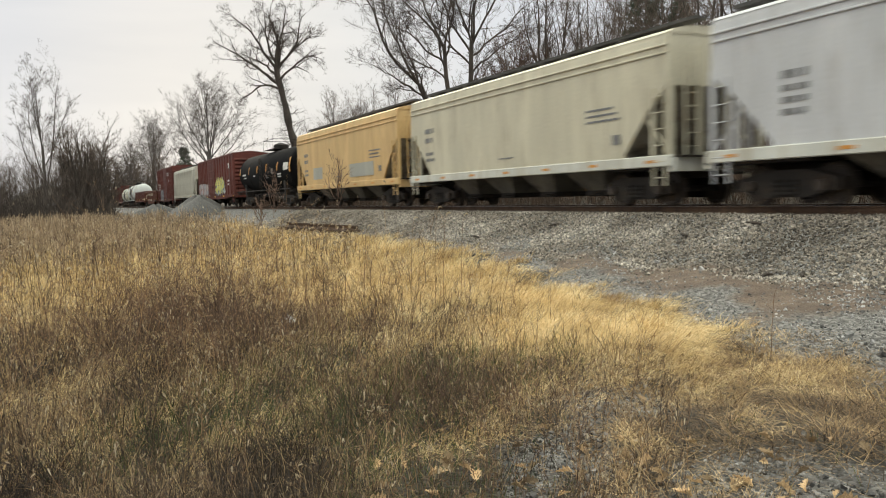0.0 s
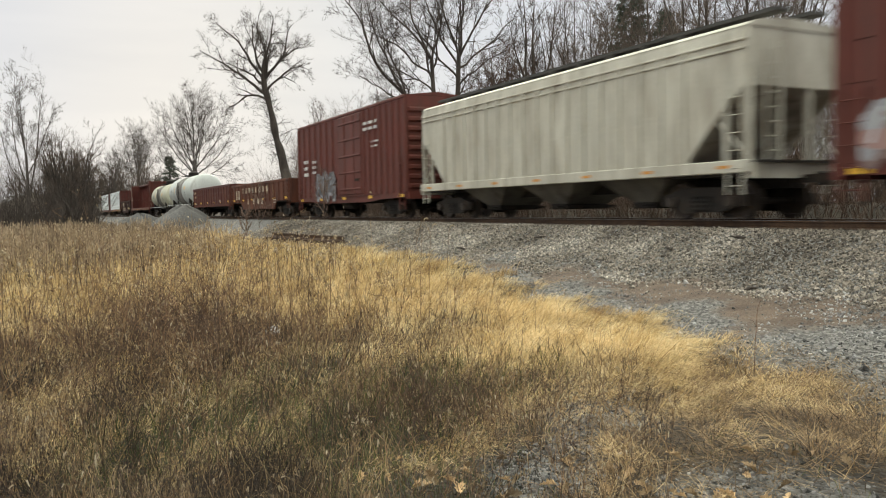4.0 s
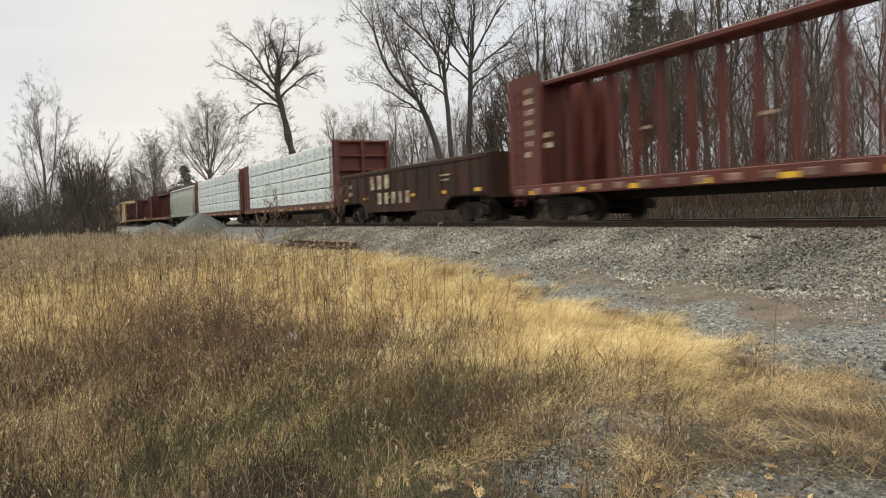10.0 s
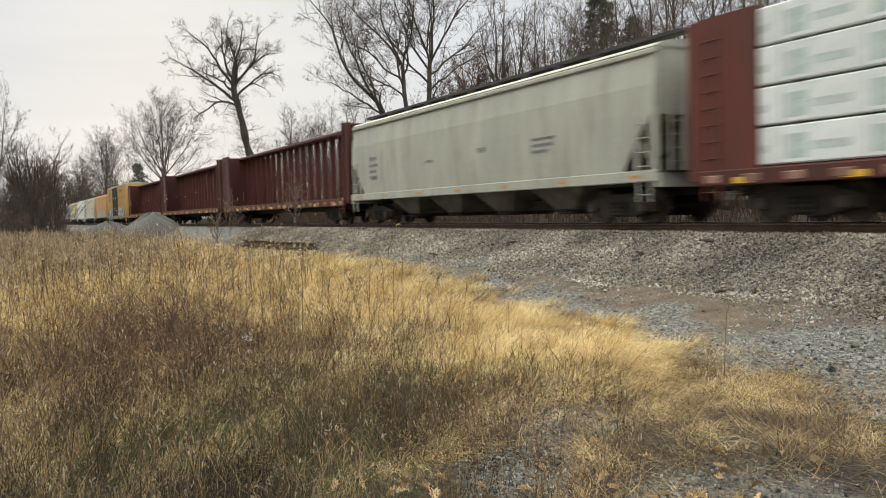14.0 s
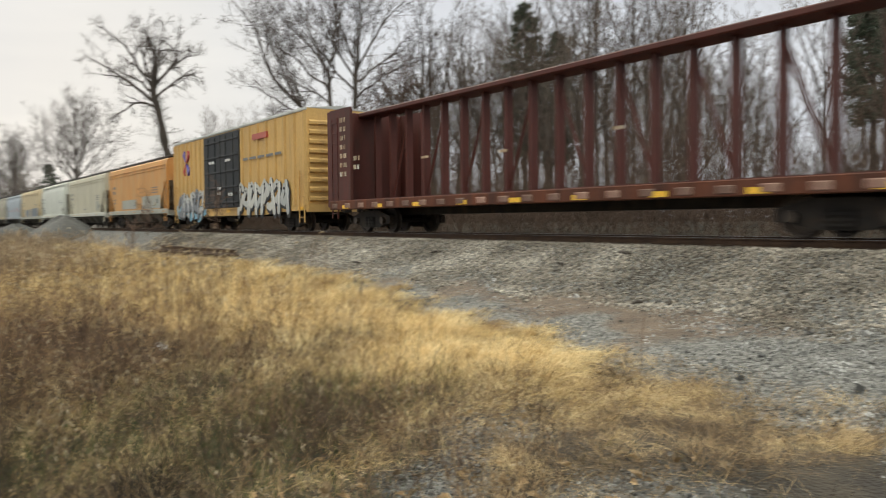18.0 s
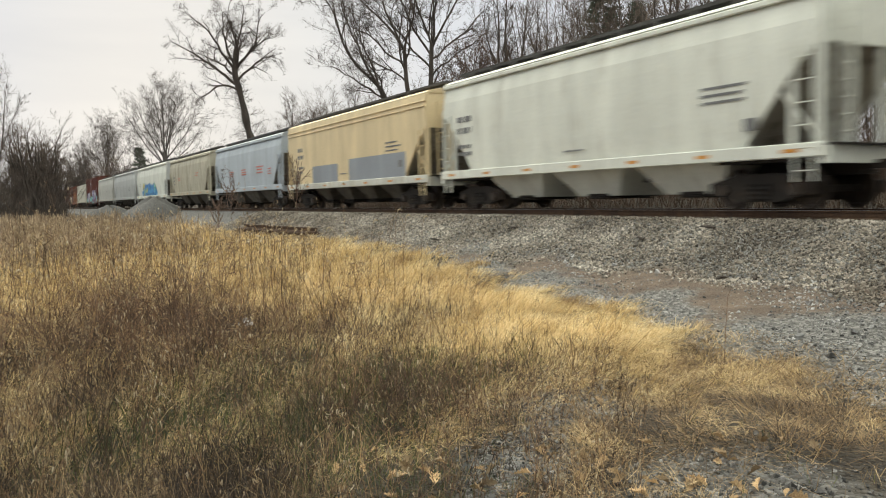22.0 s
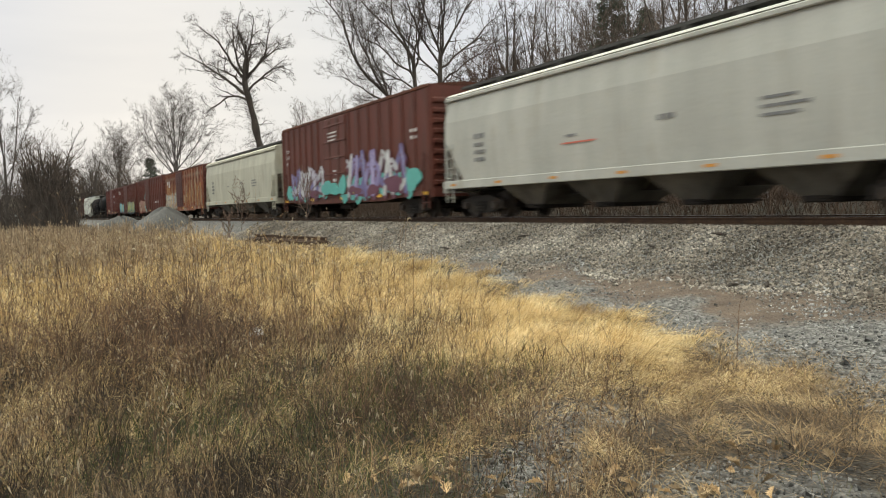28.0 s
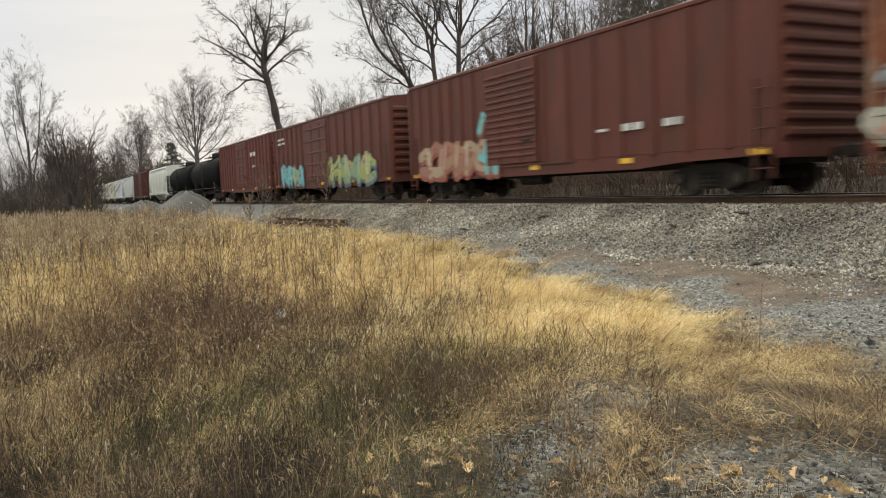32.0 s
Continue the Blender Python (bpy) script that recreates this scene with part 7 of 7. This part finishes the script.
def build_bramble():
    """A dark reddish-brown tangle of dead weeds in the middle of the field."""
    n = 1000
    x, y = gr.normal(1.5, 0.95, n), gr.normal(9.3, 1.0, n)
    k = (grass_edge(y) - x > 2.0) & (y > 6.6)
    x, y = x[k], y[k]
    h = gr.uniform(0.28, 0.95, len(x)) * np.exp(-((x - 1.5) / 2.2) ** 2 - ((y - 9.3) / 3.0) ** 2)
    # a lower clump of the same weeds nearer by
    x, y = np.append(x, gr.normal(2.6, 0.6, 420)), np.append(y, gr.normal(5.7, 0.55, 420))
    h = np.append(h, gr.uniform(0.14, 0.42, 420))
    n = len(x)
    lines, rad = [], []
    p = np.stack([x, y, ground_z(x, y)], -1)
    d = np.stack([gr.normal(0, 0.3, n), gr.normal(0, 0.3, n), np.ones(n)], -1)
    for i in range(5):
        lines.append(p)
        rad.append(np.full(n, 0.0026 - 0.0003 * i))
        p = p + d * (h / 4)[:, None]
        d = d + gr.normal(0, 0.25, (n, 3))
    L, R = np.stack(lines, 1), np.stack(rad, 1)
    b1 = branchlets(gr, L, R, 5, 0.5, 50, 0.3, 3, 0.3, 0.2, 0.0018, 0.0010)
    b2 = branchlets(gr, *b1, 3, 0.5, 50, 0.2, 2, 0.3, 0.2, 0.0013, 0.0008)
    v, f = tubes(rows_of(L, R), 3)
    tagged(new("bramble_stems", big_mesh("bramble_stems", v, f, 4, BRAMBLE)), "dark reddish-brown tangled weed stems", "weeds", kind="stuff")
    v, f = ribbons(np.concatenate([rows_of(*b1), rows_of(*b2)]), 5)
    tagged(new("bramble_twigs", big_mesh("bramble_twigs", v, f, 4, BRAMBLE)), "fine dark twigs of the tangled weeds", "weeds", kind="stuff")


FAR_WEED = ramp_random("brown_field_weeds", [(0.0, (0.10, 0.068, 0.044)), (0.4, (0.27, 0.195, 0.125)), (0.8, (0.40, 0.30, 0.19)), (1.0, (0.5, 0.39, 0.26))], translucent=0.1)
BRAMBLE = ramp_random("dark_bramble", [(0.0, (0.035, 0.021, 0.014)), (0.5, (0.105, 0.062, 0.04)), (0.9, (0.2, 0.118, 0.07)), (1.0, (0.34, 0.21, 0.115))], translucent=0)


def build_weeds():
    """Dry branching weed stalks, dense on the dark side of the field, with seed heads."""
    n = 6200
    x, y = scatter(n, 3.4, 50, -11, 44)
    e = grass_edge(y) - x
    thick = np.exp(-((x - 1.3) / 1.5) ** 2 - ((y - 10.0) / 2.8) ** 2)
    want = smooth(1.0, 4.5, e) * (0.04 + 0.24 * clump(x, y, 0.7, 4.0) + 0.16 * clump(x, y, 2.9, 1.0)) * (1 - 0.88 * smooth(10.5, 14, y)) + 0.03 + 0.7 * thick
    k = (gr.uniform(0, 1, n) < want) & (e > 0.2)
    x, y, thick = x[k], y[k], thick[k]
    n = len(x)
    h = gr.uniform(0.3, 1.0, n) ** 1.3 * (0.5 + 0.5 * smooth(1, 4, e[k])) + 0.12 * thick
    h *= 0.55 + 0.45 * smooth(4.5, 8, y)
    h *= np.where(gr.uniform(0, 1, n) < 0.07, 1.45, 1.0)
    p = np.stack([x, y, ground_z(x, y)], -1)
    d = np.stack([gr.normal(0, 0.18, n), gr.normal(0, 0.18, n), np.ones(n)], -1)
    dist = np.hypot(x, y)
    r = 0.0016 + 0.0002 * dist
    tall = (gr.uniform(0, 1, n) < 0.10) & (y > 7.5)
    h = np.where(tall, gr.uniform(0.75, 1.2, n), h)
    r = np.where(tall, r * 1.7, r)
    stems, rows, heads = [], [], []
    a = p
    for i in range(4):
        b = a + d * (h / 4)[:, None]
        stems.append(np.concatenate([a, (r * (1 - i * 0.18))[:, None], b, (r * (0.82 - i * 0.18))[:, None]], 1))
        if i:
            for _ in range(3):
                c = b + (d * 0.55 + gr.normal(0, 0.4, (n, 3))) * (h / 4 * gr.uniform(0.5, 1.1, n))[:, None]
                rows.append(np.concatenate([b, (r * 0.55)[:, None], c, (r * 0.35)[:, None]], 1))
                for _ in range(2):
                    c2 = c + (d * 0.5 + gr.normal(0, 0.5, (n, 3))) * (h / 9)[:, None]
                    rows.append(np.concatenate([c, (r * 0.45)[:, None], c2, (r * 0.3)[:, None]], 1))
                    if i > 1:
                        heads.append(np.concatenate([c2, (r * 0.8)[:, None], c2 + np.array([0, 0, 0.02]) + gr.normal(0, 0.008, (n, 3)), (r * 2.0)[:, None]], 1))
        a = b
        d = d + gr.normal(0, 0.12, (n, 3))
    v, f = tubes(np.concatenate(stems), 3)
    tagged(new("weed_stalks", big_mesh("weed_stalks", v, f, 4, STALK)), "dry brown weed stalks standing in the field", "weeds", kind="stuff")
    v, f = ribbons(np.concatenate(rows))
    tagged(new("weed_branches", big_mesh("weed_branches", v, f, 4, STALK)), "fine dry side branches of the weeds", "weeds", kind="stuff")
    hs = np.concatenate(heads)
    hs = hs[gr.uniform(0, 1, len(hs)) < 0.4]
    v, f = tubes(hs, 3)
    tagged(new("seed_heads", big_mesh("seed_heads", v, f, 4, SEED)), "small pale seed heads on the weed stalks", "weeds", kind="stuff")


STONE_MAT = node_mat("crushed_limestone", [(0.105, 0.088, 0.07), (0.225, 0.194, 0.158), (0.39, 0.352, 0.3)], 0.9, scale=0.6, fine=60, fine_amount=0.2, bump=0.3, bump_scale=80, islands=True, random_amount=0.75)


LOOSE_MAT = node_mat("pale_loose_stone", [(0.105, 0.102, 0.098), (0.20, 0.195, 0.188), (0.40, 0.39, 0.375)], 0.9, scale=1.5, fine=60, fine_amount=0.2, bump=0.3, bump_scale=80, islands=True, random_amount=0.75)

PATCH_MAT = node_mat("dusty_dark_gravel", [(0.05, 0.048, 0.046), (0.115, 0.11, 0.105), (0.24, 0.232, 0.22)], 0.9, scale=1.5, fine=60, fine_amount=0.2, bump=0.3, bump_scale=80, islands=True, random_amount=0.8)


def stones(x, y, size, sink=0.35):
    """Angular stones: jittered octahedra lying in the ground."""
    n = len(x)
    base = np.array([[-1, -1, -1], [1, -1, -1], [1, 1, -1], [-1, 1, -1], [-1, -1, 1], [1, -1, 1], [1, 1, 1], [-1, 1, 1]], dtype=float) * np.array([0.9, 0.75, 0.6])
    v = base[None] * gr.uniform(0.45, 1.15, (n, 8, 1)) + gr.normal(0, 0.12, (n, 8, 3))
    v = v * (size / 2)[:, None, None] * gr.uniform(0.75, 1.15, (n, 1, 3))
    q = gr.normal(0, 1, (n, 4))
    q /= np.linalg.norm(q, axis=1)[:, None]
    w0, a, b, c = q.T
    R = np.stack([1 - 2 * (b * b + c * c), 2 * (a * b - c * w0), 2 * (a * c + b * w0), 2 * (a * b + c * w0), 1 - 2 * (a * a + c * c), 2 * (b * c - a * w0),
                  2 * (a * c - b * w0), 2 * (b * c + a * w0), 1 - 2 * (a * a + b * b)], -1).reshape(n, 3, 3)
    v = np.einsum("nij,nkj->nki", R, v)
    z = ground_z(x, y) + size * (0.5 - sink) * 0.6
    w = (v + np.stack([x, y, z], -1)[:, None]).reshape(-1, 3)
    quad = np.array([[0, 3, 2, 1, 4, 5, 6, 7, 0, 1, 5, 4, 1, 2, 6, 5, 2, 3, 7, 6, 3, 0, 4, 7]])
    return w, ((np.arange(n) * 8)[:, None] + quad).ravel()


def build_stones():
    # ballast bank and its shoulder
    x, y = gr.uniform(8.4, 13.35, 104000), 3.5 + 40 * gr.uniform(0, 1, 104000) ** 1.6
    k = gr.uniform(0, 1, len(x)) < smooth(8.9, 10.8, x + 1.6 * (clump(x, y, 1.3, 0.5) - 0.5))
    x, y = x[k], y[k]
    v, f = stones(x, y, (gr.gamma(5, 0.0046, len(x)) + 0.014) * (1 + 0.014 * y), 0.32)
    tagged(new("ballast_stones", big_mesh("ballast_stones", v, f, 4, STONE_MAT)), "grey crushed ballast stones on the track bank", "ballast", kind="stuff")
    # loose gravel on the service strip and in the bare patch
    x, y = gr.uniform(5.0, 10.4, 40000), 2.0 + 22 * gr.uniform(0, 1, 40000) ** 1.5
    dirt = smooth(0.2, 1.2, x - grass_edge(y) + 0.8 * (clump(x, y, 1.7, 0.6) - 0.5)) * smooth(8.0, 10.4, y + 0.4 * x)
    k = (gr.uniform(0, 1, len(x)) > grass_share(x, y)) & (gr.uniform(0, 1, len(x)) < 1 - 0.86 * dirt * smooth(0.2, 0.5, clump(x, y, 0.9, 2.1)))
    x, y = x[k], y[k]
    v, f = stones(x, y, (gr.gamma(2.0, 0.0066, len(x)) + 0.009) * np.where(gr.uniform(0, 1, len(x)) < 0.012, 2.6, 1.0))
    tagged(new("loose_gravel", big_mesh("loose_gravel", v, f, 4, LOOSE_MAT)), "loose grey gravel scattered over the dirt strip", "gravel", kind="stuff")
    x, y = gr.uniform(0.8, 6.4, 30000), gr.uniform(2.4, 5.9, 30000)
    k = gr.uniform(0, 1, len(x)) ** 1.3 > grass_share(x, y) + 0.02
    x, y = x[k], y[k]
    v, f = stones(x, y, gr.gamma(2.0, 0.0068, len(x)) + 0.007, 0.3)
    tagged(new("patch_gravel", big_mesh("patch_gravel", v, f, 4, PATCH_MAT)), "grey gravel showing through thin grass", "gravel", kind="stuff")


PILE_MAT = node_mat("pile_gravel", [(0.055, 0.053, 0.051), (0.105, 0.10, 0.095)], 0.95, scale=5, fine=40, fine_amount=0.3, bump=0.8, bump_scale=14)


def gravel_pile(x, y, rx, ry, h, seed, label):
    n, m = 36, 12
    vs, fs = [(0, 0, h)], []
    r = random.Random(seed)
    ph = [r.uniform(0, 6.28) for _ in range(4)]
    for i in range(1, m + 1):
        t = i / m
        for k in range(n):
            a = 2 * math.pi * k / n
            q = 1 + 0.12 * math.sin(2 * a + ph[0]) + 0.07 * math.sin(5 * a + ph[1])
            z = h * (1 - t ** 1.35) * (1 + 0.1 * math.sin(3 * a + ph[2])) + r.gauss(0, 0.025) - 0.15 * (t == 1)
            vs.append((rx * t * q * math.cos(a), ry * t * q * math.sin(a), z))
    fs += [(0, 1 + k, 1 + (k + 1) % n) for k in range(n)]
    for i in range(m - 1):
        o = 1 + i * n
        fs += [(o + k, o + n + k, o + n + (k + 1) % n, o + (k + 1) % n) for k in range(n)]
    ob = new("mound", Geo().add(vs, fs).mesh("mound", PILE_MAT, True))
    ob.matrix_basis = pose(x, y, float(ground_z(np.array(x), np.array(y))))
    return tagged(ob, label, "mound", "stone heaps by the track")


def build_things():
    gravel_pile(*polar(9.1, 66), 3.0, 3.6, 1.75, 2, "heap of grey crushed stone beside the track")
    gravel_pile(*polar(6.3, 82), 2.9, 3.2, 1.4, 3, "smaller heap of grey crushed stone")
    tuft = tagged(new("straw_tuft"), "tall pale tuft of dry straw before the stone heap", "grass tuft")
    x, y = polar(11.6, 30)
    bx, by, a, k = tufted(np.array([x, x + 0.35, x - 0.3]), np.array([y, y - 0.3, y + 0.2]), 70, np.array([0.14, 0.1, 0.1]))
    v, f = blades(bx, by, gr.uniform(0.6, 1.35, len(bx)), gr.gamma(2.5, 0.14, len(bx)), a, np.full(len(bx), 0.016))
    part("straw", big_mesh("straw", v, f, 3, STRAW), None, tuft)
    # stack of old rails
    stack = tagged(new("rail_stack"), "stack of rusty old rails lying along the track", "rails")
    x0, y0, x1, y1 = 9.75, 37.6, 10.2, 28.0
    r = random.Random(3)
    L = math.hypot(x1 - x0, y1 - y0)
    ang = -math.degrees(math.atan2(x0 - x1, y0 - y1))
    stack.matrix_basis = pose((x0 + x1) / 2, (y0 + y1) / 2, float(ground_z(np.array((x0 + x1) / 2), np.array(33.0))) + 0.02, 0, 0, ang)
    pr = [(-0.07, 0), (0.07, 0), (0.07, 0.015), (0.012, 0.04), (0.012, 0.125), (0.036, 0.135), (0.036, 0.17), (-0.036, 0.17), (-0.036, 0.135), (-0.012, 0.125), (-0.012, 0.04), (-0.07, 0.015)]
    for k in range(7):
        row, col = (0, k) if k < 6 else (1, 2)
        a, b = -L / 2 + r.uniform(0, 0.8), L / 2 - r.uniform(0, 0.9)
        part("rail", Geo().prism(pr, 1, a, b), RAIL_STEEL, stack, at=pose(-0.3 + 0.17 * col + 0.08 * row, 0, 0.175 * row, 0, 0, r.uniform(-0.4, 0.4)))
    for y in (-3.6, 3.4):
        part("timber", Geo().rbox(-0.7, 0.7, y - 0.1, y + 0.1, -0.12, -0.002, 0.02), TIE_WOOD, stack, "dark wooden bearer")
    # marker post
    px, py = polar(4.9, 76)
    post = tagged(new("marker_post"), "short white marker post by the track", "post")
    post.matrix_basis = pose(px, py, float(ground_z(np.array(px), np.array(py))) - 0.1)
    part("shaft", Geo().rbox(-0.07, 0.07, -0.05, 0.05, 0, 1.15, 0.015), WHITE_MARK, post)
    part("cap", Geo().prism([(-0.08, 1.15), (0.08, 1.15), (0, 1.24)], 1, -0.055, 0.055), WHITE_MARK, post)
    # far shed
    shed = tagged(new("shed"), "pale tan shed beyond the field with a grey roof", "building")
    sx, sy = polar(-0.4, 138)
    shed.matrix_basis = pose(sx, sy, 0, 0, 0, 8)
    wall_m = node_mat("tan_siding", [(0.30, 0.26, 0.20), (0.38, 0.33, 0.26)], 0.8, stretch=(1, 1, 6))
    roof_m = node_mat("grey_shingle", [(0.14, 0.135, 0.13), (0.2, 0.195, 0.19)], 0.9)
    part("wall", Geo().prism([(-4.5, 0), (4.5, 0), (4.5, 3.0), (0, 5.0), (-4.5, 3.0)], 1, -5, 5), wall_m, shed)
    part("roof", Geo().prism([(-4.9, 2.85), (0, 5.05), (4.9, 2.85), (4.9, 3.0), (0, 5.22), (-4.9, 3.0)], 1, -5.4, 5.4), roof_m, shed)
    d = part("door", Geo().rbox(-1.4, 1.4, -5.06, -4.98, 0, 2.4, 0.02), WHITE_MARK, shed)
    part("window", Geo().rbox(2.2, 3.4, -5.05, -4.98, 1.2, 2.2, 0.02), BLACK_DOOR, shed)
    # saplings between the field and the track
    for az, d, h, s in ((14.1, 46, 2.6, 61), (18.6, 38, 2.5, 62), (13.2, 40, 1.6, 63)):
        x, y = polar(az, d)
        tr, cr = tree_meshes("sapling%d" % s, TWIG_SAPLING, TWIG_SAPLING, seed=s, trunk_h=h * 0.4, trunk=0.022, counts=(6, 4, 3), fine=0.7, wig=0.12, angle=36, limbs=whorl(s, 6, h * 0.12, h * 0.4, 30, 12, h * 0.5, h * 0.7))
        t = tagged(new("sapling"), "thin leafless reddish sapling beside the track", "sapling", "saplings by the track")
        t.matrix_basis = pose(x, y, float(ground_z(np.array(x), np.array(y))) - 0.05)
        if len(tr.vertices):
            part("stem", tr, None, t)
        part("crown", cr, None, t)
    # seed-headed grass stems in front of the ballast
    for k, (az, d, top) in enumerate(((25.3, 11.5, 1.52), (25.9, 11.2, 1.44), (27.2, 12.0, 1.40), (23.6, 12.6, 1.35), (48.3, 8.0, 0.75), (20.2, 11.0, 1.3))):
        x, y = polar(az, d)
        z = float(ground_z(np.array(x), np.array(y)))
        stem = tagged(new("foxtail_stem"), "dry grass stem with a nodding seed head", "grass stem", "tall dry grass stems")
        stem.matrix_basis = pose(x, y, z - 0.03)
        hgt = top - z
        part("stem", Geo().tube([(0, 0, 0), (0.02, 0, hgt * 0.5), (0.06, 0.01, hgt * 0.9), (0.1, 0.01, hgt)], [0.004, 0.0035, 0.003, 0.002], 4), STALK, stem)
        if k != 4:
            part("seed_head", Geo().tube([(0.085, 0.01, hgt * 0.97), (0.1, 0.01, hgt), (0.13, 0.01, hgt + 0.015), (0.16, 0.01, hgt - 0.01)], [0.003, 0.011, 0.012, 0.004], 6), SEED, stem)
        else:
            for q in range(5):
                part("twig", Geo().tube([(0.03, 0, hgt * (0.4 + 0.1 * q)), (0.03 + 0.05 * (-1) ** q, 0.02, hgt * (0.5 + 0.1 * q))], [0.003, 0.001], 4), STALK, stem)
    # sticks and litter on the gravel
    for x, y, ln, a in ((9.77, 8.75, 0.42, 15), (10.0, 8.3, 0.35, 40), (11.24, 12.15, 0.6, 60), (11.5, 17.0, 0.6, 20), (11.9, 11.0, 0.45, 75), (10.5, 19.5, 0.7, 80)):
        s = new("stick", Geo().tube([(-ln / 2, 0, 0), (-ln * 0.1, 0.03, 0.02), (ln * 0.2, -0.01, 0.015), (ln / 2, 0.02, 0.0)], [0.02, 0.028, 0.024, 0.012], 6).mesh("stick", TIE_WOOD))
        s.matrix_basis = pose(x, y, float(ground_z(np.array(x), np.array(y))) + 0.03, 0, 0, a)
        tagged(s, "dark weathered stick lying on the gravel", "stick", "sticks on the gravel")
    lit = new("litter", Geo().add([(-0.09, -0.05, 0), (0.08, -0.06, 0.02), (0.1, 0.05, 0.05), (-0.02, 0.08, 0.09), (-0.1, 0.04, 0.04), (0, 0, 0.11)],
                                  [(0, 1, 5), (1, 2, 5), (2, 3, 5), (3, 4, 5), (4, 0, 5), (0, 4, 3, 2, 1)]).mesh("litter", node_mat("white_plastic", [(0.6, 0.63, 0.66), (0.75, 0.77, 0.78)], 0.35)))
    lit.matrix_basis = pose(2.78 * 0.93, 10.5 * 0.93, 0.12)
    tagged(lit, "crumpled white plastic litter caught in the grass", "litter")
    # fallen oak leaves
    leaf_m = node_mat("dry_oak_leaf", [(0.26, 0.16, 0.08), (0.5, 0.36, 0.20)], 0.75, scale=20, bump=0.2, random_amount=0.7, translucent=0.2)
    out = []
    lobes = 9
    pts = [(0.0, -0.5)]
    for k in range(lobes):
        t = (k + 0.5) / lobes
        w = 0.30 * math.sin(math.pi * min(1, 0.12 + t * 0.9)) * (1.0 if k % 2 == 0 else 0.45)
        pts.append((w + 0.03, -0.42 + 0.92 * t))
    outline = pts + [(0, 0.52)] + [(-x, y) for x, y in pts[:0:-1]]
    vs = [(x, y, 0.9 * abs(x) + 0.12 * math.sin(6 * y)) for x, y in outline] + [(0, y, 0.04 * math.sin(5 * y)) for y in (-0.25, 0.1, 0.35)]
    n = len(outline)
    c = n + 1
    leaf = Geo().add(vs, [(i, (i + 1) % n, c) for i in range(n)]).mesh("fallen_leaf", leaf_m)
    r = random.Random(9)
    for k in range(110):
        az, d = r.uniform(20, 54), r.uniform(4.15, 5.3)
        if k > 75:
            az, d = r.uniform(5, 48), r.uniform(4.8, 9)
        x, y = polar(az, d)
        size = r.uniform(0.06, 0.13)
        ob = new("fallen_leaf", leaf)
        ob.matrix_basis = pose(x, y, float(ground_z(np.array(x), np.array(y))) + r.uniform(0.02, 0.07), r.uniform(-35, 35), r.uniform(-35, 35), r.uniform(0, 360)) @ Matrix.Diagonal((size, size, size, 1))
        tagged(ob, "curled dry brown oak leaf on the ground", "leaf", "fallen oak leaves")


def build_far_weeds():
    """Tall brown weeds over the far part of the field, up to its hedge."""
    n = 13000
    x, y = scatter(n, 20, 88, -10, 18)
    fade = 1 - smooth(2, 15, np.degrees(np.arctan2(x, y)) + 6 * (clump(x, y, 0.5, 0.3) - 0.5))
    k = (grass_edge(y) - x > 0.3 + 3.2 * (y < 40)) & (gr.uniform(0, 1, n) < (0.25 + 0.75 * clump(x, y, 0.25, 2.0)) * (0.4 + 0.6 * fade) * (0.25 + 0.75 * smooth(20, 30, y)))
    x, y = x[k], y[k]
    n = len(x)
    h = gr.uniform(0.45, 1.25, n) * (0.7 + 0.5 * clump(x, y, 0.4, 1.0))
    p = np.stack([x, y, ground_z(x, y)], -1)
    rows, heads = [], []
    d = np.stack([gr.normal(0, 0.14, n), gr.normal(0, 0.14, n), np.ones(n)], -1)
    r = 0.004 + 0.00022 * np.hypot(x, y)
    b = p + d * (h * 0.6)[:, None]
    t = b + (d + gr.normal(0, 0.12, (n, 3))) * (h * 0.4)[:, None]
    rows += [np.concatenate([p, r[:, None], b, (r * 0.9)[:, None]], 1), np.concatenate([b, (r * 0.9)[:, None], t, (r * 0.5)[:, None]], 1)]
    for _ in range(5):
        c = b + (d * 0.6 + gr.normal(0, 0.35, (n, 3))) * (h * gr.uniform(0.15, 0.4, n))[:, None]
        rows.append(np.concatenate([b, (r * 0.7)[:, None], c, (r * 0.5)[:, None]], 1))
    v, f = ribbons(np.concatenate(rows), 3)
    tagged(new("far_weeds", big_mesh("far_weeds", v, f, 4, FAR_WEED)), "tall brown weeds over the far part of the field", "weeds", kind="stuff")


build_grass()
build_bent_straws()
build_nodding_heads()
build_weeds()
build_bramble()
build_far_weeds()
build_stones()
build_things()

motions()
